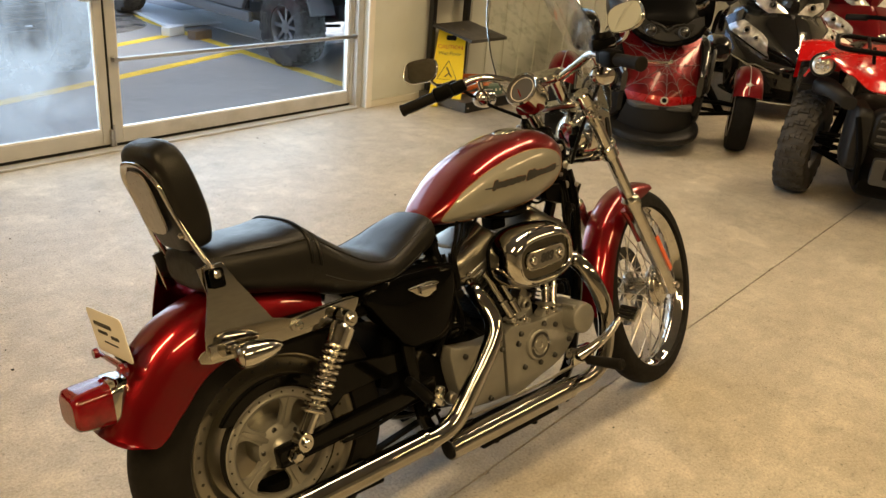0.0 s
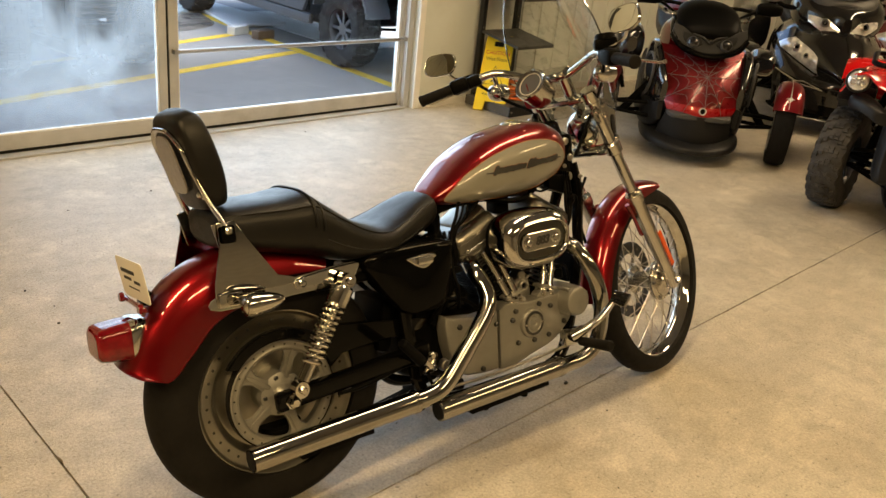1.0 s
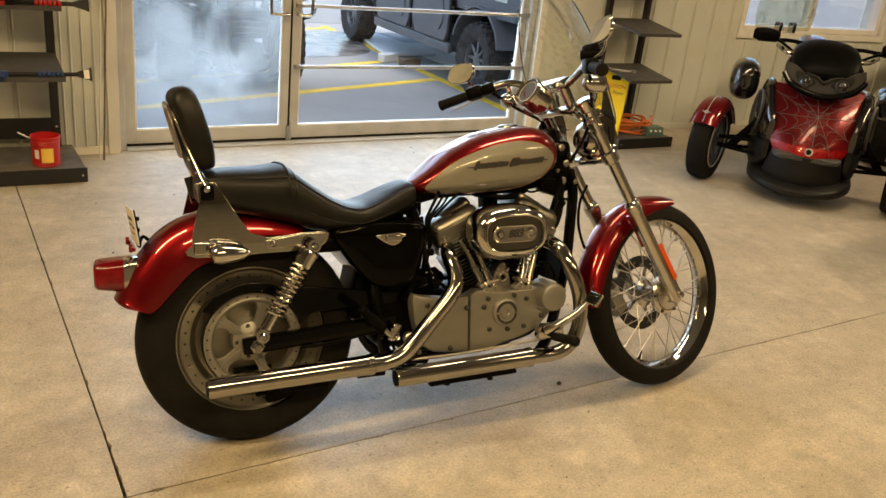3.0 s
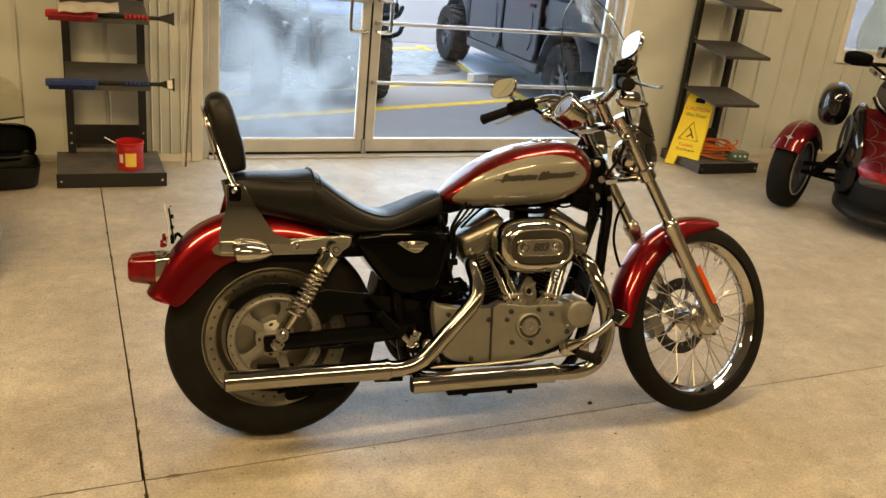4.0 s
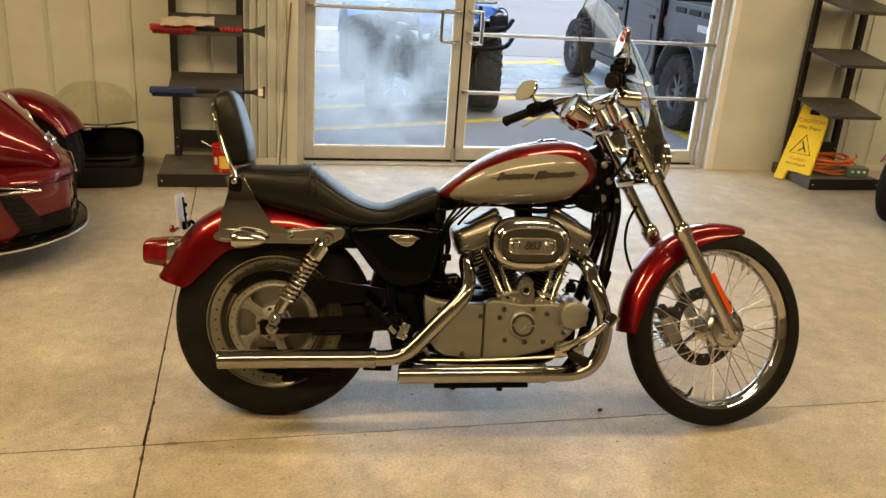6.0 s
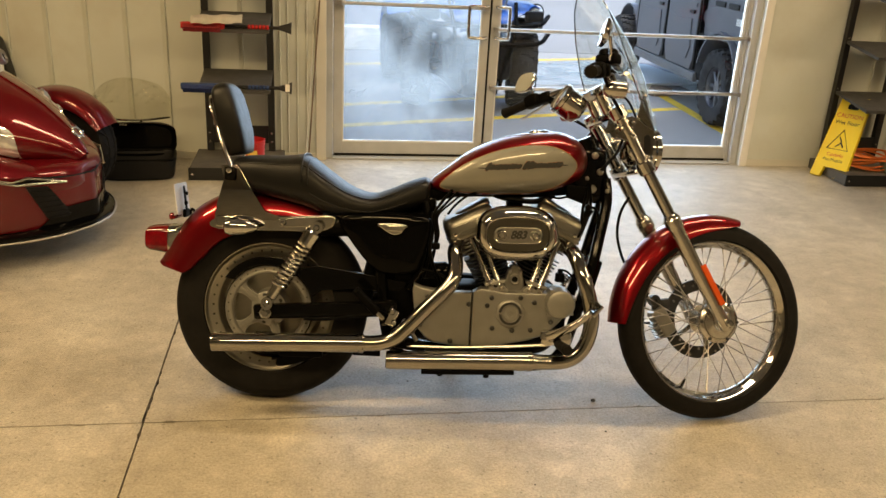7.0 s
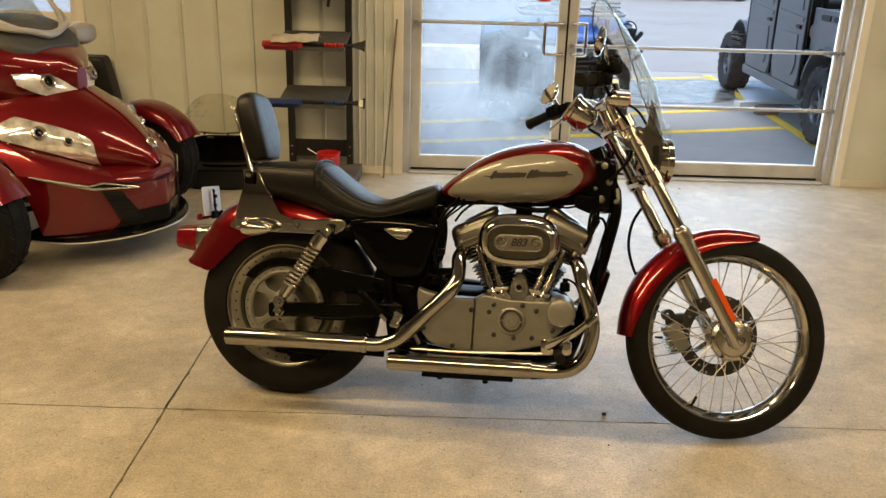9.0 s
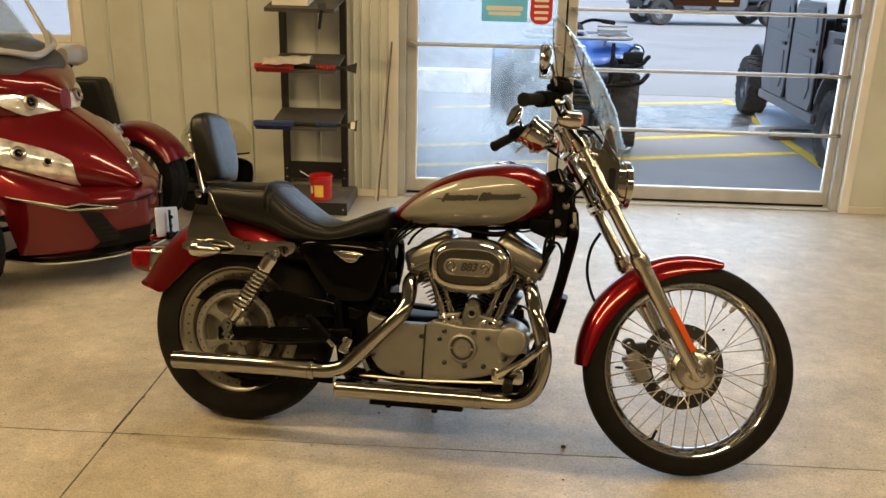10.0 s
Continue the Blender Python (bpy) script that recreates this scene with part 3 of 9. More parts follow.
PUDDLE = rounded([(3.20, 8.05), (3.62, 7.86), (4.10, 7.92), (4.52, 8.02), (4.86, 8.28), (5.02, 8.75), (5.16, 9.30), (5.10, 9.86), (4.60, 9.72), (4.05, 9.50), (3.50, 9.22), (3.10, 8.70)], 5)
part("puddle", plate(PUDDLE, 0.0065, Matrix.Translation((0, 0, -0.0315))), WATER, None, "shallow rain puddle on the asphalt", 0, "water", "structure")

# ---- motorcycle: x forward, y to its left, z up, leaning on its stand ----
LEAN_M = pose(1.0, 1.205, 0.003) @ pose(0, 0, 0, 0, 0, -7.8) @ pose(0, 0, 0, -13.8) @ Matrix.Scale(1.022, 4)
bike = thing("motorcycle", "red and silver cruiser motorcycle with chrome engine leaning on its stand", "motorcycle", LEAN_M)
YAX = Matrix.Rotation(radians(90), 4, "X")      # lathe axis z -> -y (outwards on the right side)

F_AX = V((1.492, -0.012, 0.333))


def tyre_profile(r_out, half, r_rim, crown=0.6):
    """Closed tyre section (radius, height)."""
    outer = []
    for k in range(-8, 9):
        a = k / 8 * math.pi / 2
        h = half * math.sin(a)
        r = r_rim + (r_out - r_rim) * (max(math.cos(a), 0.0) ** crown)
        outer.append((r, h))
    return [(r_rim - 0.004, -half * 0.72)] + [(max(r, r_rim), h) for r, h in outer] + [(r_rim - 0.004, half * 0.72), (r_rim - 0.012, half * 0.4), (r_rim - 0.012, -half * 0.4)]


# rear wheel: disc rim with a ring of drilled holes, and the cast belt pulley bolted to it
R_WH = V((-0.005, 0, 0.319))
RW = Matrix.Translation(R_WH) @ YAX
rear_wheel = part("rear_wheel", lathe([(0.220, 0.048), (0.2205, 0.060), (0.2180, 0.0645), (0.2140, 0.0635), (0.2090, 0.0575), (0.2035, 0.0530), (0.1780, 0.0500), (0.1720, 0.0465), (0.1640, 0.0300), (0.1580, 0.0250), (0.05, 0.022),
                                       (0.05, -0.022), (0.160, -0.024), (0.205, -0.052), (0.2180, -0.0645), (0.2205, -0.060), (0.220, -0.048), (0.205, -0.020), (0.205, 0.020)], 96, RW, True), WHEEL_ALLOY, bike, "solid disc rear wheel of satin aluminium")
part("tyre", lathe(tyre_profile(0.324, 0.076, 0.2195, 0.52), 96, RW, True), RUBBER, rear_wheel, "black rubber tyre")
hole = finish(lathe([(0, 0.0), (0.0036, 0.0), (0.0040, 0.0010), (0.0036, 0.0014), (0, 0.0014)], 10), "rim_hole", DARK_STEEL, 0)
for k in range(36):
    a = 2 * math.pi * k / 36
    piece("rim_hole", hole, rear_wheel, RW @ Matrix.Translation((0.1905 * math.cos(a), 0.1905 * math.sin(a), 0.0510)))
pulley = part("pulley", lathe([(0.116, 0.062), (0.140, 0.062), (0.143, 0.066), (0.143, 0.086), (0.140, 0.089), (0.136, 0.087), (0.130, 0.087), (0.126, 0.089), (0.121, 0.088), (0.116, 0.082)], 80, RW, True), CAST, rear_wheel, "cast aluminium belt pulley with five spokes")
for k in range(5):
    m = RW @ Matrix.Rotation(radians(72 * k), 4, "Z")
    part("pulley_spoke", plate(rounded([(0.030, -0.026), (0.055, -0.017), (0.090, -0.014), (0.108, -0.022), (0.121, -0.036), (0.121, 0.036), (0.108, 0.022), (0.090, 0.014), (0.055, 0.017), (0.030, 0.026)], 3), 0.016, m @ Matrix.Translation((0, 0, 0.066)), 0.004), CAST, pulley)
    part("spoke_ridge", plate(rounded([(0.040, -0.006), (0.110, -0.005), (0.110, 0.005), (0.040, 0.006)], 3), 0.005, m @ Matrix.Translation((0, 0, 0.0815)), 0.002), CAST, pulley)
    part("pulley_bolt", lathe([(0, 0.012), (0.005, 0.012), (0.008, 0.009), (0.0085, 0), (0, 0)], 10, m @ Matrix.Rotation(radians(36), 4, "Z") @ Matrix.Translation((0.046, 0, 0.074))), DARK_STEEL, pulley)
dot = finish(lathe([(0, 0.0), (0.0026, 0.0), (0.0026, 0.0008), (0, 0.0008)], 8), "rim_dimple", SEAL, 0)
for k in range(28):
    a = 2 * math.pi * (k + 0.5) / 28
    piece("rim_dimple", dot, pulley, RW @ Matrix.Translation((0.1330 * math.cos(a), 0.1330 * math.sin(a), 0.0868)))
part("drive_belt_wrap", lathe([(0.1435, 0.066), (0.1475, 0.066), (0.1475, 0.086), (0.1435, 0.086)], 80, RW, True), RUBBER, rear_wheel, "black toothed drive belt round the pulley")
part("hub", lathe([(0, 0.104), (0.020, 0.104), (0.026, 0.098), (0.030, 0.090), (0.044, 0.086), (0.058, 0.080), (0.060, 0.066), (0.062, 0.022), (0, 0.022)], 40, RW), CAST, rear_wheel)

# swing arm, axle, shocks, belt guards
swing = part("swing_arm", join(*[box(0.47, 0.032, 0.045, Matrix.Translation((0.19, s * 0.128, 0.327)) @ Matrix.Rotation(radians(-4), 4, "Y"), 0.008) for s in (-1, 1)], box(0.05, 0.25, 0.05, Matrix.Translation((0.40, 0, 0.342)), 0.01)), BLACK_GLOSS, bike)
for s in (-1, 1):
    part("axle_nut", join(lathe([(0, 0.163), (0.010, 0.163), (0.016, 0.158), (0.016, 0.146), (0.021, 0.146), (0.021, 0.142), (0, 0.142)], 6, Matrix.Translation((-0.005, 0, 0.316)) @ (YAX if s < 0 else YAX.inverted()))), CHROME, bike)
part("belt_guard", side_plate([(-0.005 + 0.170 * math.cos(radians(a)), 0.322 + 0.162 * math.sin(radians(a))) for a in range(148, 48, -6)] + [(0.150, 0.462), (0.258, 0.448), (0.360, 0.436), (0.445, 0.423), (0.474, 0.405), (0.470, 0.392), (0.360, 0.388), (0.262, 0.386), (0.170, 0.378), (0.134, 0.350)]
                            + [(-0.005 + 0.143 * math.cos(radians(a)), 0.322 + 0.134 * math.sin(radians(a))) for a in range(18, 146, 6)], -0.076, 0.020, 0.004), BLACK_GLOSS, bike, "curved gloss black belt guard")
part("lower_belt_guard", side_plate(rounded([(0.03, 0.128), (0.10, 0.140), (0.21, 0.185), (0.20, 0.205), (0.10, 0.176), (0.035, 0.158)], 3), -0.078, 0.02, 0.004), BLACK_SATIN, bike)
part("drive_belt", join(box(0.50, 0.024, 0.008, Matrix.Translation((0.25, -0.050, 0.185)) @ Matrix.Rotation(radians(-10), 4, "Y"), 0.002)), RUBBER, bike)


def shock(s):
    p0, p1 = V((0.005, s * 0.166, 0.345)), V((0.158, s * 0.166, 0.595))
    d = (p1 - p0)
    at = lambda t: p0 + d * t
    sh = part("shock_absorber", join(rod(at(0.06), at(0.30), 0.0175, 0.0175, 20, 0.004), rod(at(0.28), at(0.9), 0.013, 0.013, 12)), CHROME, bike, "chrome coil spring shock absorber")
    part("upper_cover", rod(at(0.76), at(0.95), 0.029, 0.029, 24, 0.006), CHROME, sh)
    m, n = axis_frame(at(0.22), at(0.80))
    coil = [m @ V((0.0245 * math.cos(a), 0.0245 * math.sin(a), n * a / (2 * math.pi * 11))) for a in [2 * math.pi * 11 * k / 176 for k in range(177)]]
    part("spring", tube(coil, 0.0048, 7, 1), POLISHED, sh)
    for t in (0.0, 1.0):
        part("shock_eye", lathe([(0.006, -0.016), (0.019, -0.016), (0.019, 0.016), (0.006, 0.016), (0, 0.020)], 20, Matrix.Translation(at(t)) @ YAX), CHROME, sh)
        part("shock_bolt", lathe([(0, 0.027), (0.007, 0.027), (0.010, 0.023), (0.010, 0.015), (0.0135, 0.015), (0.0135, 0.012), (0, 0.012)], 12, Matrix.Translation(at(t)) @ (YAX if s < 0 else YAX.inverted())), CHROME, sh)


shock(-1), shock(1)

# rear fender: crowned steel strip bent over the wheel
def fender(path, half, drop, thick=0.004, crown=0.03, centre=None, n=14, drops=None, tip=None):
    P = spline(path, 6)
    rings = []
    for i, p in enumerate(P):
        t = (P[min(i + 1, len(P) - 1)] - P[max(i - 1, 0)]).normalized()
        inward = V((t.z, 0, -t.x))
        if centre is not None and inward.dot(V(centre) - p) < 0:
            inward = -inward
        f = i / (len(P) - 1)
        dr = drop if drops is None else drops[0] * (1 - f) + drops[1] * f + (drops[2] - (drops[0] + drops[1]) / 2) * 4 * f * (1 - f)
        if tip:
            dr = min(dr, tip + 1.5 * math.sqrt(f * 0.06))
        line = []
        for k in range(n + 1):
            u = -1 + 2 * k / n
            a = abs(u)
            th = a * math.pi / 2
            y = half * math.copysign(math.sin(th) ** 0.9, u)
            depth = min(crown, dr) * (1 - math.cos(th)) + max(0.0, dr - crown) * (1 - math.cos(th)) ** 1.25
            line.append((y, depth))
        outer = [p + V((0, y, 0)) + inward * dp for y, dp in line]
        inner = [p + V((0, y * (1 - thick / half), 0)) + inward * (dp + thick * 0.8) for y, dp in line]
        rings.append(outer + inner[::-1])
    return loft(rings)


part("rear_fender", fender([(-0.378, 0, 0.450), (-0.359, 0, 0.488), (-0.328, 0, 0.545), (-0.26, 0, 0.628), (-0.18, 0, 0.676), (-0.08, 0, 0.700), (0.04, 0, 0.700), (0.16, 0, 0.668)], 0.094, 0.12, 0.005, 0.034, (0, 0, 0.3), 16, (0.092, 0.10, 0.135), 0.034), RED_PAINT, bike, "deep red metallic rear fender")
def leaning(bm, s):
    """The upper part of the plate leans in towards the backrest in a soft bend."""
    for k in range(9):
        bmesh.ops.bisect_plane(bm, geom=bm.verts[:] + bm.edges[:] + bm.faces[:], plane_co=(0, 0, 0.640 + 0.016 * k), plane_no=(0, 0, 1))
    for v in bm.verts:
        v.co.y -= s * 0.014 * (max(0, v.co.z - 0.635) / 0.145) ** 2
    return bm


# strut with tall side plate on each side
for s in (-1, 1):
    y = -0.128 if s < 0 else 0.134
    part("fender_strut", side_plate(rounded([(-0.185, 0.600), (-0.165, 0.572), (0.03, 0.575), (0.18, 0.582), (0.212, 0.626), (0.15, 0.630), (0.03, 0.620), (-0.10, 0.622)], 3), y, 0.006, 0.0015), CHROME, bike, "chrome fender strut")
    part("strut_cover", side_plate(rounded([(0.035, 0.612), (0.03, 0.596), (0.045, 0.588), (0.115, 0.592), (0.125, 0.585), (0.185, 0.585), (0.212, 0.622), (0.195, 0.628), (0.12, 0.624)], 3), y - s * 0.0 - (0.007 if s < 0 else -0.007), 0.007, 0.002), CHROME, bike)
    part("side_plate", leaning(side_plate([(-0.150, 0.778), (-0.106, 0.780), (-0.080, 0.735), (-0.044, 0.680), (-0.014, 0.636), (0.030, 0.622), (0.030, 0.605), (-0.175, 0.605), (-0.172, 0.64), (-0.150, 0.728)], y + (-0.004 if s < 0 else 0.010), 0.005, 0.0015), s), PLATE, bike, "mirror chrome sissy bar side plate")
    for bx, bz in ((0.047, 0.602), (-0.130, 0.762)):
        part("strut_bolt", lathe([(0, 0.012), (0.005, 0.012), (0.009, 0.008), (0.009, 0)], 12, Matrix.Translation((bx, y - 0.012 if s < 0 else y + 0.012, bz)) @ (YAX if s < 0 else YAX.inverted())), CHROME, bike)
    # rear turn signal on its stalk
    sig = part("turn_signal", lathe([(0, 0.076), (0.008, 0.072), (0.017, 0.056), (0.024, 0.032), (0.028, 0.004), (0.0285, -0.012), (0.026, -0.022), (0.024, -0.026), (0, -0.026)], 24, Matrix.Translation((-0.100, s * 0.188, 0.588)) @ Matrix.Rotation(radians(90), 4, "Y")), CHROME, bike, "chrome bullet turn signal")
    part("lens", lathe([(0, -0.034), (0.014, -0.032), (0.022, -0.0265), (0, -0.0265)], 20, Matrix.Translation((-0.100, s * 0.188, 0.588)) @ Matrix.Rotation(radians(90), 4, "Y")), POLISHED, sig)
    part("stalk", rod((-0.115, s * 0.13, 0.594), (-0.108, s * 0.172, 0.590), 0.012, 0.010, 12, 0.002), CHROME, sig)
    part("signal_base", box(0.06, 0.012, 0.036, Matrix.Translation((-0.14, s * 0.139, 0.598)), 0.005), CHROME, sig)

# tail lamp, number card
tail = part("tail_lamp", body([(-0.338, 0.470, 0.560, 0.048, 3.5), (-0.348, 0.468, 0.566, 0.055, 3.5), (-0.411, 0.478, 0.560, 0.056, 4), (-0.424, 0.484, 0.553, 0.052, 4), (-0.428, 0.490, 0.546, 0.044, 4)], 28, 3), RED_LENS, bike, "boxy red tail lamp")
part("bezel", body([(-0.304, 0.482, 0.566, 0.04, 4), (-0.331, 0.470, 0.568, 0.052, 4), (-0.346, 0.468, 0.567, 0.0555, 3.6), (-0.350, 0.468, 0.567, 0.0555, 3.6)], 28, 2), CHROME, tail)
card_m = Matrix.Translation((-0.318, 0.0, 0.655)) @ pose(0, 0, 0, 90, 0, -87) @ pose(0, 0, 0, 8, 0, 0)
card = part("number_card", plate(stadium(0.088, 0.051, 4, 0.012), 0.0022, card_m, 0.0006), WHITE_PLASTIC, bike, "white paper dealer card with faint print")
for k, (u, v, w, h) in enumerate(((-0.02, 0.018, 0.09, 0.010), (-0.03, 0.000, 0.05, 0.008), (0.03, -0.004, 0.04, 0.008), (0.0, -0.022, 0.07, 0.004))):
    part("print_bar", plate(stadium(w / 2, h / 2, 3, h * 0.4), 0.0006, card_m @ Matrix.Translation((u, v, 0.0024))), INK, card)
part("card_bracket", join(box(0.012, 0.050, 0.028, Matrix.Translation((-0.304, 0, 0.606)), 0.005), box(0.005, 0.014, 0.085, Matrix.Translation((-0.308, 0, 0.655)) @ Matrix.Rotation(radians(-8), 4, "Y"), 0.002), tube([(-0.270, 0.01, 0.600), (-0.290, 0.02, 0.618), (-0.300, 0.03, 0.600)], 0.005, 8), *[rod((-0.310, 0, z), (-0.300, 0, z), 0.007, 0.006, 10, 0.001) for z in (0.640, 0.672)]), BLACK_SATIN, bike)
for s in (-1, 1):
    part("reflector", lathe([(0, 0.010), (0.010, 0.010), (0.012, 0.006), (0.012, 0)], 16, Matrix.Translation((-0.326, s * 0.075, 0.600)) @ Matrix.Rotation(radians(-90), 4, "Y")), RED_LENS, bike)
part("reflector_bar", box(0.008, 0.17, 0.012, Matrix.Translation((-0.322, 0, 0.597)), 0.003), RED_LENS, bike)

# seat
PILLION = [(-0.142, 0.728, 0.775, 0.075, 2.6), (-0.128, 0.706, 0.802, 0.112, 2.8), (-0.06, 0.688, 0.812, 0.130, 3), (0.03, 0.668, 0.815, 0.140, 3), (0.085, 0.655, 0.822, 0.146, 3),
                              (0.10, 0.652, 0.820, 0.147, 3)]
RIDER = [(0.098, 0.652, 0.818, 0.147, 3), (0.125, 0.645, 0.806, 0.150, 3), (0.18, 0.626, 0.766, 0.154, 2.9), (0.25, 0.620, 0.722, 0.152, 2.8), (0.32, 0.622, 0.704, 0.142, 2.7), (0.38, 0.633, 0.722, 0.126, 2.7),
                            (0.44, 0.652, 0.750, 0.110, 2.7), (0.49, 0.672, 0.768, 0.096, 2.7), (0.508, 0.690, 0.764, 0.085, 2.6), (0.516, 0.71, 0.75, 0.06, 2.4)]
seat = part("seat", body(PILLION, 40, 5), LEATHER, bike, "black two-up seat with stitched vinyl cover")
part("rider_cushion", body(RIDER, 40, 5), LEATHER, seat)
for welt_x, grow in ((0.098, 0.0), (0.118, 0.002)):
    part("seat_welt", tube([(welt_x, (0.150 + grow) * math.copysign(abs(math.cos(a)) ** (2 / 3), math.cos(a)), 0.735 - 4 * grow + (0.089 - 4 * grow) * math.copysign(abs(math.sin(a)) ** (2 / 3), math.sin(a))) for a in [math.pi * k / 24 for k in range(25)]], 0.0035, 6, 1), LEATHER, seat)


def cushion_seam(rows, up, side):
    """Line along a cushion's flank, at a share of its half height above the middle."""
    return [V((x, side * (w * (1 - abs(up) ** p) ** (1 / p) + 0.0005), (lo + hi) / 2 + up * (hi - lo) / 2)) for x, lo, hi, w, p in rows]


for s in (-1, 1):
    for rows, up in ((PILLION[1:], 0.62), (RIDER[:-2], 0.66), (RIDER[1:-3], -0.30)):
        part("stitched_seam", tube(cushion_seam(rows, up, s), 0.0024, 6, 4), LEATHER, seat)

# backrest
pad = part("backrest_pad", moved(body([(-0.119, -0.028, 0.022, 0.066, 3), (-0.110, -0.036, 0.033, 0.086, 4), (-0.05, -0.040, 0.042, 0.106, 4.5), (0.03, -0.040, 0.042, 0.110, 4.5), (0.088, -0.037, 0.037, 0.099, 4.2), (0.112, -0.028, 0.026, 0.076, 3.4), (0.121, -0.012, 0.012, 0.04, 2.6)], 36, 5, axis="z"),
           Matrix.Translation((-0.152, 0, 0.925)) @ Matrix.Rotation(radians(-15), 4, "Y")), LEATHER, bike, "black padded passenger backrest")
sissy = part("sissy_bar", tube([(-0.125, -0.122, 0.765), (-0.150, -0.105, 0.82), (-0.180, -0.088, 0.90), (-0.200, -0.086, 0.955), (-0.212, -0.050, 0.988), (-0.215, 0, 0.995), (-0.212, 0.050, 0.988), (-0.200, 0.086, 0.955), (-0.180, 0.088, 0.90), (-0.150, 0.105, 0.82), (-0.125, 0.122, 0.765)], 0.0098, 12, 6, flat=0.62), CHROME, bike, "chrome sissy bar hoop")
part("backrest_plate", plate(rounded([(-0.046, -0.078), (0.046, -0.078), (0.056, -0.02), (0.052, 0.030), (0.030, 0.056), (-0.030, 0.056), (-0.052, 0.030), (-0.056, -0.02)], 4), 0.004, Matrix.Translation((-0.200, 0, 0.925)) @ Matrix.Rotation(radians(-15), 4, "Y") @ pose(0, 0, 0, 90, 0, -90)), STEEL, sissy)
part("cross_bar", box(0.008, 0.19, 0.020, Matrix.Translation((-0.160, 0, 0.842)) @ Matrix.Rotation(radians(-15), 4, "Y"), 0.003), CHROME, sissy)
for s in (-1, 1):
    part("bar_bolt", lathe([(0, 0.007), (0.005, 0.006), (0.008, 0.002), (0.008, -0.002)], 12, Matrix.Translation((-0.165, s * 0.078, 0.843)) @ Matrix.Rotation(radians(-105), 4, "Y")), CHROME, sissy)
    part("mount_strip", box(0.026, 0.005, 0.090, Matrix.Translation((-0.138, s * 0.1165, 0.735)) @ Matrix.Rotation(radians(-14), 4, "Y"), 0.002), CHROME, sissy)
    part("plate_window", moved(plate(stadium(0.017, 0.021, 5, 0.007), 0.0015), Matrix.Translation((-0.128, -0.1360 if s < 0 else 0.1468, 0.752)) @ Matrix.Rotation(radians(s * 11), 4, "X") @ SIDE), BLACK_GLOSS, sissy)

# fuel tank
TANK = [(0.512, 0.735, 0.752, 0.030, 2.2), (0.525, 0.728, 0.772, 0.060, 2.3), (0.57, 0.722, 0.812, 0.090, 2.4), (0.64, 0.720, 0.867, 0.113, 2.5), (0.73, 0.722, 0.912, 0.128, 2.5), (0.81, 0.728, 0.934, 0.134, 2.5), (0.885, 0.738, 0.946, 0.134, 2.5),
        (0.95, 0.760, 0.943, 0.124, 2.5), (1.0, 0.786, 0.922, 0.098, 2.4), (1.026, 0.812, 0.890, 0.062, 2.3), (1.032, 0.835, 0.868, 0.03, 2.2)]
tank = part("fuel_tank", body(TANK, 48, 6), RED_PAINT, bike, "teardrop fuel tank in deep red with silver side panels")


def tank_at(x):
    for a, b in zip(TANK, TANK[1:]):
        if a[0] <= x <= b[0]:
            f = (x - a[0]) / (b[0] - a[0])
            return [p + (q - p) * f for p, q in zip(a, b)]
    return list(TANK[0] if x < TANK[0][0] else TANK[-1])


def tank_side(x, z, out=0.0):
    _, lo, hi, w, pw = tank_at(x)
    v = min(abs((z - (lo + hi) / 2) / ((hi - lo) / 2)), 0.985)
    return w * (1 - v ** pw) ** (1 / pw) + out


PANEL = rounded([(0.545, 0.752), (0.605, 0.812), (0.675, 0.852), (0.755, 0.882), (0.84, 0.898), (0.915, 0.893), (0.965, 0.868), (0.985, 0.838), (0.962, 0.797), (0.91, 0.762), (0.84, 0.743), (0.75, 0.734), (0.64, 0.732), (0.57, 0.736)], 5)
pc = (0.77, 0.812)
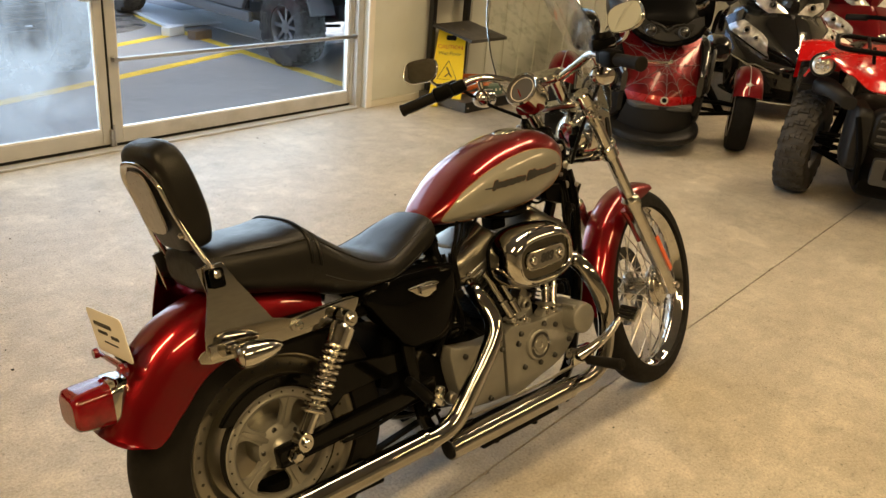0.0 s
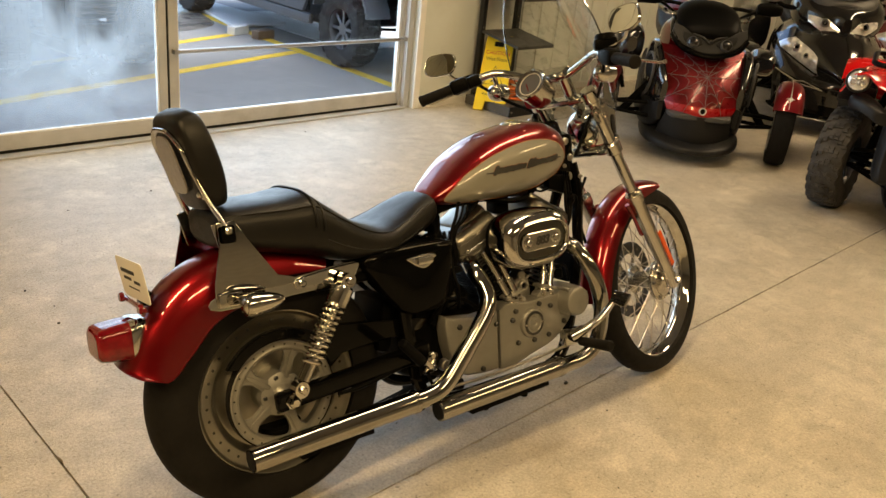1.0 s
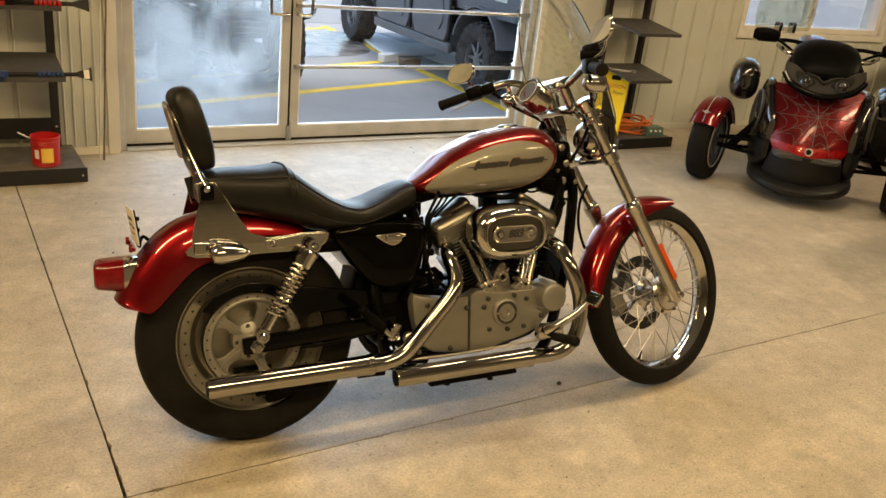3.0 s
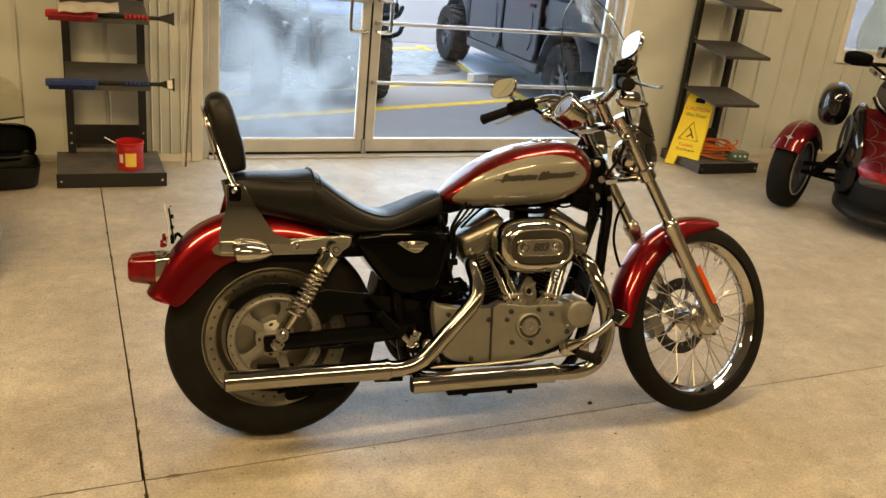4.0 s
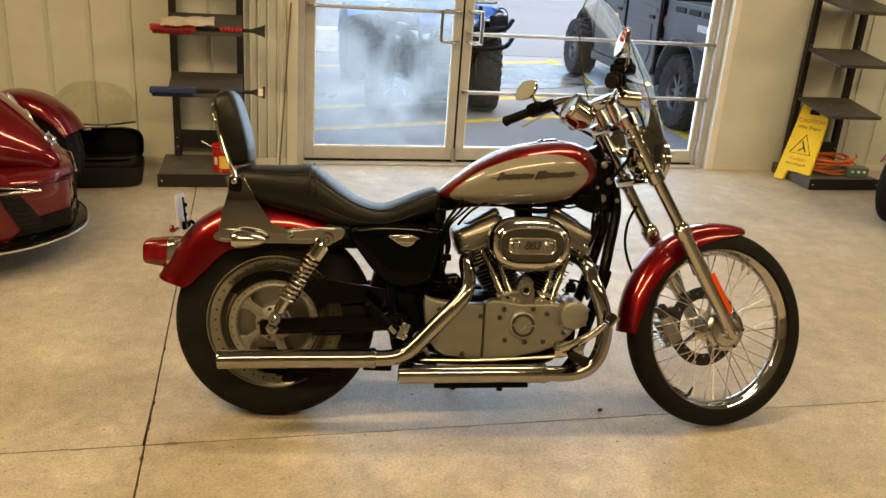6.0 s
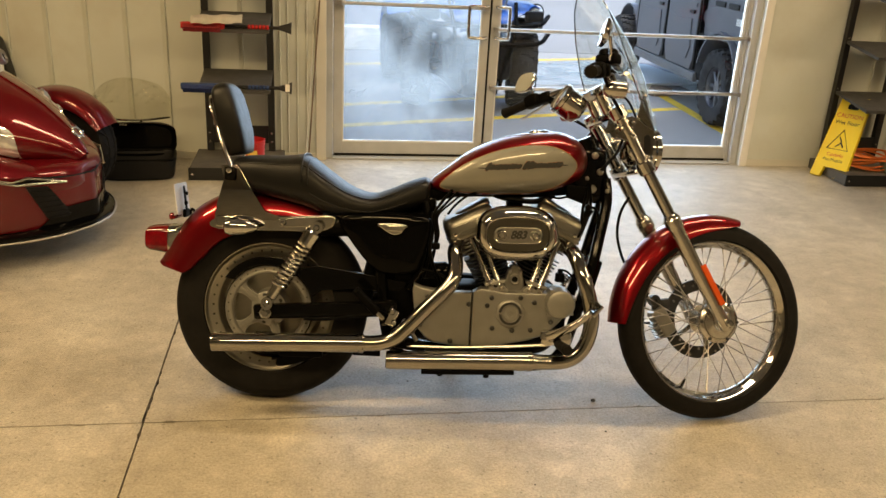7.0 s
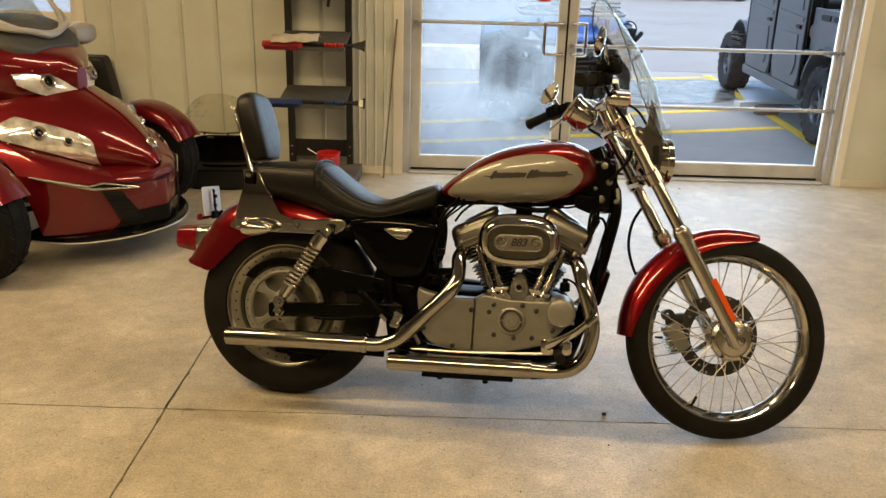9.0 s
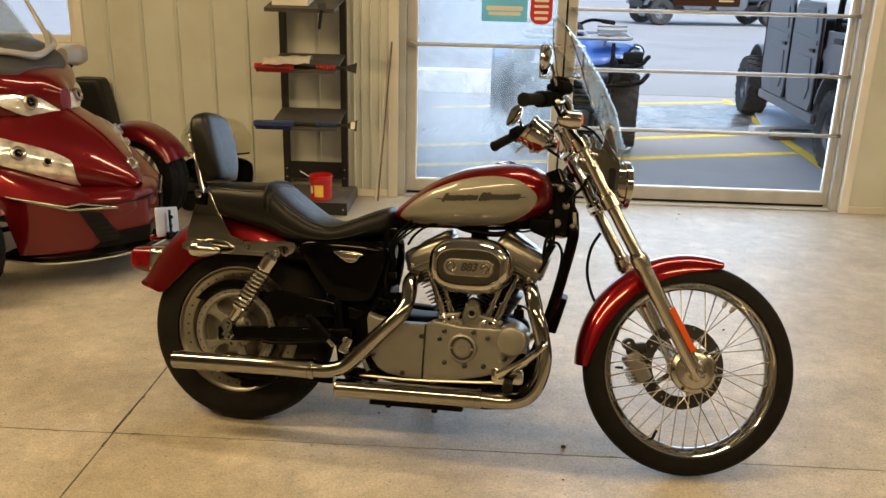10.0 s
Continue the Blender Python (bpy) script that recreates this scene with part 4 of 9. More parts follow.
for s in (-1, 1):
    rings = []
    for f in [k / 14 for k in range(1, 15)]:
        rings.append([V((pc[0] + (x - pc[0]) * f, s * tank_side(pc[0] + (x - pc[0]) * f, pc[1] + (z - pc[1]) * f, 0.0035), pc[1] + (z - pc[1]) * f)) for x, z in PANEL])
    part("side_panel", loft(rings), SILVER_PAINT, tank, "silver painted tank panel")
    part("pinstripe", tube([(x, s * tank_side(x, z, 0.0030), z) for x, z in PANEL], 0.0013, 6, 1, True), GOLD_LINE, tank)
    # the maker's mark as a row of plain slanted strokes, dark with an orange edge
    mark = random.Random(12)
    x = 0.690
    while x < 0.930:
        w = mark.uniform(0.009, 0.016)
        z = 0.8165 + (x - 0.690) * 0.10
        hi, lo = (0.015, 0.0085) if x < 0.70 or abs(x - 0.815) < 0.012 else (mark.uniform(0.0068, 0.0098), mark.uniform(0.0058, 0.0080))
        for grow, mt, off in ((0.0006, INK_ORANGE, 0.0040), (0.0, INK, 0.0056)):
            corners = [(x - 0.5 * lo - grow, z - lo - grow), (x + w * 0.86 - 0.5 * lo + grow, z - lo - grow), (x + w * 0.86 + 0.5 * hi + grow, z + hi + grow), (x + 0.5 * hi - grow, z + hi + grow)]
            part("emblem_stroke", loft([[V((cx, s * tank_side(cx, cz, o), cz)) for cx, cz in rounded(corners, 3)] for o in (off - 0.0035, off)]), mt, tank, "", 20)
        x += w + (0.006 if abs(x + w - 0.800) < 0.008 else 0.0)
    for x0, x1, z in ((0.664, 0.690, 0.8135), (0.930, 0.952, 0.8400)):
        part("emblem_stroke", tube([(x0, s * tank_side(x0, z, 0.0042), z), (x1, s * tank_side(x1, z, 0.0042), z)], [0.0012, 0.0026] if x0 < 0.8 else [0.0026, 0.0010], 6, 1), INK, tank)
part("filler_cap", lathe([(0, 0.011), (0.022, 0.0105), (0.033, 0.007), (0.036, 0.002), (0.036, -0.012), (0, -0.012)], 32, Matrix.Translation((0.868, 0, 0.940)) @ Matrix.Rotation(radians(-6), 4, "Y")), CHROME, tank, "chrome filler cap")

# frame
part("frame", join(
    tube([(1.045, 0, 0.87), (0.92, 0, 0.79), (0.70, 0, 0.752), (0.56, 0, 0.728), (0.47, 0, 0.665), (0.40, 0, 0.60)], 0.022, 12),
    *[tube([(1.098, s * 0.026, 0.80), (1.104, s * 0.042, 0.72), (1.082, s * 0.065, 0.60), (1.060, s * 0.085, 0.50), (1.015, s * 0.10, 0.34), (0.972, s * 0.105, 0.22), (0.90, s * 0.105, 0.172), (0.70, s * 0.105, 0.168), (0.48, s * 0.11, 0.175), (0.40, s * 0.115, 0.24), (0.375, s * 0.115, 0.36), (0.36, s * 0.11, 0.52), (0.38, s * 0.10, 0.62)], 0.0185, 10) for s in (-1, 1)],
    *[tube([(0.52, s * 0.06, 0.655), (0.38, s * 0.105, 0.625), (0.20, s * 0.115, 0.607), (-0.05, s * 0.118, 0.612)], 0.0145, 10) for s in (-1, 1)]), BLACK_GLOSS, bike, "black steel cradle frame")
part("steering_neck", join(rod((1.085, 0, 0.78), (1.018, 0, 0.93), 0.036, 0.034, 20, 0.006), box(0.115, 0.085, 0.19, Matrix.Translation((1.045, 0, 0.810)), 0.03)), BLACK_GLOSS, bike)
for bx, bz in ((1.055, 0.875), (1.075, 0.822)):
    part("neck_bolt", lathe([(0, 0.010), (0.008, 0.009), (0.012, 0.004), (0.012, 0)], 12, Matrix.Translation((bx, -0.040, bz)) @ YAX), STEEL, bike)
# ignition coil cover and horn bracket below the tank
part("coil_cover", side_plate([(0.962, 0.775), (1.052, 0.770), (1.032, 0.710), (0.968, 0.732)], -0.030, 0.030, 0.006), BLACK_SATIN, bike)
part("coil_strap", tube([(0.90, -0.045, 0.742), (0.935, -0.050, 0.728), (0.972, -0.050, 0.735)], 0.006, 8, flat=0.6), BLACK_SATIN, bike)
plug = part("spark_plug_cap", join(rod((1.030, -0.070, 0.668), (1.042, -0.082, 0.700), 0.012, 0.014, 12, 0.003), rod((1.042, -0.082, 0.700), (1.030, -0.084, 0.712), 0.010, 0.010, 10, 0.002)), BLACK_SATIN, bike)
part("plug_lead", tube([(1.040, -0.084, 0.706), (1.062, -0.080, 0.700), (1.075, -0.070, 0.665), (1.070, -0.060, 0.60)], 0.0045, 8), BLACK_SATIN, plug)
for bx, bz, br in ((1.050, 0.765, 0.014), (1.100, 0.760, 0.008), (1.030, 0.800, 0.007)):
    part("bracket_bolt", lathe([(0, 0.008), (br * 0.6, 0.008), (br * 0.9, 0.004), (br, 0.0), (0, 0.0)], 14, Matrix.Translation((bx, -0.0615, bz)) @ YAX), CAST, bike)
switch = part("oil_pressure_switch", join(rod((0.955, -0.10, 0.455), (0.955, -0.10, 0.485), 0.018, 0.016, 14, 0.003), rod((0.955, -0.10, 0.485), (0.955, -0.10, 0.498), 0.009, 0.009, 10)), BLACK_SATIN, bike)
part("switch_wire", tube([(0.955, -0.10, 0.495), (0.975, -0.11, 0.492), (0.998, -0.10, 0.470), (1.015, -0.09, 0.43)], 0.004, 8), BLACK_SATIN, switch)
# battery and oil tank covers
OIL = rounded([(0.222, 0.612), (0.246, 0.574), (0.290, 0.516), (0.334, 0.470), (0.372, 0.453), (0.431, 0.451), (0.472, 0.458), (0.495, 0.484), (0.515, 0.560), (0.522, 0.625), (0.505, 0.648), (0.420, 0.654), (0.320, 0.652), (0.240, 0.642)], 4)
oc = (0.38, 0.555)
part("oil_tank", loft([[V((oc[0] + (x - oc[0]) * f, y, oc[1] + (z - oc[1]) * f)) for x, z in OIL] for f, y in ((0.96, 0.10), (0.99, 0.0), (1.0, -0.10), (0.995, -0.124), (0.97, -0.140), (0.92, -0.148), (0.80, -0.153), (0.55, -0.157), (0.25, -0.159))]), BLACK_DEEP, bike, "gloss black oil tank and side cover")
latch = part("tank_latch", side_plate(rounded([(0.348, 0.616), (0.380, 0.620), (0.425, 0.622), (0.448, 0.613), (0.436, 0.606), (0.428, 0.592), (0.405, 0.583), (0.380, 0.592), (0.362, 0.604)], 3), -0.146, 0.014, 0.004), CHROME, bike, "chrome side cover latch")
part("latch_tab", moved(box(0.050, 0.010, 0.020, None, 0.004), Matrix.Translation((0.405, -0.164, 0.606))), CHROME, latch)
part("rear_inner_fender", box(0.05, 0.17, 0.26, Matrix.Translation((0.335, 0, 0.47)) @ Matrix.Rotation(radians(12), 4, "Y"), 0.02), BLACK_SATIN, bike)
for s in (-1, 1):
    part("seat_rail", rod((0.10, s * 0.098, 0.588), (0.30, s * 0.098, 0.592), 0.028, 0.028, 12, 0.006), BLACK_SATIN, bike)
part("battery_tray", box(0.20, 0.18, 0.13, Matrix.Translation((0.42, 0.01, 0.44)), 0.02), BLACK_SATIN, bike)
part("starter_motor", rod((0.56, -0.06, 0.445), (0.40, -0.06, 0.445), 0.045, 0.040, 20, 0.01), BLACK_SATIN, bike)

# engine
engine = part("crankcase", (body([(0.44, 0.26, 0.42, 0.07, 4), (0.47, 0.235, 0.435, 0.095, 4), (0.60, 0.215, 0.425, 0.105, 4), (0.80, 0.215, 0.43, 0.105, 4), (0.93, 0.235, 0.43, 0.10, 4), (0.985, 0.28, 0.40, 0.08, 4)], 28, 3)), BLACK_SATIN, bike, "black engine crankcase")
part("cylinder_base", box(0.22, 0.11, 0.05, Matrix.Translation((0.798, 0.01, 0.435)), 0.015), BLACK_SATIN, bike)
COVER = rounded([(0.664, 0.412), (0.78, 0.418), (0.89, 0.422), (0.935, 0.425), (0.965, 0.402), (0.968, 0.352), (0.938, 0.312), (0.885, 0.275), (0.79, 0.250), (0.664, 0.234)], 3)
COVER = [(0.666, 0.412)] + [p for p in COVER if p[0] > 0.668] + [(0.666, 0.234)]
part("cam_cover", side_plate(COVER, -0.098, 0.058, 0.009), CAST, bike, "silver cam gear cover")
part("sprocket_cover", side_plate([(0.664, 0.234), (0.664, 0.410), (0.585, 0.407), (0.500, 0.418), (0.474, 0.428), (0.470, 0.405), (0.478, 0.345), (0.494, 0.285), (0.515, 0.260), (0.545, 0.243), (0.60, 0.236)], -0.098, 0.054, 0.009), CAST, bike, "silver belt sprocket cover")
part("timer_cover", lathe([(0, 0.169), (0.008, 0.169), (0.010, 0.1715), (0.020, 0.1715), (0.022, 0.168), (0.027, 0.168), (0.029, 0.171), (0.039, 0.170), (0.044, 0.166), (0.046, 0.158), (0.046, 0.15), (0, 0.15)], 40, Matrix.Translation((0.790, 0, 0.352)) @ YAX), CAST, bike, "round timer cover with bolts")
part("timer_ring", lathe([(0.0285, 0.1685), (0.0295, 0.1722), (0.037, 0.1716), (0.038, 0.1685)], 40, Matrix.Translation((0.790, 0, 0.352)) @ YAX, True), DARK_STEEL, bike)
for dx in (-0.033, 0.033):
    part("cover_rivet", lathe([(0, 0.174), (0.004, 0.173), (0.005, 0.168), (0, 0.168)], 10, Matrix.Translation((0.790 + dx, 0, 0.352)) @ YAX), POLISHED, bike)
part("filter_housing", join(lathe([(0, 0.205), (0.036, 0.205), (0.044, 0.200), (0.047, 0.190), (0.048, 0.10), (0, 0.10)], 36, Matrix.Translation((0.948, 0, 0.396)) @ YAX), *[box(0.014, 0.05, 0.010, Matrix.Translation((0.948 + 0.048 * math.cos(a), -0.165, 0.396 + 0.048 * math.sin(a))), 0.003) for a in (0.4, 2.2, 4.0, 5.6)]), CAST, bike, "round polished end cover")
screw = finish(lathe([(0, 0.008), (0.0045, 0.008), (0.0075, 0.006), (0.0085, 0.0), (0.0085, -0.004), (0, -0.004)], 10), "cover_screw", DARK_STEEL, 30)
for x, z in ((0.715, 0.372), (0.728, 0.398), (0.655, 0.372), (0.735, 0.300), (0.800, 0.296), (0.860, 0.300), (0.868, 0.390), (0.822, 0.404), (0.60, 0.252), (0.52, 0.39), (0.925, 0.33), (0.50, 0.30)):
    piece("cover_screw", screw, bike, Matrix.Translation((x, -0.1565 if x > 0.665 else -0.1525, z)) @ YAX)
part("primary_cover", body([(0.46, 0.27, 0.40, 0.02, 3, 0.135), (0.50, 0.235, 0.43, 0.045, 3.5, 0.135), (0.70, 0.22, 0.43, 0.05, 3.5, 0.135), (0.93, 0.24, 0.43, 0.045, 3.5, 0.135), (0.98, 0.28, 0.39, 0.02, 3, 0.135)], 24, 4), BLACK_SATIN, bike)
part("oil_line", tube([(0.60, -0.13, 0.43), (0.56, -0.12, 0.46), (0.48, -0.12, 0.48), (0.44, -0.12, 0.53)], 0.006, 8), BLACK_SATIN, bike)
part("oil_line", tube([(0.56, -0.10, 0.43), (0.53, -0.14, 0.50), (0.52, -0.13, 0.56), (0.54, -0.1, 0.66)], 0.006, 8), BLACK_SATIN, bike)


def slab(rows, power=5.0, n=36):
    """Rounded block: rows of height, half length, half width."""
    rings = []
    for h, a, b in rows:
        ring = []
        for k in range(n):
            c, d = math.cos(2 * math.pi * k / n), math.sin(2 * math.pi * k / n)
            ring.append(V((a * math.copysign(abs(c) ** (2 / power), c), b * math.copysign(abs(d) ** (2 / power), d), h)))
        rings.append(ring)
    return loft(rings)


def cylinder(foot, lean, reach, away):
    """One finned barrel with its head; reach is the height of the rocker box along the axis, away the side of the exhaust port."""
    turn = Matrix.Translation(foot) @ Matrix.Rotation(radians(lean), 4, "Y")
    at = lambda h, u=0.0, y=0.0: turn @ V((u, y, h))
    cyl = part("cylinder", rod(at(0.0), at(reach - 0.05), 0.050, 0.050, 24), BLACK_SATIN, bike, "finned cylinder of the V-twin engine")
    for k in range(9):
        half = 0.058 + 0.0016 * k
        fin_me = finish(plate(stadium(half, half + 0.014, 5, 0.03), 0.0032, None, 0.001), "fin", FIN, 30)
        piece("fin", fin_me, cyl, turn @ Matrix.Translation((0, 0, 0.045 + 0.0125 * k)))
    head = part("cylinder_head", slab([(reach - 0.105, 0.052, 0.066), (reach - 0.05, 0.058, 0.072)], 4), BLACK_SATIN, bike, "cylinder head with bright-edged fins")
    for k in range(5):
        half = 0.068 + 0.0036 * k
        fin_me = finish(plate(stadium(half, half + 0.012, 5, 0.022), 0.0042, None, 0.0012), "head_fin", FIN_EDGE, 30)
        piece("head_fin", fin_me, head, turn @ Matrix.Translation((0.002 * away, 0, reach - 0.101 + 0.0118 * k)))
    rocker = part("rocker_cover", moved(slab([(-0.046, 0.088, 0.092), (-0.045, 0.094, 0.098), (-0.036, 0.095, 0.099), (-0.035, 0.092, 0.0965), (-0.032, 0.092, 0.0965), (-0.031, 0.095, 0.099), (-0.024, 0.095, 0.099), (-0.022, 0.0925, 0.096), (0.004, 0.091, 0.094), (0.020, 0.088, 0.089), (0.029, 0.081, 0.080), (0.034, 0.070, 0.067), (0.0355, 0.045, 0.045)], 6), turn @ Matrix.Translation((0.004 * away, 0, reach))), ROCKER, bike, "satin alloy rocker box")
    part("rocker_lid", moved(slab([(0.020, 0.064, 0.066), (0.034, 0.063, 0.064), (0.040, 0.058, 0.057), (0.043, 0.047, 0.045), (0.0435, 0.02, 0.02)], 4), turn @ Matrix.Translation((-0.024 * away, 0.006, reach + 0.003)) @ Matrix.Rotation(radians(5 * away), 4, "Y")), ROCKER, rocker)
    part("rocker_seam", moved(slab([(0.0015, 0.0915, 0.0945), (0.0022, 0.0925, 0.0955), (0.0040, 0.0920, 0.0950), (0.0045, 0.0905, 0.0935)], 6), turn @ Matrix.Translation((0.004 * away, 0, reach))), ROCKER, rocker)
    for k in range(7):
        part("rocker_bolt", rod(at(reach + 0.022, away * (0.056 - 0.0075 * k), -0.078), at(reach + 0.0345, away * (0.056 - 0.0075 * k), -0.071), 0.0029, 0.0026, 8, 0.0008), CHROME, rocker)
    for u in (-0.066, 0.066):
        part("rocker_bolt", lathe([(0, 0.006), (0.004, 0.006), (0.007, 0.004), (0.0075, 0.0), (0, 0.0)], 12, Matrix.Translation(at(reach - 0.021, u, -0.0965)) @ YAX), CHROME, rocker)


cylinder((0.765, 0.0, 0.395), -25, 0.266, -1)
cylinder((0.832, 0.0, 0.405), 24, 0.276, 1)
for p0, p1 in (((0.722, -0.136, 0.438), (0.655, -0.100, 0.582)), ((0.750, -0.136, 0.440), (0.698, -0.102, 0.570)), ((0.856, -0.136, 0.440), (0.900, -0.102, 0.575)), ((0.884, -0.136, 0.438), (0.943, -0.100, 0.590))):
    a, b = V(p0), V(p1)
    rod_p = part("pushrod_tube", join(rod(a, a + (b - a) * 0.40, 0.0118, 0.0118, 16, 0.002), rod(a + (b - a) * 0.38, b, 0.0092, 0.0092, 16)), CHROME, bike, "chrome pushrod tube")
    part("tube_collar", rod(a + (b - a) * 0.34, a + (b - a) * 0.41, 0.0140, 0.0140, 16, 0.002), CHROME, rod_p)
    part("tube_foot", rod(a - (b - a) * 0.04, a + (b - a) * 0.08, 0.0155, 0.0145, 16, 0.003), CHROME, rod_p)
for x, lean in ((0.741, -14), (0.870, 14)):
    bm_ = Matrix.Translation((x, 0, 0.432)) @ Matrix.Rotation(radians(lean), 4, "Y")
    block = part("tappet_block", join(moved(plate(rounded([(-0.034, -0.024), (0.034, -0.024), (0.036, -0.010), (0.026, 0.002), (0.028, 0.020), (-0.028, 0.020), (-0.026, 0.002), (-0.036, -0.010)], 3), 0.034, None, 0.004), bm_ @ Matrix.Translation((0, -0.112, 0)) @ SIDE), moved(box(0.070, 0.040, 0.010, None, 0.003), bm_ @ Matrix.Translation((0, -0.130, 0.014)))), CAST, bike, "silver tappet block with bolts")
    for dx, dz in ((-0.017, -0.008), (0.017, -0.008)):
        part("tappet_bolt", lathe([(0, 0.007), (0.0045, 0.007), (0.0052, 0.003), (0.0085, 0.003), (0.0090, 0.0), (0, 0.0)], 12, bm_ @ Matrix.Translation((dx, -0.1455, dz)) @ YAX), POLISHED, block)
    part("recess", moved(plate(stadium(0.007, 0.007, 4), 0.002), bm_ @ Matrix.Translation((0, -0.1455, 0.006)) @ SIDE), SEAL, block)
deck = part("crankcase_deck", side_plate(rounded([(0.776, 0.405), (0.832, 0.405), (0.838, 0.440), (0.828, 0.478), (0.815, 0.500), (0.795, 0.500), (0.782, 0.478), (0.772, 0.440)], 3), -0.062, 0.040, 0.006), CAST, bike, "silver case between the cylinders")
part("breather_boss", lathe([(0.010, 0.012), (0.014, 0.014), (0.018, 0.011), (0.019, 0.0), (0.010, 0.0)], 20, Matrix.Translation((0.805, -0.100, 0.455)) @ YAX, True), CAST, deck)
part("boss_bore", lathe([(0, 0.003), (0.011, 0.003), (0.011, 0.0), (0, 0.0)], 16, Matrix.Translation((0.805, -0.100, 0.455)) @ YAX), SEAL, deck)
for dx, dz in ((-0.018, 0.030), (0.018, 0.028)):
    part("deck_bolt", lathe([(0, 0.008), (0.005, 0.008), (0.0065, 0.005), (0.007, 0.0), (0, 0.0)], 10, Matrix.Translation((0.805 + dx, -0.101, 0.452 + dz)) @ YAX), STEEL, deck)
part("intake_manifold", join(box(0.10, 0.10, 0.060, Matrix.Translation((0.798, 0.02, 0.545)), 0.02), rod((0.74, 0.0, 0.575), (0.86, 0.0, 0.575), 0.026, 0.026, 16)), BLACK_SATIN, bike)
part("carburettor", join(rod((0.798, 0.0, 0.60), (0.798, -0.11, 0.60), 0.035, 0.04, 20), box(0.08, 0.07, 0.06, Matrix.Translation((0.798, -0.05, 0.570)), 0.015)), BLACK_SATIN, bike)

# oval air cleaner
AC = Matrix.Translation((0.797, 0, 0.612)) @ Matrix.Rotation(radians(-2), 4, "Y") @ SIDE
AC_W, AC_H = 0.132, 0.088


def oval(w, h, p):
    """Super-ellipse outline; p 2 is an ellipse, larger is boxier."""
    out = []
    for k in range(64):
        a = 2 * math.pi * k / 64
        c, d = math.cos(a), math.sin(a)
        out.append((w * math.copysign(abs(c) ** (2 / p), c), h * math.copysign(abs(d) ** (2 / p), d)))
    return out


def oval_rings(rows):
    return loft([[V((x, y, d)) for x, y in oval(w, h, p)] for w, h, p, d in rows])


ac = part("air_cleaner", moved(oval_rings([(0.124, 0.080, 2.6, 0.112), (0.132, 0.088, 2.6, 0.118), (0.1335, 0.0895, 2.6, 0.130), (0.1335, 0.0895, 2.6, 0.150), (0.1325, 0.0885, 2.6, 0.166), (0.129, 0.085, 2.6, 0.180), (0.122, 0.078, 2.7, 0.193), (0.113, 0.069, 2.8, 0.202),
                                           (0.104, 0.060, 2.9, 0.2065), (0.1005, 0.0560, 3.0, 0.2060), (0.0985, 0.0535, 3.0, 0.2030), (0.0970, 0.0520, 3.0, 0.1990)]), AC), CHROME, bike, "oval chrome air cleaner cover")
part("back_plate", moved(oval_rings([(0.118, 0.074, 2.6, 0.092), (0.127, 0.083, 2.6, 0.098), (0.127, 0.083, 2.6, 0.1115), (0.118, 0.074, 2.6, 0.1115)]), AC), BLACK_SATIN, ac)
part("bead", moved(tube([(x, y, 0.2062) for x, y in oval(0.1015, 0.0575, 3.0)], 0.0030, 8, 1, True), AC), CHROME, ac)
part("recess", moved(loft([[V((x, y, d)) for x, y in oval(0.0968, 0.0518, 3.0)] for d in (0.1965, 0.1995)]), AC), DARKENED_CHROME, ac, "mirror face of the air cleaner, darkened for its reflections")
part("insert", moved(loft([[V((x, y, d)) for x, y in stadium(0.075 - i, 0.0235 - i, 8, 0.0225 - i)] for i, d in ((0, 0.199), (0, 0.2030), (0.002, 0.2042))]), AC), INSERT, ac, "brushed steel insert with model number")
part("insert_rim", moved(tube([(x, y, 0.2030) for x, y in stadium(0.0765, 0.0250, 8, 0.024)], 0.0022, 8, 1, True), AC), CHROME, ac)
for dx in (-0.054, 0.054):
    part("insert_cup", lathe([(0.013, 0.0012), (0.015, 0.0030), (0.017, 0.0012)], 20, AC @ Matrix.Translation((dx, 0, 0.203)), True), CHROME, ac)
    part("insert_bolt", lathe([(0, 0.010), (0.008, 0.009), (0.011, 0.005), (0.012, 0), (0, 0)], 16, AC @ Matrix.Translation((dx, 0, 0.204))), CHROME, ac)
words("model_number", "883", 0.034, INK, ac, AC @ Matrix.Translation((0, 0, 0.2052)), 0.0012, bold=0.0014, slant=0.3)

# exhaust
rear_pipe = part("rear_exhaust", tube([(0.640, -0.05, 0.562), (0.615, -0.085, 0.556), (0.602, -0.125, 0.538), (0.606, -0.160, 0.500), (0.600, -0.186, 0.462), (0.577, -0.199, 0.425), (0.515, -0.206, 0.358), (0.450, -0.208, 0.290), (0.410, -0.209, 0.260), (0.36, -0.210, 0.247), (0.30, -0.210, 0.2455)], 0.0248, 20, 8), PIPE_CHROME, bike, "chrome exhaust pipe with slash muffler")
part("muffler", tube([(0.325, -0.210, 0.2455), (0.318, -0.210, 0.2453), (-0.150, -0.214, 0.2305), (-0.158, -0.214, 0.230)], [0.0275, 0.0295, 0.0295, 0.0285], 28, 1), PIPE_CHROME, rear_pipe)
part("muffler_bore", rod((-0.1585, -0.214, 0.230), (-0.160, -0.214, 0.230), 0.024, 0.024, 24), SEAL, rear_pipe)
part("pipe_clamp", rod((0.322, -0.210, 0.2454), (0.306, -0.210, 0.245), 0.0315, 0.0315, 28, 0.002), PIPE_CHROME, rear_pipe)
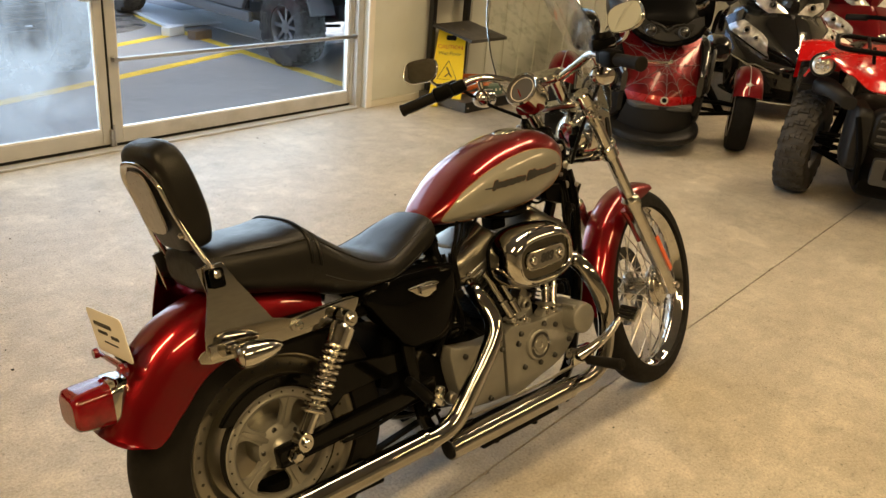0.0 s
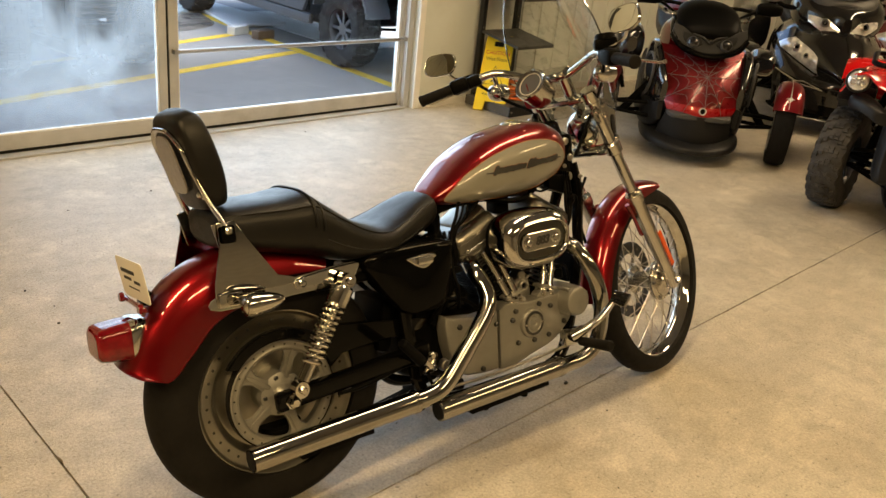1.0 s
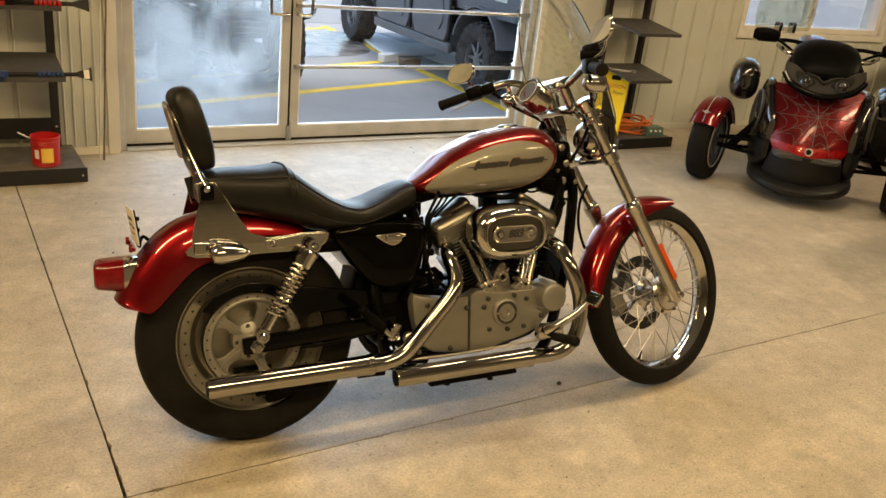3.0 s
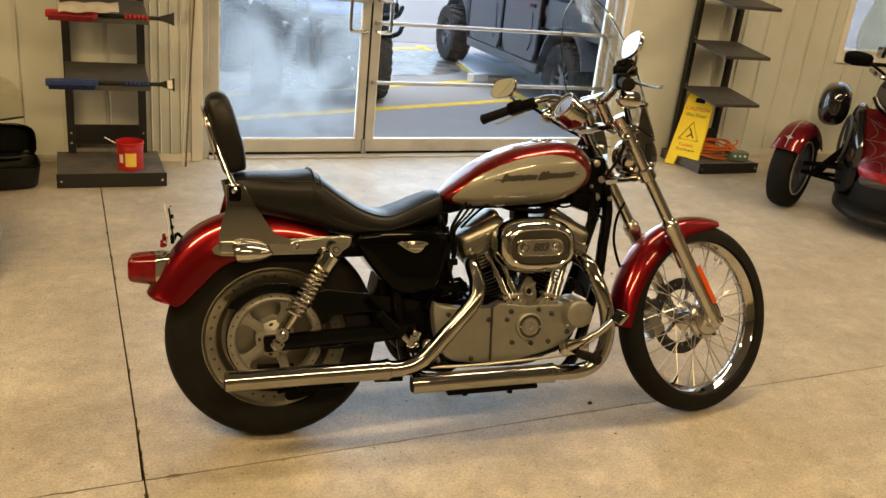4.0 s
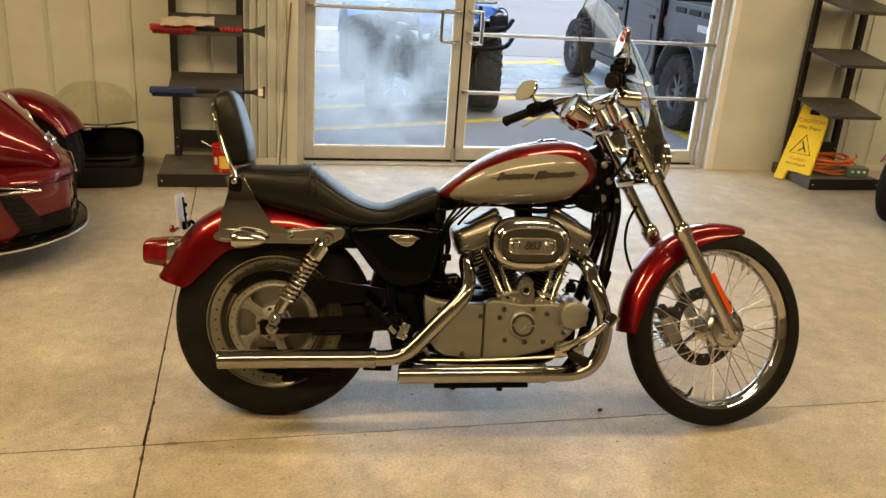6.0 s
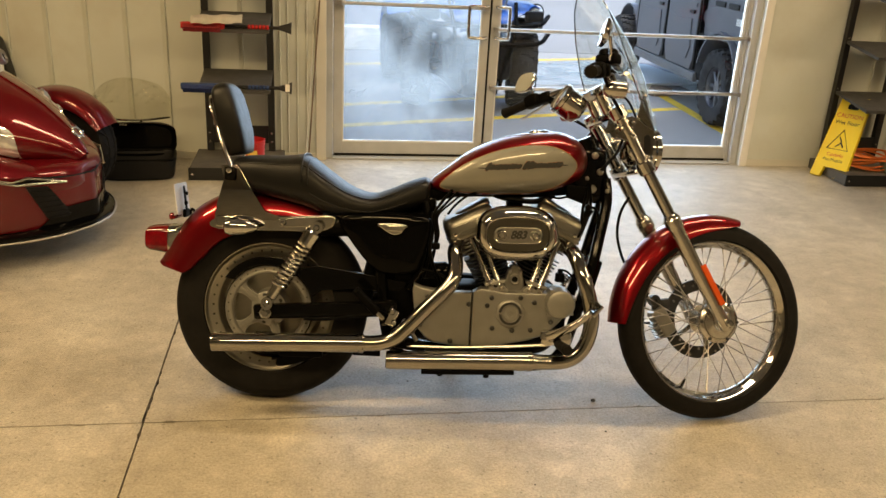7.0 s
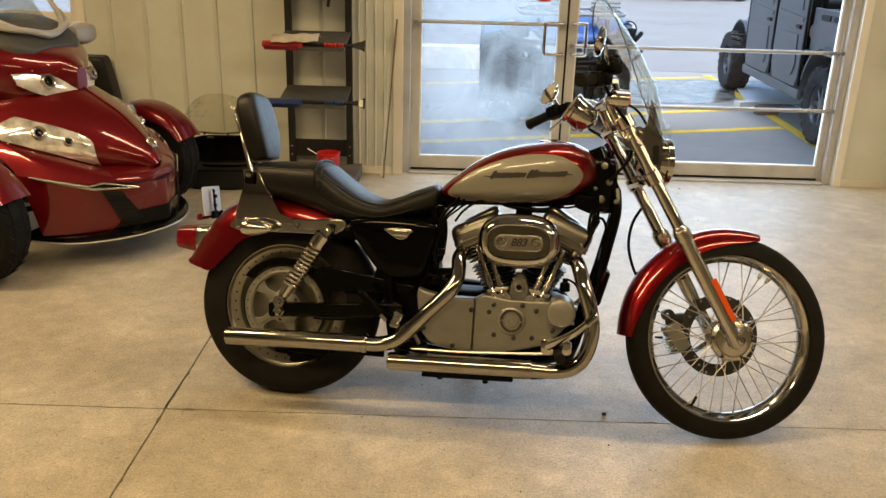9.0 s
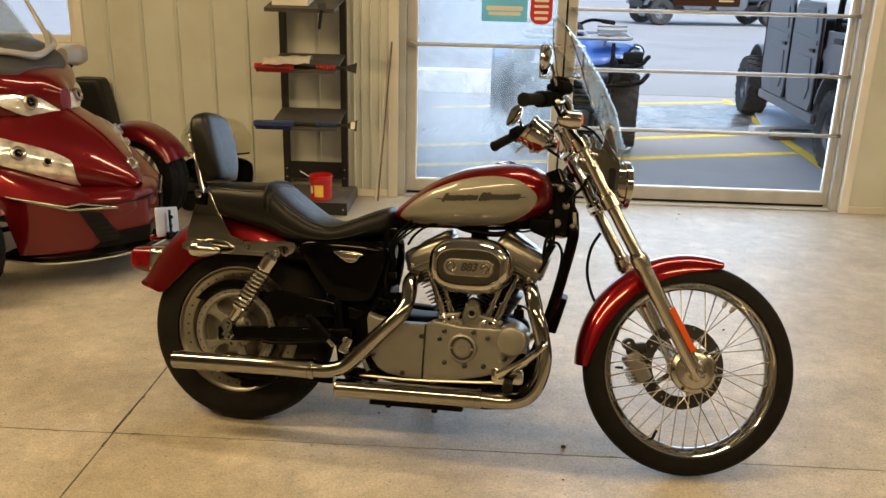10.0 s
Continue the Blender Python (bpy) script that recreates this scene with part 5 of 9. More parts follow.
front_pipe = part("front_exhaust", tube([(0.965, -0.05, 0.572), (0.980, -0.10, 0.566), (0.994, -0.150, 0.545), (1.014, -0.185, 0.488), (1.038, -0.198, 0.42), (1.050, -0.198, 0.345), (1.035, -0.199, 0.270), (1.000, -0.20, 0.226), (0.945, -0.200, 0.208), (0.86, -0.200, 0.2065)], 0.0245, 20, 8), PIPE_CHROME, bike, "chrome front exhaust pipe and muffler")
part("muffler", tube([(0.868, -0.200, 0.2068), (0.860, -0.200, 0.2065), (0.405, -0.201, 0.1925), (0.397, -0.201, 0.192)], [0.0275, 0.0300, 0.0300, 0.029], 28, 1), PIPE_CHROME, front_pipe)
part("muffler_bore", rod((0.3965, -0.201, 0.192), (0.395, -0.201, 0.192), 0.0245, 0.0245, 24), SEAL, front_pipe)
part("pipe_clamp", rod((0.866, -0.200, 0.2067), (0.850, -0.200, 0.2062), 0.032, 0.032, 28, 0.002), PIPE_CHROME, front_pipe)
part("muffler_bracket", join(box(0.30, 0.03, 0.014, Matrix.Translation((0.66, -0.195, 0.163)) @ Matrix.Rotation(radians(-1.8), 4, "Y"), 0.004), box(0.05, 0.10, 0.012, Matrix.Translation((0.72, -0.15, 0.163)), 0.003), box(0.05, 0.10, 0.012, Matrix.Translation((0.58, -0.15, 0.163)), 0.003), *[rod((x, -0.195, 0.158), (x, -0.195, 0.146), 0.010, 0.010, 8, 0.002) for x in (0.57, 0.72)]), BLACK_SATIN, bike)
part("rear_muffler_bracket", box(0.09, 0.012, 0.06, Matrix.Translation((0.33, -0.17, 0.225)), 0.004), BLACK_SATIN, bike)
part("muffler_hanger", box(0.14, 0.03, 0.02, Matrix.Translation((0.12, -0.19, 0.20)), 0.004), BLACK_SATIN, bike)

# foot controls
for s in (-1, 1):
    ctl = part("forward_control", join(box(0.10, 0.035, 0.05, Matrix.Translation((0.94, s * 0.185, 0.285)), 0.012), tube([(0.918, s * 0.20, 0.290), (0.955, s * 0.232, 0.318), (0.998, s * 0.252, 0.352), (1.035, s * 0.262, 0.390)], [0.021, 0.017, 0.014, 0.012], 14, flat=0.8)), CHROME, bike, "chrome forward foot control")
    part("pedal_pad", moved(box(0.045, 0.065, 0.012, None, 0.004), Matrix.Translation((1.043, s * 0.285, 0.402)) @ Matrix.Rotation(radians(-50), 4, "Y")), CHROME, ctl)
    for k in range(4):
        part("pad_rib", box(0.006, 0.058, 0.004, Matrix.Translation((1.043, s * 0.285, 0.402)) @ Matrix.Rotation(radians(-50), 4, "Y") @ Matrix.Translation((-0.015 + 0.01 * k, 0, 0.008)), 0.001), RUBBER, ctl)
    part("foot_peg", rod((0.945, s * 0.205, 0.270), (0.955, s * 0.330, 0.280), 0.014, 0.017, 16, 0.005), RUBBER, ctl, "black rubber foot peg")
    part("passenger_peg", join(rod((0.362, s * 0.185, 0.335), (0.288, s * 0.205, 0.408), 0.0155, 0.014, 14, 0.004), rod((0.385, s * 0.14, 0.318), (0.362, s * 0.187, 0.335), 0.012, 0.012, 10)), BLACK_SATIN, bike)
part("peg_mount", join(box(0.034, 0.018, 0.055, Matrix.Translation((0.408, -0.160, 0.318)) @ Matrix.Rotation(radians(20), 4, "Y"), 0.006), rod((0.408, -0.168, 0.338), (0.408, -0.178, 0.338), 0.011, 0.009, 12, 0.002), rod((0.414, -0.168, 0.305), (0.414, -0.178, 0.305), 0.009, 0.008, 12, 0.002)), CHROME, bike, "chrome passenger peg mount")
part("brake_pivot", join(rod((0.455, -0.150, 0.300), (0.455, -0.172, 0.300), 0.017, 0.015, 16, 0.003), tube([(0.455, -0.165, 0.300), (0.475, -0.168, 0.275), (0.490, -0.166, 0.250)], 0.007, 8)), STEEL, bike)
part("peg_clip", box(0.028, 0.02, 0.014, Matrix.Translation((0.372, -0.200, 0.330)) @ Matrix.Rotation(radians(45), 4, "Y"), 0.003), CHROME, bike)
part("brake_rod", tube([(0.925, -0.188, 0.262), (0.80, -0.182, 0.250), (0.62, -0.172, 0.236), (0.45, -0.165, 0.232)], 0.005, 8), STEEL, bike)
part("master_cylinder", join(rod((0.52, -0.15, 0.228), (0.42, -0.155, 0.24), 0.018, 0.018, 14, 0.003), tube([(0.42, -0.155, 0.24), (0.40, -0.14, 0.30), (0.36, -0.135, 0.318), (0.20, -0.150, 0.302), (0.12, -0.150, 0.300)], 0.005, 8)), BLACK_SATIN, bike)
part("side_stand", join(tube([(0.70, 0.13, 0.175), (0.66, 0.18, 0.14), (0.62, 0.26, 0.075)], 0.012, 10), box(0.06, 0.03, 0.008, Matrix.Translation((0.62, 0.268, 0.070)) @ Matrix.Rotation(radians(13.8), 4, "X"), 0.003)), BLACK_SATIN, bike, "side stand resting on the floor")
part("wiring", join(tube([(0.495, -0.10, 0.64), (0.505, -0.125, 0.55), (0.49, -0.12, 0.47), (0.46, -0.11, 0.42)], 0.007, 8), tube([(0.525, -0.09, 0.66), (0.525, -0.115, 0.56), (0.51, -0.115, 0.47), (0.50, -0.10, 0.43)], 0.005, 8)), BLACK_SATIN, bike)

# frame and wiring between tank, seat and engine
part("frame_backbone", body([(0.47, 0.660, 0.725, 0.030, 4), (0.60, 0.708, 0.760, 0.040, 4), (0.85, 0.722, 0.775, 0.045, 4), (1.02, 0.745, 0.82, 0.03, 4)], 16, 3), BLACK_SATIN, bike)
part("seat_post", join(*[tube([(0.500, s * 0.07, 0.690), (0.515, s * 0.085, 0.62), (0.512, s * 0.09, 0.54), (0.490, s * 0.10, 0.46), (0.455, s * 0.105, 0.40)], 0.015, 10) for s in (-1, 1)], box(0.050, 0.13, 0.050, Matrix.Translation((0.512, 0, 0.682)), 0.010)), BLACK_GLOSS, bike)
part("top_engine_mount", join(box(0.055, 0.05, 0.060, Matrix.Translation((0.800, 0, 0.700)), 0.008), tube([(0.70, -0.02, 0.735), (0.76, -0.04, 0.718), (0.86, -0.045, 0.712), (0.93, -0.03, 0.735)], 0.009, 8)), BLACK_SATIN, bike)
for k, (u, w) in enumerate(((0.0, 0.0050), (0.018, 0.0040), (0.034, 0.0034))):
    part("plug_wire", tube([(0.585 + u, -0.085, 0.735 - u * 0.3), (0.555 + u, -0.110, 0.700), (0.528 + u * 0.4, -0.120, 0.650), (0.537 + u * 0.3, -0.120, 0.585), (0.533 - u * 0.2, -0.115, 0.520), (0.515 - u * 0.6, -0.105, 0.455)], w, 8), BLACK_SATIN, bike)
part("wire_clip", box(0.030, 0.020, 0.022, Matrix.Translation((0.538, -0.120, 0.552)), 0.005), BLACK_SATIN, bike)
part("ignition_wire", tube([(0.575, -0.075, 0.655), (0.60, -0.095, 0.690), (0.64, -0.09, 0.722), (0.70, -0.05, 0.738)], 0.0042, 8), BLACK_SATIN, bike)
part("solenoid", join(rod((0.590, -0.075, 0.462), (0.50, -0.080, 0.455), 0.036, 0.034, 18, 0.010), rod((0.60, -0.075, 0.463), (0.585, -0.075, 0.462), 0.018, 0.022, 12), tube([(0.59, -0.09, 0.480), (0.56, -0.115, 0.470), (0.53, -0.125, 0.450), (0.50, -0.13, 0.445)], 0.004, 8)), BLACK_GLOSS, bike)
part("battery_tray", box(0.15, 0.16, 0.22, Matrix.Translation((0.405, 0.02, 0.545)), 0.02), BLACK_SATIN, bike)
part("pivot_housing", body([(0.36, 0.29, 0.40, 0.07, 4), (0.39, 0.255, 0.43, 0.09, 4), (0.45, 0.245, 0.45, 0.10, 4), (0.48, 0.25, 0.45, 0.09, 4)], 20, 3), BLACK_SATIN, bike)
part("regulator", box(0.035, 0.13, 0.12, Matrix.Translation((1.072, 0, 0.47)) @ Matrix.Rotation(radians(14), 4, "Y"), 0.008), BLACK_SATIN, bike)
for k in range(3):
    part("neck_cable", tube([(1.04, -0.05 - 0.008 * k, 0.78), (1.02 + 0.012 * k, -0.075, 0.70), (1.015, -0.08 - 0.006 * k, 0.62), (0.985 - 0.01 * k, -0.06, 0.55)], 0.005, 8), BLACK_SATIN, bike)

# ---- steered front end: drawn straight ahead, then turned to the left ----
RAKE = radians(31)
UP = V((-math.sin(RAKE), 0, math.cos(RAKE)))
BACK = V((-math.cos(RAKE), 0, -math.sin(RAKE)))
PIVOT = V((1.512, 0, 0.337)) + BACK * 0.05
TURN = Matrix.Translation(PIVOT) @ Matrix.Rotation(radians(14), 4, UP) @ Matrix.Translation(-PIVOT)


def front(name, bm, mt, parent=None, label="", smooth=35):
    return part(name, moved(bm, TURN), mt, bike if parent is None else parent, label, smooth)


def on_fork(k, s=0.0, y=0.0, b=0.0):
    """k metres up the fork from the axle, b metres behind it."""
    return F_AX + UP * k + BACK * b + V((0, y, 0))


FW = Matrix.Translation(F_AX + V((0.006, 0, -0.004))) @ YAX
front_wheel = front("front_wheel", lathe([(0.2790, -0.030), (0.2815, -0.034), (0.2720, -0.034), (0.2660, -0.028), (0.2600, -0.018), (0.2520, -0.010), (0.2500, 0.0), (0.2520, 0.010), (0.2600, 0.018), (0.2660, 0.028), (0.2720, 0.034), (0.2815, 0.034), (0.2790, 0.030), (0.2700, 0.014), (0.2660, 0), (0.2700, -0.014)], 80, FW, True), CHROME, None, "chrome wire-spoked front wheel")
front("tyre", lathe(tyre_profile(0.339, 0.044, 0.279, 0.55), 80, FW, True), RUBBER, front_wheel, "narrow black front tyre")
front("hub", lathe([(0, -0.075), (0.030, -0.075), (0.034, -0.060), (0.050, -0.056), (0.052, -0.048), (0.030, -0.040), (0.028, 0.030), (0.062, 0.036), (0.071, 0.040), (0.0735, 0.045), (0.0735, 0.056), (0.0700, 0.0610), (0.0600, 0.0655), (0.0590, 0.0640), (0.0570, 0.0640), (0.0560, 0.0665), (0.040, 0.0700), (0.030, 0.076), (0.026, 0.086), (0, 0.086)], 48, FW), POLISHED, front_wheel)
for k in range(6):
    a = 2 * math.pi * k / 6
    front("hub_bolt", lathe([(0, 0.008), (0.004, 0.008), (0.006, 0.004), (0.006, 0)], 8, FW @ Matrix.Translation((0.0665 * math.cos(a), 0.0665 * math.sin(a), 0.0605))), DARK_STEEL, front_wheel)
for k in range(40):
    side = 1 if k % 2 else -1
    lean_dir = 1 if (k // 2) % 2 else -1
    a = 2 * math.pi * k / 40
    b = a + lean_dir * radians(38)
    p0 = FW @ V((0.051 * math.cos(b), 0.051 * math.sin(b), side * 0.050))
    p1 = FW @ V((0.254 * math.cos(a), 0.254 * math.sin(a), side * 0.004))
    one = join(rod(p0, p1, 0.0019, 0.0019, 6), rod(p1 + (p0 - p1) * 0.08, p1, 0.0034, 0.0034, 6))
    front("spoke", one, STEEL, front_wheel)
disc = front("brake_disc", lathe([(0.098, -0.064), (0.140, -0.064), (0.140, -0.069), (0.098, -0.069)], 64, FW, True), DARK_STEEL, front_wheel, "dark steel brake disc with holes")
hole_f = finish(moved(lathe([(0, 0), (0.0050, 0), (0.0050, 0.0012), (0, 0.0012)], 8), Matrix()), "disc_hole", POLISHED, 0)
for k in range(24):
    a = 2 * math.pi * k / 24
    r = (0.106, 0.119, 0.132)[k % 3]
    piece("disc_hole", hole_f, disc, TURN @ FW @ Matrix.Translation((r * math.cos(a), r * math.sin(a), -0.0638)))
for k in range(5):
    front("disc_arm", box(0.060, 0.016, 0.004, FW @ Matrix.Rotation(radians(72 * k), 4, "Z") @ Matrix.Translation((0.070, 0, -0.064)), 0.001), POLISHED, disc)
front("axle", join(rod(F_AX + V((0, -0.128, 0)), F_AX + V((0, 0.128, 0)), 0.010, 0.010, 12), lathe([(0, 0.132), (0.008, 0.132), (0.013, 0.128), (0.013, 0.114), (0, 0.114)], 6, FW)), CHROME)
CAL = Matrix.Translation(on_fork(0.060, y=0.062, b=0.130)) @ Matrix.Rotation(radians(-34), 4, "Y")
caliper = front("caliper", moved(slab([(-0.052, 0.020, 0.020), (-0.048, 0.028, 0.026), (0.040, 0.030, 0.028), (0.050, 0.024, 0.024)], 4), CAL), CAST, None, "silver finned brake caliper")
for k in range(6):
    front("caliper_fin", box(0.020, 0.050, 0.0045, CAL @ Matrix.Translation((-0.034, 0, -0.042 + 0.0115 * k)), 0.0012), STEEL, caliper)
front("caliper_mount", join(moved(box(0.070, 0.020, 0.040, None, 0.010), CAL @ Matrix.Translation((0.030, 0.006, 0.050)) @ Matrix.Rotation(radians(25), 4, "Y")), moved(lathe([(0.008, -0.012), (0.020, -0.012), (0.020, 0.012), (0.008, 0.012)], 18, None, True), CAL @ Matrix.Translation((0.014, 0, 0.078)) @ YAX)), DARK_STEEL, caliper)
front("bleed_nipple", rod(CAL @ V((-0.040, 0.0, 0.020)), CAL @ V((-0.062, 0.0, 0.034)), 0.004, 0.0035, 8), SEAL, caliper)
for a, mt, long in ((radians(246), RUBBER, 0.030),):
    front("valve_stem", rod(FW @ V((0.250 * math.cos(a), 0.250 * math.sin(a), 0.004)), FW @ V(((0.250 - long) * math.cos(a), (0.250 - long) * math.sin(a), 0.006)), 0.0052, 0.0040, 10, 0.001), mt, front_wheel)
for a in (radians(64), radians(57)):
    front("balance_weight", rod(FW @ V((0.246 * math.cos(a), 0.246 * math.sin(a), 0.006)), FW @ V((0.226 * math.cos(a), 0.226 * math.sin(a), 0.009)), 0.0075, 0.0062, 12, 0.002), STEEL, front_wheel)
part("brake_hose", tube([(1.190, 0.0, 0.742), (1.166, 0.0, 0.695), (1.157, 0.0, 0.640), (1.163, 0.0, 0.585), (1.192, 0.005, 0.515), (1.245, 0.03, 0.46)], 0.0050, 8), BLACK_SATIN, bike)
for s in (-1, 1):
    y = s * 0.100
    leg = front("fork_slider", join(lathe([(0, -0.030), (0.016, -0.030), (0.020, -0.022), (0.022, 0.02), (0.0225, 0.14), (0.0245, 0.17), (0.0245, 0.355), (0.029, 0.362), (0.029, 0.392), (0.024, 0.398), (0, 0.398)], 28, Matrix.Translation(F_AX + V((0, y, 0)) + BACK * 0.004) @ UP.to_track_quat("Z", "Y").to_matrix().to_4x4()),
                                    box(0.055, 0.030, 0.055, Matrix.Translation(on_fork(0.0, y=y)) @ Matrix.Rotation(-RAKE, 4, "Y"), 0.012)), POLISHED, None, "polished aluminium fork slider")
    front("fork_tube", rod(on_fork(0.39, y=y, b=0.004), on_fork(0.80, y=y, b=0.004), 0.0195, 0.0195, 24, 0.003), CHROME, None, "chrome fork tube")
    front("dust_seal", rod(on_fork(0.392, y=y, b=0.004), on_fork(0.408, y=y, b=0.004), 0.0265, 0.0225, 24, 0.003), CHROME, leg)
    front("fork_reflector", box(0.019, 0.005, 0.150, Matrix.Translation(on_fork(0.136, y=y + s * 0.0245, b=-0.012)) @ Matrix.Rotation(-RAKE, 4, "Y"), 0.0015), ORANGE_LENS, leg, "long orange reflector")
    front("fender_bracket", tube([on_fork(0.22, y=s * 0.074, b=0.01), on_fork(0.30, y=s * 0.066, b=0.0), on_fork(0.345, y=s * 0.060, b=0.0)], 0.012, 8, 3), RED_PAINT)
for k, mt in ((0.585, CHROME), (0.785, CHROME)):
    front("triple_clamp", join(box(0.044, 0.19, 0.022, Matrix.Translation(on_fork(k, b=0.018)) @ Matrix.Rotation(-RAKE, 4, "Y"), 0.012), *[rod(on_fork(k - 0.022, y=s * 0.1, b=0.004), on_fork(k + 0.022, y=s * 0.1, b=0.004), 0.028, 0.028, 24, 0.004) for s in (-1, 1)]), mt, None, "fork clamp across both tubes")
# front fender
FP = [(a, 0.360) for a in (183, 172, 158, 142, 126, 110, 96, 84, 76)]
front("front_fender", moved(fender([(F_AX.x + r * math.cos(radians(a)), 0, F_AX.z + r * math.sin(radians(a))) for a, r in FP], 0.062, 0.05, 0.004, 0.022, F_AX, 14, (0.026, 0.026, 0.070)), Matrix.Translation((0.004, 0.004, 0.002))), RED_PAINT, None, "deep red front fender")

# handlebar
front("handlebar", tube([(0.868, 0.392, 1.062), (0.912, 0.322, 1.082), (0.962, 0.262, 1.102), (1.012, 0.195, 1.120), (1.040, 0.125, 1.100), (1.046, 0.06, 1.075), (1.046, 0, 1.070), (1.046, -0.06, 1.075), (1.040, -0.125, 1.100), (1.012, -0.195, 1.120), (0.962, -0.262, 1.102), (0.912, -0.322, 1.082), (0.868, -0.392, 1.062)], 0.0128, 14, 6), CHROME, None, "chrome pull-back handlebar")
front("handlebar_riser", join(*[rod((1.083, s * 0.045, 1.01), (1.048, s * 0.045, 1.075), 0.019, 0.020, 16, 0.004) for s in (-1, 1)], box(0.05, 0.13, 0.03, Matrix.Translation((1.046, 0, 1.085)) @ Matrix.Rotation(-RAKE, 4, "Y"), 0.01)), CHROME)
for s in (-1, 1):
    g0, g1 = V((0.862, s * 0.402, 1.060)), V((0.922, s * 0.306, 1.088))
    d = (g1 - g0).normalized()
    front("grip", join(rod(g0, g1, 0.0175, 0.0165, 18, 0.004), rod(g0 - d * 0.004, g0 + d * 0.008, 0.0195, 0.0195, 18, 0.003)), RUBBER, None, "black rubber hand grip")
    front("switch_housing", join(moved(box(0.062, 0.045, 0.048, None, 0.012), Matrix.Translation(g1 + d * 0.022) @ d.to_track_quat("X", "Z").to_matrix().to_4x4()), moved(box(0.055, 0.04, 0.04, None, 0.01), Matrix.Translation(g1 + d * 0.062 + V((0.016, 0, 0.0))) @ d.to_track_quat("X", "Z").to_matrix().to_4x4())), BLACK_SATIN, None, "black switch housing")
    front("lever", tube([g1 + d * 0.05 + V((0.04, 0, 0.002)), g1 + V((0.065, -s * 0.005, 0.0)), g0 + V((0.090, s * 0.02, -0.004)), g0 + V((0.088, s * 0.045, -0.006))], [0.008, 0.0065, 0.0055, 0.008], 10, 5, flat=0.7), POLISHED, None, "polished control lever")
    # mirror on a slim stem
    mc = V((0.922, s * 0.352, 1.190 if s < 0 else 1.172))
    mm = Matrix.Translation(mc) @ pose(0, 0, 0, 90, 0, -90 + s * 14) @ pose(0, 0, 0, -14, 0, 0)
    out_l = rounded([(-0.060, -0.012), (-0.045, 0.030), (0.0, 0.038), (0.050, 0.030), (0.062, 0.0), (0.045, -0.034), (0.0, -0.040), (-0.04, -0.034)], 4)
    out_l = out_l if s > 0 else [(-x, y) for x, y in out_l][::-1]
    mir = front("mirror", loft([[mm @ V((x * f, y * f, z)) for x, y in out_l] for f, z in ((0.35, -0.017), (0.75, -0.013), (0.96, -0.005), (1.0, 0.001), (0.97, 0.005), (0.93, 0.004))]), CHROME, None, "chrome rear-view mirror")
    front("mirror_face", loft([[mm @ V((x * f, y * f, z)) for x, y in out_l] for f, z in ((0.93, 0.0045), (0.92, 0.0055), (0.5, 0.0058))]), MIRROR, mir)
    front("mirror_stem", tube([mc + V((0.018, 0, -0.012)), mc + V((0.035, -s * 0.03, -0.05)), (0.975, s * 0.262, 1.125)], 0.0052, 8), CHROME, mir)
    fs = V((1.028, s * 0.205, 1.058))
    sg = front("turn_signal", lathe([(0, 0.040), (0.014, 0.037), (0.024, 0.027), (0.028, 0.012), (0.029, -0.002), (0.028, -0.030), (0, -0.030)], 24, Matrix.Translation(fs) @ Matrix.Rotation(radians(-90), 4, "Y")), CHROME, None, "chrome bullet turn signal")
    front("lens", lathe([(0, -0.040), (0.016, -0.038), (0.026, -0.0305), (0, -0.0305)], 20, Matrix.Translation(fs) @ Matrix.Rotation(radians(-90), 4, "Y")), ORANGE_LENS, sg)
    front("stalk", rod(fs + V((0, 0, 0.02)), (1.012, s * 0.20, 1.112), 0.008, 0.009, 10), CHROME, sg)
front("brake_reservoir", join(box(0.05, 0.07, 0.035, Matrix.Translation((0.985, -0.245, 1.138)) @ Matrix.Rotation(radians(35), 4, "Z"), 0.010), lathe([(0, 0.02), (0.026, 0.018), (0.030, 0.012), (0.030, 0), (0, 0)], 24, Matrix.Translation((0.985, -0.245, 1.150)))), BLACK_SATIN)
for cable in (tube([(0.965, -0.25, 1.10), (1.02, -0.20, 1.04), (1.10, -0.12, 0.98), (1.12, -0.06, 0.90), (1.06, -0.05, 0.82)], 0.0055, 8), tube([(0.965, 0.25, 1.10), (1.03, 0.18, 1.03), (1.10, 0.10, 0.96), (1.09, 0.06, 0.86)], 0.0055, 8), tube([(1.03, -0.17, 1.06), (1.12, -0.10, 1.05), (1.18, -0.05, 1.0), (1.20, -0.04, 0.95)], 0.004, 8)):
    front("control_cable", cable, BLACK_SATIN)

# speedometer
SP = Matrix.Translation((0.958, 0, 1.040)) @ Matrix.Rotation(radians(-58), 4, "Y")
spd = front("speedometer", lathe([(0, -0.055), (0.030, -0.052), (0.046, -0.040), (0.050, -0.020), (0.050, 0.022), (0.054, 0.026), (0.054, 0.036), (0.050, 0.040), (0.046, 0.038), (0.046, 0.034)], 40, SP), CHROME, None, "chrome speedometer with grey dial")
front("dial", lathe([(0, 0.033), (0.046, 0.033), (0.046, 0.030), (0, 0.030)], 36, SP), DIAL, spd)
front("needle", box(0.030, 0.003, 0.002, SP @ Matrix.Translation((-0.012, 0.006, 0.036)) @ Matrix.Rotation(radians(30), 4, "Z")), RED_LENS, spd)
front("dial_ring", moved(tube([(0.038 * math.cos(a), 0.038 * math.sin(a), 0.0338) for a in [2 * math.pi * k / 32 for k in range(32)]], 0.0012, 5, 1, True), SP), WHITE_PLASTIC, spd)
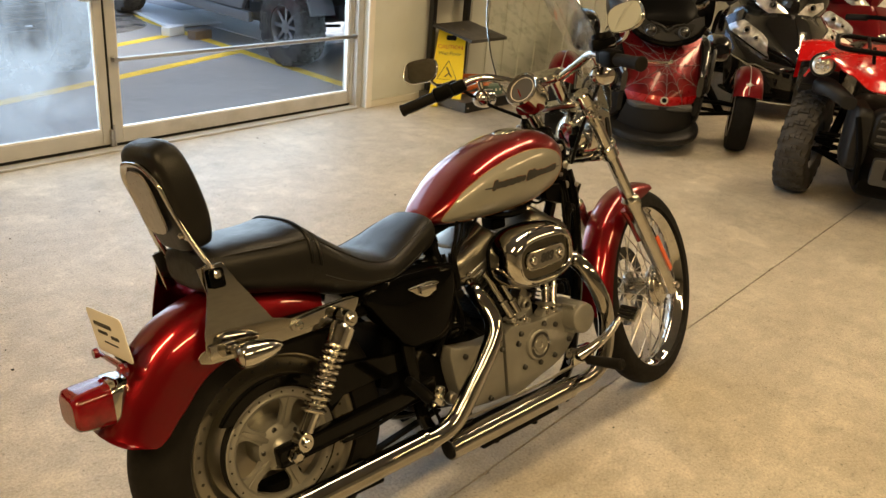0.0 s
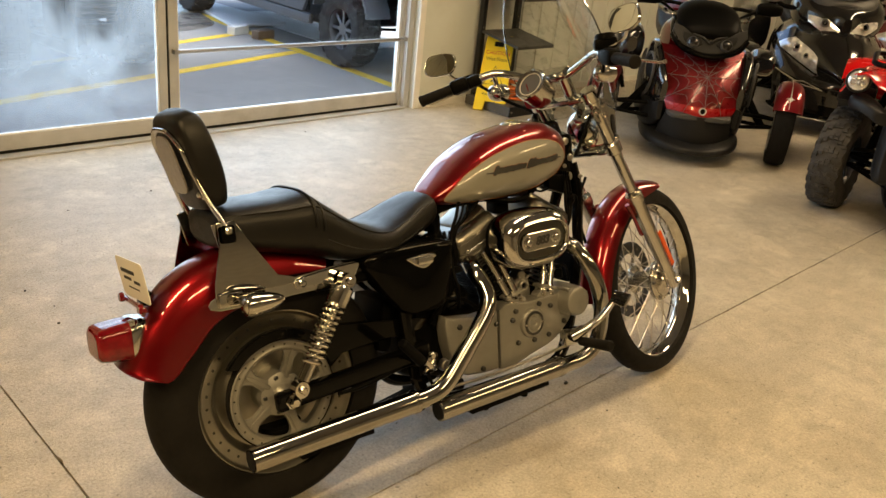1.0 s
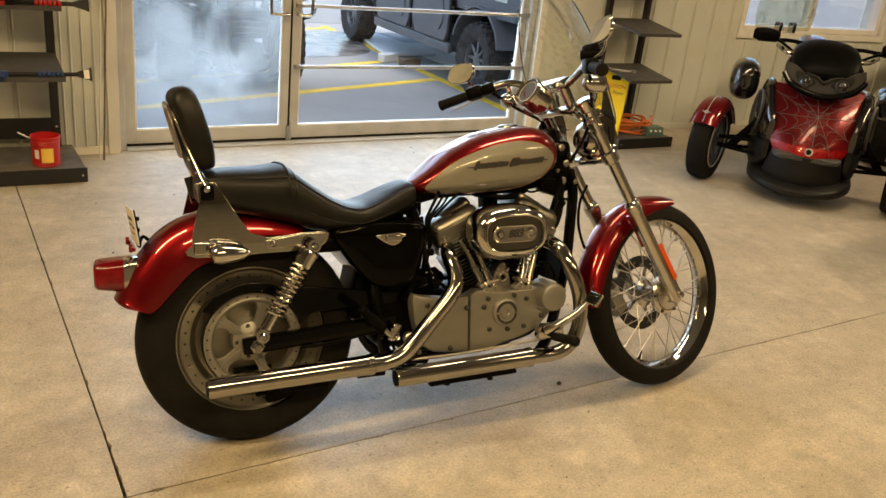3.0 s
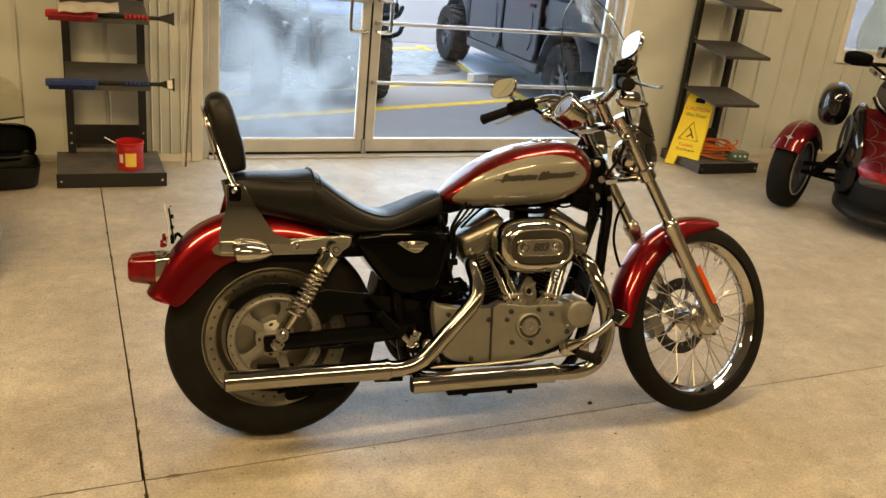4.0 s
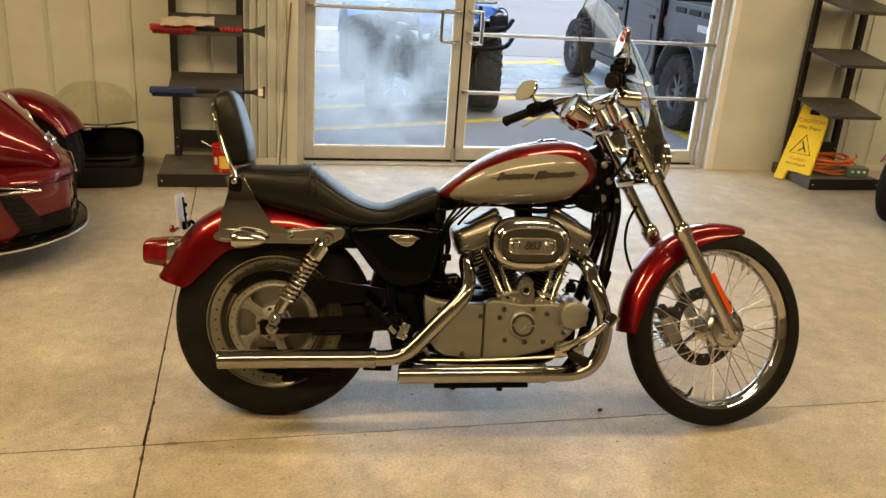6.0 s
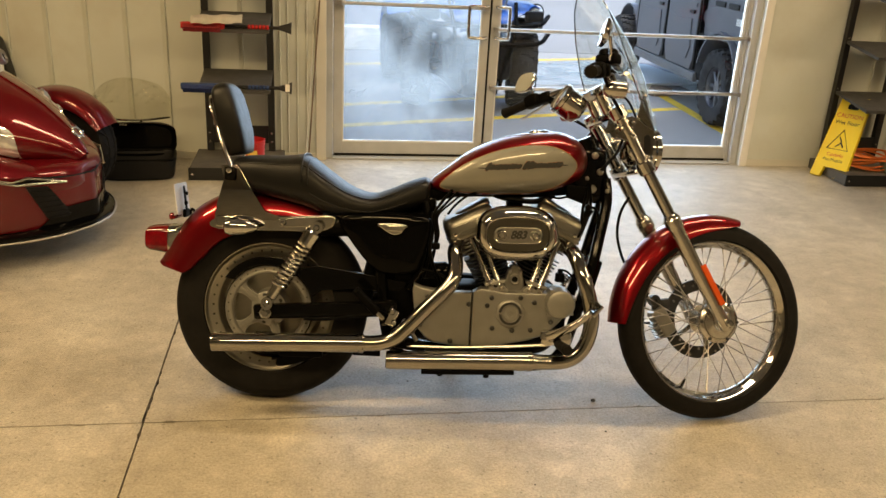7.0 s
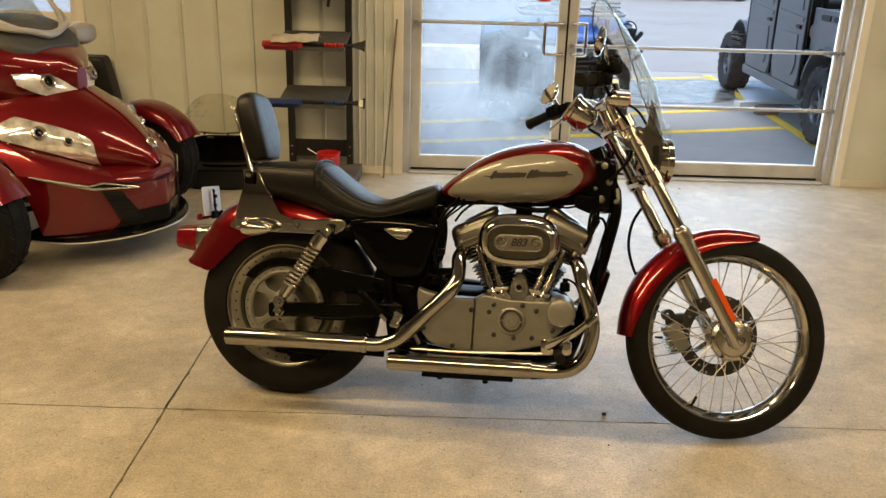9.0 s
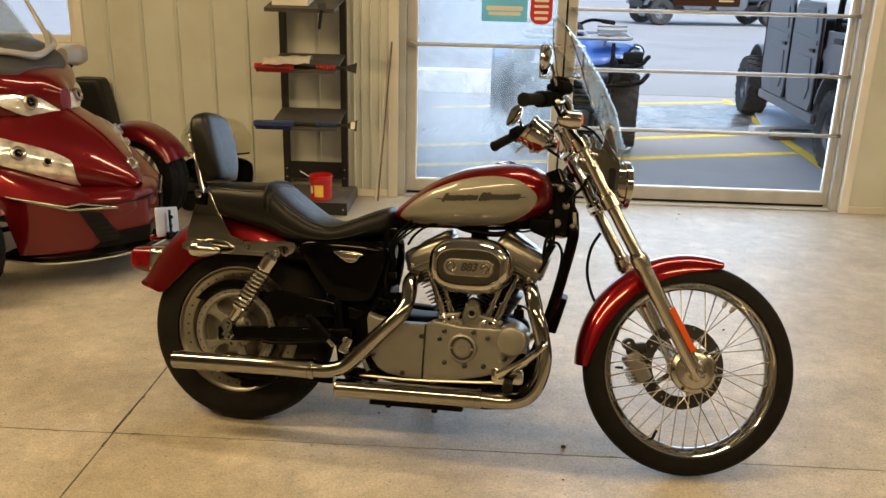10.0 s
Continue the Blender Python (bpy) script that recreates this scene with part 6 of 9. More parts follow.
front("speedometer_bracket", moved(body([(-0.026, -0.048, -0.012, 0.040, 3), (-0.005, -0.054, -0.012, 0.042, 3), (0.018, -0.050, -0.014, 0.036, 3), (0.030, -0.04, -0.02, 0.02, 3)], 20, 3), Matrix.Translation((0.958, 0, 1.037)) @ Matrix.Rotation(radians(-20), 4, "Y")), RED_PAINT, spd, "red painted speedometer bracket")

# headlamp
HL = Matrix.Translation((1.215, 0, 0.900)) @ Matrix.Rotation(radians(90), 4, "Y")
hl = front("headlamp", lathe([(0, -0.055), (0.040, -0.050), (0.062, -0.030), (0.071, 0.0), (0.073, 0.030), (0.078, 0.034), (0.078, 0.050), (0.072, 0.054), (0.068, 0.052)], 48, HL), CHROME, None, "round chrome headlamp")
front("lens", lathe([(0, 0.066), (0.04, 0.062), (0.069, 0.050), (0.069, 0.046), (0, 0.046)], 40, HL), LAMP_GLASS, hl)
front("headlamp_bracket", join(box(0.09, 0.03, 0.022, Matrix.Translation((1.16, 0, 0.985)) @ Matrix.Rotation(radians(20), 4, "Y"), 0.006), rod((1.20, 0, 0.985), (1.21, 0, 0.965), 0.012, 0.012, 12)), CHROME)

# windshield with chrome side brackets
def shield_point(u, v):
    """u -1..1 across, v 0..1 up."""
    line = [(1.266, 0.945), (1.246, 1.01), (1.212, 1.13), (1.158, 1.232), (1.086, 1.335), (0.998, 1.428)]
    k = v * (len(line) - 1)
    i = min(int(k), len(line) - 2)
    x, z = (line[i][j] + (line[i + 1][j] - line[i][j]) * (k - i) for j in (0, 1))
    half = 0.190 * math.sqrt(max(0.02, 1 - (max(0, v - 0.28) / 0.725) ** 2)) * (0.60 + 0.40 * min(1, v / 0.35) ** 0.7)
    low = 0.085 * (1 - min(1, abs(u) / 0.55) ** 2) * max(0, 1 - v / 0.22)
    return V((x - 0.125 * (half * u / 0.19) ** 2, half * u, z + low))


rows = [[shield_point(-1 + 2 * i / 20, j / 22) for i in range(21)] for j in range(23)]
bm = loft(rows, closed=False)
bmesh.ops.solidify(bm, geom=bm.faces[:], thickness=0.004)
shield = front("windshield", bm, SHIELD, None, "clear curved plastic windshield")
shield.visible_shadow = False
edge_all = [shield_point(-1, j / 22) for j in range(23)] + [shield_point(-1 + 2 * i / 20, 1) for i in range(1, 21)] + [shield_point(1, 1 - j / 22) for j in range(1, 23)]
front("shield_edge", tube(edge_all, 0.0024, 6, 1), SHIELD_EDGE, shield)
for s in (-1, 1):
    brk = front("shield_bracket", plate(rounded([(1.160, 1.075), (1.168, 1.075), (1.188, 1.02), (1.207, 0.955), (1.207, 0.90), (1.202, 0.838), (1.188, 0.842), (1.172, 0.875), (1.155, 0.905), (1.122, 0.912), (1.090, 0.922), (1.074, 0.950), (1.090, 0.974), (1.125, 0.994), (1.145, 0.990), (1.156, 1.03)], 4), 0.005, Matrix.Translation((0, s * 0.118, 0)) @ SIDE, 0.001), CHROME, shield, "chrome windshield bracket")
    for bz, bx in ((0.950, 1.090), (0.972, 1.128), (0.935, 1.128), (1.060, 1.166)):
        front("bracket_bolt", lathe([(0, 0.018), (0.008, 0.016), (0.010, 0.008), (0.010, -0.012), (0, -0.012)], 12, Matrix.Translation((bx, s * 0.122, bz)) @ (YAX if s < 0 else YAX.inverted())), CHROME, shield)
    front("bracket_slot", plate(stadium(0.010, 0.032, 4), 0.0015, Matrix.Translation((1.186, s * 0.118 - 0.0062 if s < 0 else s * 0.118 + 0.0015, 0.905)) @ SIDE), SEAL, brk)
    front("clamp_knob", rod((1.192, s * 0.10, 0.860), (1.192, s * 0.135, 0.860), 0.013, 0.012, 16, 0.005), CHROME, shield)

# the sprung rear half rides a little higher on its shocks
for ob in bike.children_recursive:
    top = ob
    while top.parent is not bike:
        top = top.parent
    if ob.type != "MESH" or "wheel" in top.name or ob.name.startswith("axle_nut"):
        continue
    if ob.matrix_basis != Matrix():
        p = ob.matrix_basis.translation
        ob.location.z += 0.011 * max(0.0, min(1.0, (1.0 - p.x) / 0.8)) * max(0.0, min(1.0, (p.z - 0.26) / 0.1))
        continue
    for v in ob.data.vertices:
        v.co.z += 0.011 * max(0.0, min(1.0, (1.0 - v.co.x) / 0.8)) * max(0.0, min(1.0, (v.co.z - 0.26) / 0.1))

# ---- things along the wall ----
SHELF_STEEL = material("dark_grey_shelf", (0.055, 0.053, 0.050), 0.55, vary=0.12, bump=0.15, bump_scale=300)
DECK_STEEL = material("dusty_grey_deck", (0.075, 0.070, 0.062), 0.6, vary=0.25, scale=5, stain=(0.17, 0.15, 0.12), stain_scale=4, bump=0.15, bump_scale=300)
POST_BLACK = material("black_post", (0.009, 0.009, 0.009), 0.45, vary=0.1)
BRISTLE_BLUE = material("blue_bristles", (0.008, 0.022, 0.11), 0.7, vary=0.3, scale=60, bump=0.6, bump_scale=250)
BRISTLE_RED = material("red_bristles", (0.24, 0.010, 0.012), 0.65, vary=0.25, scale=60, bump=0.6, bump_scale=250)
RED_PLASTIC = material("red_plastic", (0.42, 0.012, 0.012), 0.35, vary=0.06)
BLUE_PLASTIC = material("blue_plastic", (0.010, 0.035, 0.14), 0.35, vary=0.06)
CLOTH = material("white_cloth", (0.72, 0.68, 0.60), 0.9, vary=0.1, scale=30, bump=0.4, bump_scale=120)
LABEL_YELLOW = material("yellow_label", (0.75, 0.52, 0.08), 0.5, vary=0.1)
SIGN_YELLOW = material("yellow_sign_plastic", (0.82, 0.62, 0.01), 0.38, vary=0.05)
CORD = material("orange_cord", (0.55, 0.13, 0.02), 0.55, vary=0.12)
GREEN_GREY = material("green_grey_plastic", (0.10, 0.16, 0.13), 0.5, vary=0.1)
WOOD = material("weathered_wood", (0.16, 0.11, 0.07), 0.7, vary=0.25, scale=14)
CLEAR_PLASTIC = clear_pane("clear_plastic", (0.86, 0.85, 0.78), gloss=0.25)


def rack(x, label, levels):
    r = thing("display_rack", label, "shelf rack", pose(x, 0, 0), "display racks beside the door")
    part("base", join(box_between((-0.29, 3.855, 0.004), (0.29, 4.34, 0.080), 0.004)), DECK_STEEL, r, "dusty dark grey platform base")
    part("base_edge", box_between((-0.295, 3.846, 0.002), (0.295, 3.854, 0.084), 0.002), POST_BLACK, r)
    for bx in (-0.27, 0.27):
        part("base_bolt", lathe([(0, 0.006), (0.007, 0.005), (0.009, 0)], 12, Matrix.Translation((bx, 3.846, 0.042)) @ YAX), POLISHED, r)
    for s in (-1, 1):
        post = part("post", box_between((s * 0.205 - 0.022, 4.30, 0.080), (s * 0.205 + 0.022, 4.345, 2.0), 0.003), POST_BLACK, r)
        for bz in (0.145, 0.205, 0.62, 0.985, 1.35):
            part("bolt", lathe([(0, 0.006), (0.007, 0.005), (0.009, 0)], 12, Matrix.Translation((s * 0.205, 4.299, bz)) @ YAX), POLISHED, post)
    part("back_plate", box_between((-0.183, 4.305, 0.135), (0.183, 4.318, 0.255), 0.002), POST_BLACK, r)
    for z in levels:
        sh = Matrix.Translation((0, 4.298, z)) @ Matrix.Rotation(radians(9), 4, "X")
        part("shelf", join(box(0.44, 0.40, 0.006, sh @ Matrix.Translation((0, -0.2, 0))), box(0.44, 0.006, 0.022, sh @ Matrix.Translation((0, -0.398, -0.010))), box(0.006, 0.40, 0.018, sh @ Matrix.Translation((-0.217, -0.2, -0.009))), box(0.006, 0.40, 0.018, sh @ Matrix.Translation((0.217, -0.2, -0.009)))), SHELF_STEEL, r, "sloping dark grey shelf")
    return r


rack(0.655, "black steel display rack holding snow brushes on sloping shelves", (0.632, 1.000, 1.372))
rack(5.190, "black steel display rack with bare sloping shelves", (0.600, 0.965, 1.33))


def snow_brush(x0, x1, y, z, bristle, plastic, label):
    L = x1 - x0
    b = thing("snow_brush", label, "snow brush", pose(x0, y, z), "snow brushes on the rack")
    part("shaft", tube([(0.0, 0, 0.020), (L * 0.45, 0, 0.020), (L * 0.9, 0, 0.018)], 0.011, 10), BLACK_PLASTIC, b)
    part("brush_head", body([(0.0, 0.0, 0.034, 0.020, 4), (0.01, -0.004, 0.038, 0.026, 4), (L * 0.36, -0.004, 0.038, 0.026, 4), (L * 0.375, 0.0, 0.034, 0.02, 4)], 16, 2), plastic, b)
    tufts = [box(0.0155, 0.036, 0.040, Matrix.Translation((0.012 + 0.0145 * k, -0.020 - 0.001 * math.sin(k * 2.1), 0.008 + 0.001 * math.sin(k * 1.3))) @ Matrix.Rotation(radians(38 + 2 * math.sin(k * 1.7)), 4, "X"), 0.002, 1) for k in range(int(L * 0.36 / 0.0145))]
    part("bristles", join(*tufts), bristle, b, kind="stuff")
    for k in range(6):
        part("grip_ring", rod((L * 0.60 + 0.022 * k, 0, 0.019), (L * 0.60 + 0.022 * k + 0.017, 0, 0.019), 0.016, 0.016, 14, 0.004), plastic, b)
    part("scraper", plate([(0, -0.012), (0.06, -0.030), (0.075, -0.040), (0.078, 0.040), (0.06, 0.030), (0, 0.012)], 0.006, Matrix.Translation((L * 0.89, 0, 0.018)) @ Matrix.Rotation(radians(65), 4, "X"), 0.001), BLACK_PLASTIC, b)
    if plastic is BLUE_PLASTIC:
        part("scraper_label", plate(stadium(0.014, 0.024, 3, 0.004), 0.001, Matrix.Translation((L * 0.89 + 0.050, 0, 0.018)) @ Matrix.Rotation(radians(65), 4, "X") @ Matrix.Translation((0, 0, 0.0065))), WHITE_PLASTIC, b)


snow_brush(0.345, 1.005, 3.925, 0.567, BRISTLE_BLUE, BLUE_PLASTIC, "blue snow brush with black scraper lying on the rack shelf")
snow_brush(0.365, 1.005, 3.925, 0.934, BRISTLE_RED, RED_PLASTIC, "red snow brush with black scraper lying on the rack shelf")
rag = [[V((0.42 + 0.30 * i / 14, 3.915 + 0.12 * (j / 8 - 0.4), 0.982 + 0.004 * math.sin(i * 1.1 + j) + 0.030 * math.exp(-((j - 4) / 3.0) ** 2) + 0.012 * i / 14 - 0.02 * (j < 1))) for i in range(15)] for j in range(9)]
bm = loft(rag, closed=False)
bmesh.ops.solidify(bm, geom=bm.faces[:], thickness=0.006)
part("white_rag", bm, CLOTH, None, "crumpled white cloth draped over the red snow brush", 60, "cloth")
part("white_carton", box_between((0.47, 3.965, 1.325), (0.70, 4.20, 1.43), 0.003), WHITE_PLASTIC, None, "white carton on the rack's top shelf", 30, "box")
tool = thing("ice_scraper", "dark ice scraper hanging over the top shelf's edge", "ice scraper", pose(0.80, 3.885, 1.19))
part("handle", rod((0, 0, 0.12), (-0.015, -0.005, 0.0), 0.011, 0.010, 10, 0.003), BLACK_PLASTIC, tool)
part("blade", box(0.05, 0.008, 0.05, Matrix.Translation((0.003, 0.004, 0.135)), 0.002), GREY_PLASTIC, tool)

bucket = thing("red_tub", "red plastic tub with yellow label and a stirring stick", "tub", pose(0.758, 3.955, 0.081))
part("tub_body", lathe([(0, 0.0), (0.066, 0.0), (0.070, 0.004), (0.074, 0.150), (0.078, 0.153), (0.078, 0.166), (0.073, 0.168), (0.071, 0.150), (0.066, 0.010), (0, 0.008)], 40), RED_PLASTIC, bucket)
part("label_patch", loft([[V(((0.0712 + 0.004 * (z / 0.17) + 0.0012) * math.cos(a), (0.0712 + 0.004 * (z / 0.17) + 0.0012) * math.sin(a), z)) for a in [radians(-115 + 6 * k) for k in range(9)]] for z in (0.03, 0.11)], closed=False), LABEL_YELLOW, bucket)
part("label_patch", loft([[V(((0.0712 + 0.004 * (z / 0.17) + 0.0012) * math.cos(a), (0.0712 + 0.004 * (z / 0.17) + 0.0012) * math.sin(a), z)) for a in [radians(-145 + 5 * k) for k in range(5)]] for z in (0.05, 0.10)], closed=False), WHITE_PLASTIC, bucket)
for z, rr in ((0.010, 0.0712), (0.022, 0.0716), (0.128, 0.0742), (0.140, 0.0746)):
    part("tub_rib", tube([(rr * math.cos(a), rr * math.sin(a), z) for a in [2 * math.pi * k / 32 for k in range(32)]], 0.0022, 6, 1, True), RED_PLASTIC, bucket)
part("contents", lathe([(0, 0.11), (0.072, 0.11), (0.072, 0.105), (0, 0.105)], 30), SEAL, bucket)
part("stick", rod((0.01, 0, 0.10), (-0.135, -0.02, 0.192), 0.004, 0.004, 8), WHITE_PLASTIC, bucket)

case = thing("black_case", "open black moulded plastic case on the floor", "case", pose(0.055, 3.935, 0.0) @ pose(0, 0, 0, 0, 0, 6))
part("lower_shell", body([(0.0, -0.20, 0.18, 0.10, 4), (0.012, -0.225, 0.205, 0.120, 4), (0.07, -0.24, 0.215, 0.135, 4), (0.128, -0.25, 0.225, 0.148, 4), (0.134, -0.246, 0.221, 0.145, 4), (0.130, -0.235, 0.21, 0.134, 4), (0.030, -0.215, 0.19, 0.112, 4)], 32, 3, axis="z"), BLACK_PLASTIC, case)
part("lid", moved(body([(0.0, -0.20, 0.18, 0.070, 3), (0.014, -0.23, 0.205, 0.094, 3.2), (0.05, -0.245, 0.22, 0.104, 3.6), (0.085, -0.25, 0.225, 0.110, 3.6), (0.091, -0.246, 0.221, 0.106, 3.6), (0.086, -0.236, 0.211, 0.096, 3.6), (0.025, -0.215, 0.19, 0.080, 3.2)], 32, 3, axis="z"), Matrix.Translation((0, 0.225, 0.196)) @ Matrix.Rotation(radians(82), 4, "X")), BLACK_GLOSS, case)
part("rim", moved(tube([(x, y, 0) for x, y in stadium(0.225, 0.135, 6, 0.05)], 0.009, 8, 1, True), Matrix.Translation((-0.012, 0.0, 0.137))), BLACK_SATIN, case)
part("latch", box(0.045, 0.012, 0.016, Matrix.Translation((-0.10, 0.150, 0.300)), 0.004), POLISHED, case)
spare = thing("spare_windshield", "clear curved windshield leaning on the wall", "windshield", pose(-0.04, 4.195, 0.300))
bm = loft([[V((0.25 * u * (1 - 0.55 * max(0, v - 0.45) ** 2 * 2), 0.10 * u * u - 0.06 * (1 - v) + 0.02, 0.005 + 0.27 * v * (1 - 0.20 * u * u))) for u in [-1 + 2 * i / 16 for i in range(17)]] for v in [j / 12 for j in range(13)]], closed=False)
bmesh.ops.solidify(bm, geom=bm.faces[:], thickness=0.004)
sw = part("screen", bm, CLEAR_PLASTIC, spare)
sw.visible_shadow = False
part("mount_strip", join(tube([(-0.24, 0.055, 0.014), (-0.12, -0.020, 0.012), (0.0, -0.046, 0.012), (0.12, -0.020, 0.012), (0.24, 0.055, 0.014)], 0.007, 8), *[rod((x, -0.042, 0.012), (x, -0.058, 0.012), 0.012, 0.010, 10, 0.002) for x in (-0.08, 0.08)]), CHROME, spare, "chrome strip along the lower edge")

pole = thing("wooden_stick", "thin weathered stick leaning beside the door", "stick", pose(0, 0, 0))
part("shaft", rod((1.105, 4.235, 0.004), (1.185, 4.372, 1.09), 0.006, 0.0055, 10, 0.002), WOOD, pole)
pole2 = thing("wooden_stick", "thin cream-painted stick leaning beside the door", "stick", pose(0, 0, 0))
part("shaft", rod((1.085, 4.255, 0.004), (1.148, 4.372, 0.98), 0.005, 0.0045, 10, 0.002), TRIM, pole2)

# wet floor sign leaning on the bare rack
A, B = V((4.815, 4.165, 0.004)), V((4.935, 3.935, 0.004))
top_shift = V((0.195, 0.175, 0.575))
U, W = (B - A).normalized(), top_shift.normalized()
Nn = U.cross(W).normalized()
if Nn.y > 0:
    Nn = -Nn
SM = Matrix(((U.x, W.x, Nn.x, A.x), (U.y, W.y, Nn.y, A.y), (U.z, W.z, Nn.z, A.z), (0, 0, 0, 1)))
if SM.to_3x3().determinant() < 0:
    SM = SM @ Matrix.Diagonal((1, 1, -1, 1))
sign = thing("wet_floor_sign", "yellow folding caution sign leaning on the rack", "floor sign", SM)
WS = (B - A).length
HS = 0.62
outl = [(0.0, 0.0), (0.075, 0.0), (0.085, 0.075), (WS - 0.085, 0.075), (WS - 0.075, 0.0), (WS, 0.0), (WS - 0.022, HS - 0.02), (WS - 0.04, HS), (0.04, HS), (0.022, HS - 0.02)]
for k, (nm, z) in enumerate((("front_board", 0.0), ("back_board", -0.020))):
    part(nm, plate(outl, 0.014, Matrix.Translation((0, 0, z)), 0.002), SIGN_YELLOW, sign)
part("hand_slot", plate(stadium(0.040, 0.020, 4, 0.012), 0.001, Matrix.Translation((WS / 2, HS - 0.075, 0.0142))), SEAL, sign)
for tx, tz, size, mt in (("CAUTION", HS - 0.148, 0.044, INK_RED), ("Wet Floor", HS - 0.200, 0.042, INK), ("Cuidado", 0.172, 0.036, INK_RED), ("Piso Mojado", 0.132, 0.030, INK)):
    words("sign_word", tx, size, mt, sign, Matrix.Translation((WS / 2, tz, 0.0148)), 0.0004)
tri = [(WS / 2 - 0.078, 0.215), (WS / 2 + 0.078, 0.215), (WS / 2, 0.365)]
part("warning_triangle", tube([(x, y, 0.0150) for x, y in tri], 0.0045, 6, 1, True), INK, sign)
part("warning_figure", join(tube([(WS / 2 - 0.02, 0.235, 0.015), (WS / 2 + 0.01, 0.27, 0.015), (WS / 2 - 0.012, 0.31, 0.015)], 0.005, 6), tube([(WS / 2 + 0.035, 0.235, 0.015), (WS / 2 + 0.01, 0.27, 0.015)], 0.005, 6)), INK, sign)

cord = thing("extension_cord", "loosely coiled orange extension cord on the rack base", "extension cord", pose(5.19, 4.10, 0.082))
pts = []
random.seed(4)
for k in range(150):
    a = k * 0.42
    r = 0.14 + 0.035 * math.sin(k * 0.31) + random.uniform(-0.006, 0.006)
    pts.append((r * 1.25 * math.cos(a), r * 0.95 * math.sin(a), 0.012 + 0.11 * k / 150 + 0.015 * math.sin(k * 0.9)))
part("cable", tube(pts, 0.0065, 7, 2), CORD, cord)
part("loose_loop", tube([(0.16, -0.05, 0.10), (0.22, -0.10, 0.05), (0.26, -0.02, 0.03), (0.20, 0.05, 0.08)], 0.0065, 7, 5), CORD, cord)
charger = thing("battery_charger", "small green-grey charger box on the rack base", "charger", pose(5.33, 3.945, 0.082) @ pose(0, 0, 0, 0, 0, -8))
part("housing", box(0.17, 0.10, 0.075, Matrix.Translation((0, 0, 0.0385)), 0.010), GREEN_GREY, charger)
for k in range(3):
    part("knob", lathe([(0, 0.010), (0.008, 0.009), (0.010, 0)], 12, Matrix.Translation((-0.045 + 0.045 * k, -0.05, 0.045)) @ YAX), WHITE_PLASTIC, charger)

# stickers on the door panes
TEAL = material("teal_sticker", (0.16, 0.60, 1.0), 0.4, vary=0.1)
RED_STICK = material("red_sticker", (0.50, 0.03, 0.03), 0.4, vary=0.1)
BROWN_STICK = material("dark_brown_sticker", (0.05, 0.022, 0.02), 0.4, vary=0.1)


def sticker(x0, x1, z0, z1, mt, label, round_=0.01, bars=(), bar_mt=None):
    s = thing("door_sticker", label, "sticker", pose((x0 + x1) / 2, DOOR_Y - 0.0035, (z0 + z1) / 2) @ pose(0, 0, 0, 90))
    part("film", plate(stadium((x1 - x0) / 2, (z1 - z0) / 2, 6, round_), 0.0008), mt, s)
    for bx, bz, w, h in bars:
        part("print_bar", plate(stadium(w / 2, h / 2, 3, h * 0.4), 0.0006, Matrix.Translation((bx, bz, 0.001))), bar_mt or WHITE_PLASTIC, s)


sticker(1.785, 2.095, 1.235, 1.38, TEAL, "teal rectangular sticker on the misted pane", 0.008, ((0, -0.02, 0.22, 0.022), (0.0, 0.015, 0.25, 0.03)))
sticker(2.115, 2.265, 1.222, 1.44, RED_STICK, "red rounded sticker on the misted pane", 0.06, ((0, 0.05, 0.10, 0.024), (0, 0.01, 0.10, 0.018), (0, -0.03, 0.10, 0.018), (0, -0.07, 0.09, 0.02)))
sticker(3.07, 3.51, 1.37, 1.62, BROWN_STICK, "dark brown sticker on the clear pane", 0.006, ((0.13, -0.09, 0.10, 0.012),))

# the specks of grit on the slab near the joint
GRIT = material("dark_grit", (0.03, 0.028, 0.025), 0.9)
random.seed(11)
bits = []
for k in range(42):
    gx, gy = random.uniform(0.7, 3.2), random.uniform(0.4, 4.2)
    r = random.uniform(0.002, 0.006)
    bits.append(box(r * 2, r * 1.4, r, Matrix.Translation((gx, gy, r / 2)) @ Matrix.Rotation(random.uniform(0, 3), 4, "Z"), r * 0.3, 1))
bits.append(box(0.016, 0.012, 0.010, Matrix.Translation((2.147, 1.095, 0.005)), 0.003, 1))
part("floor_grit", join(*bits), GRIT, None, "scattered dark crumbs of grit on the floor", 30, "grit", "stuff")

# upright case against the wall
upright = thing("travel_case", "black upright hard case standing against the cream wall", "case", pose(-0.905, 4.288, 0.0))
part("shell", body([(0.0, -0.165, 0.165, 0.080, 6), (0.02, -0.180, 0.180, 0.090, 6), (0.30, -0.175, 0.175, 0.092, 6), (0.54, -0.155, 0.155, 0.090, 6), (0.70, -0.122, 0.122, 0.086, 6), (0.775, -0.106, 0.106, 0.080, 5), (0.797, -0.092, 0.092, 0.066, 4)], 32, 4, axis="z"), BLACK_PLASTIC, upright)
part("seam", box(0.22, 0.004, 0.006, Matrix.Translation((0.0, -0.0925, 0.40)), 0.001), SEAL, upright)

# loose windshield standing on the window sill
loose = thing("loose_windshield", "pale yellowish clear windshield standing on the window sill", "windshield", pose(7.27, 4.405, SILL - 0.13))
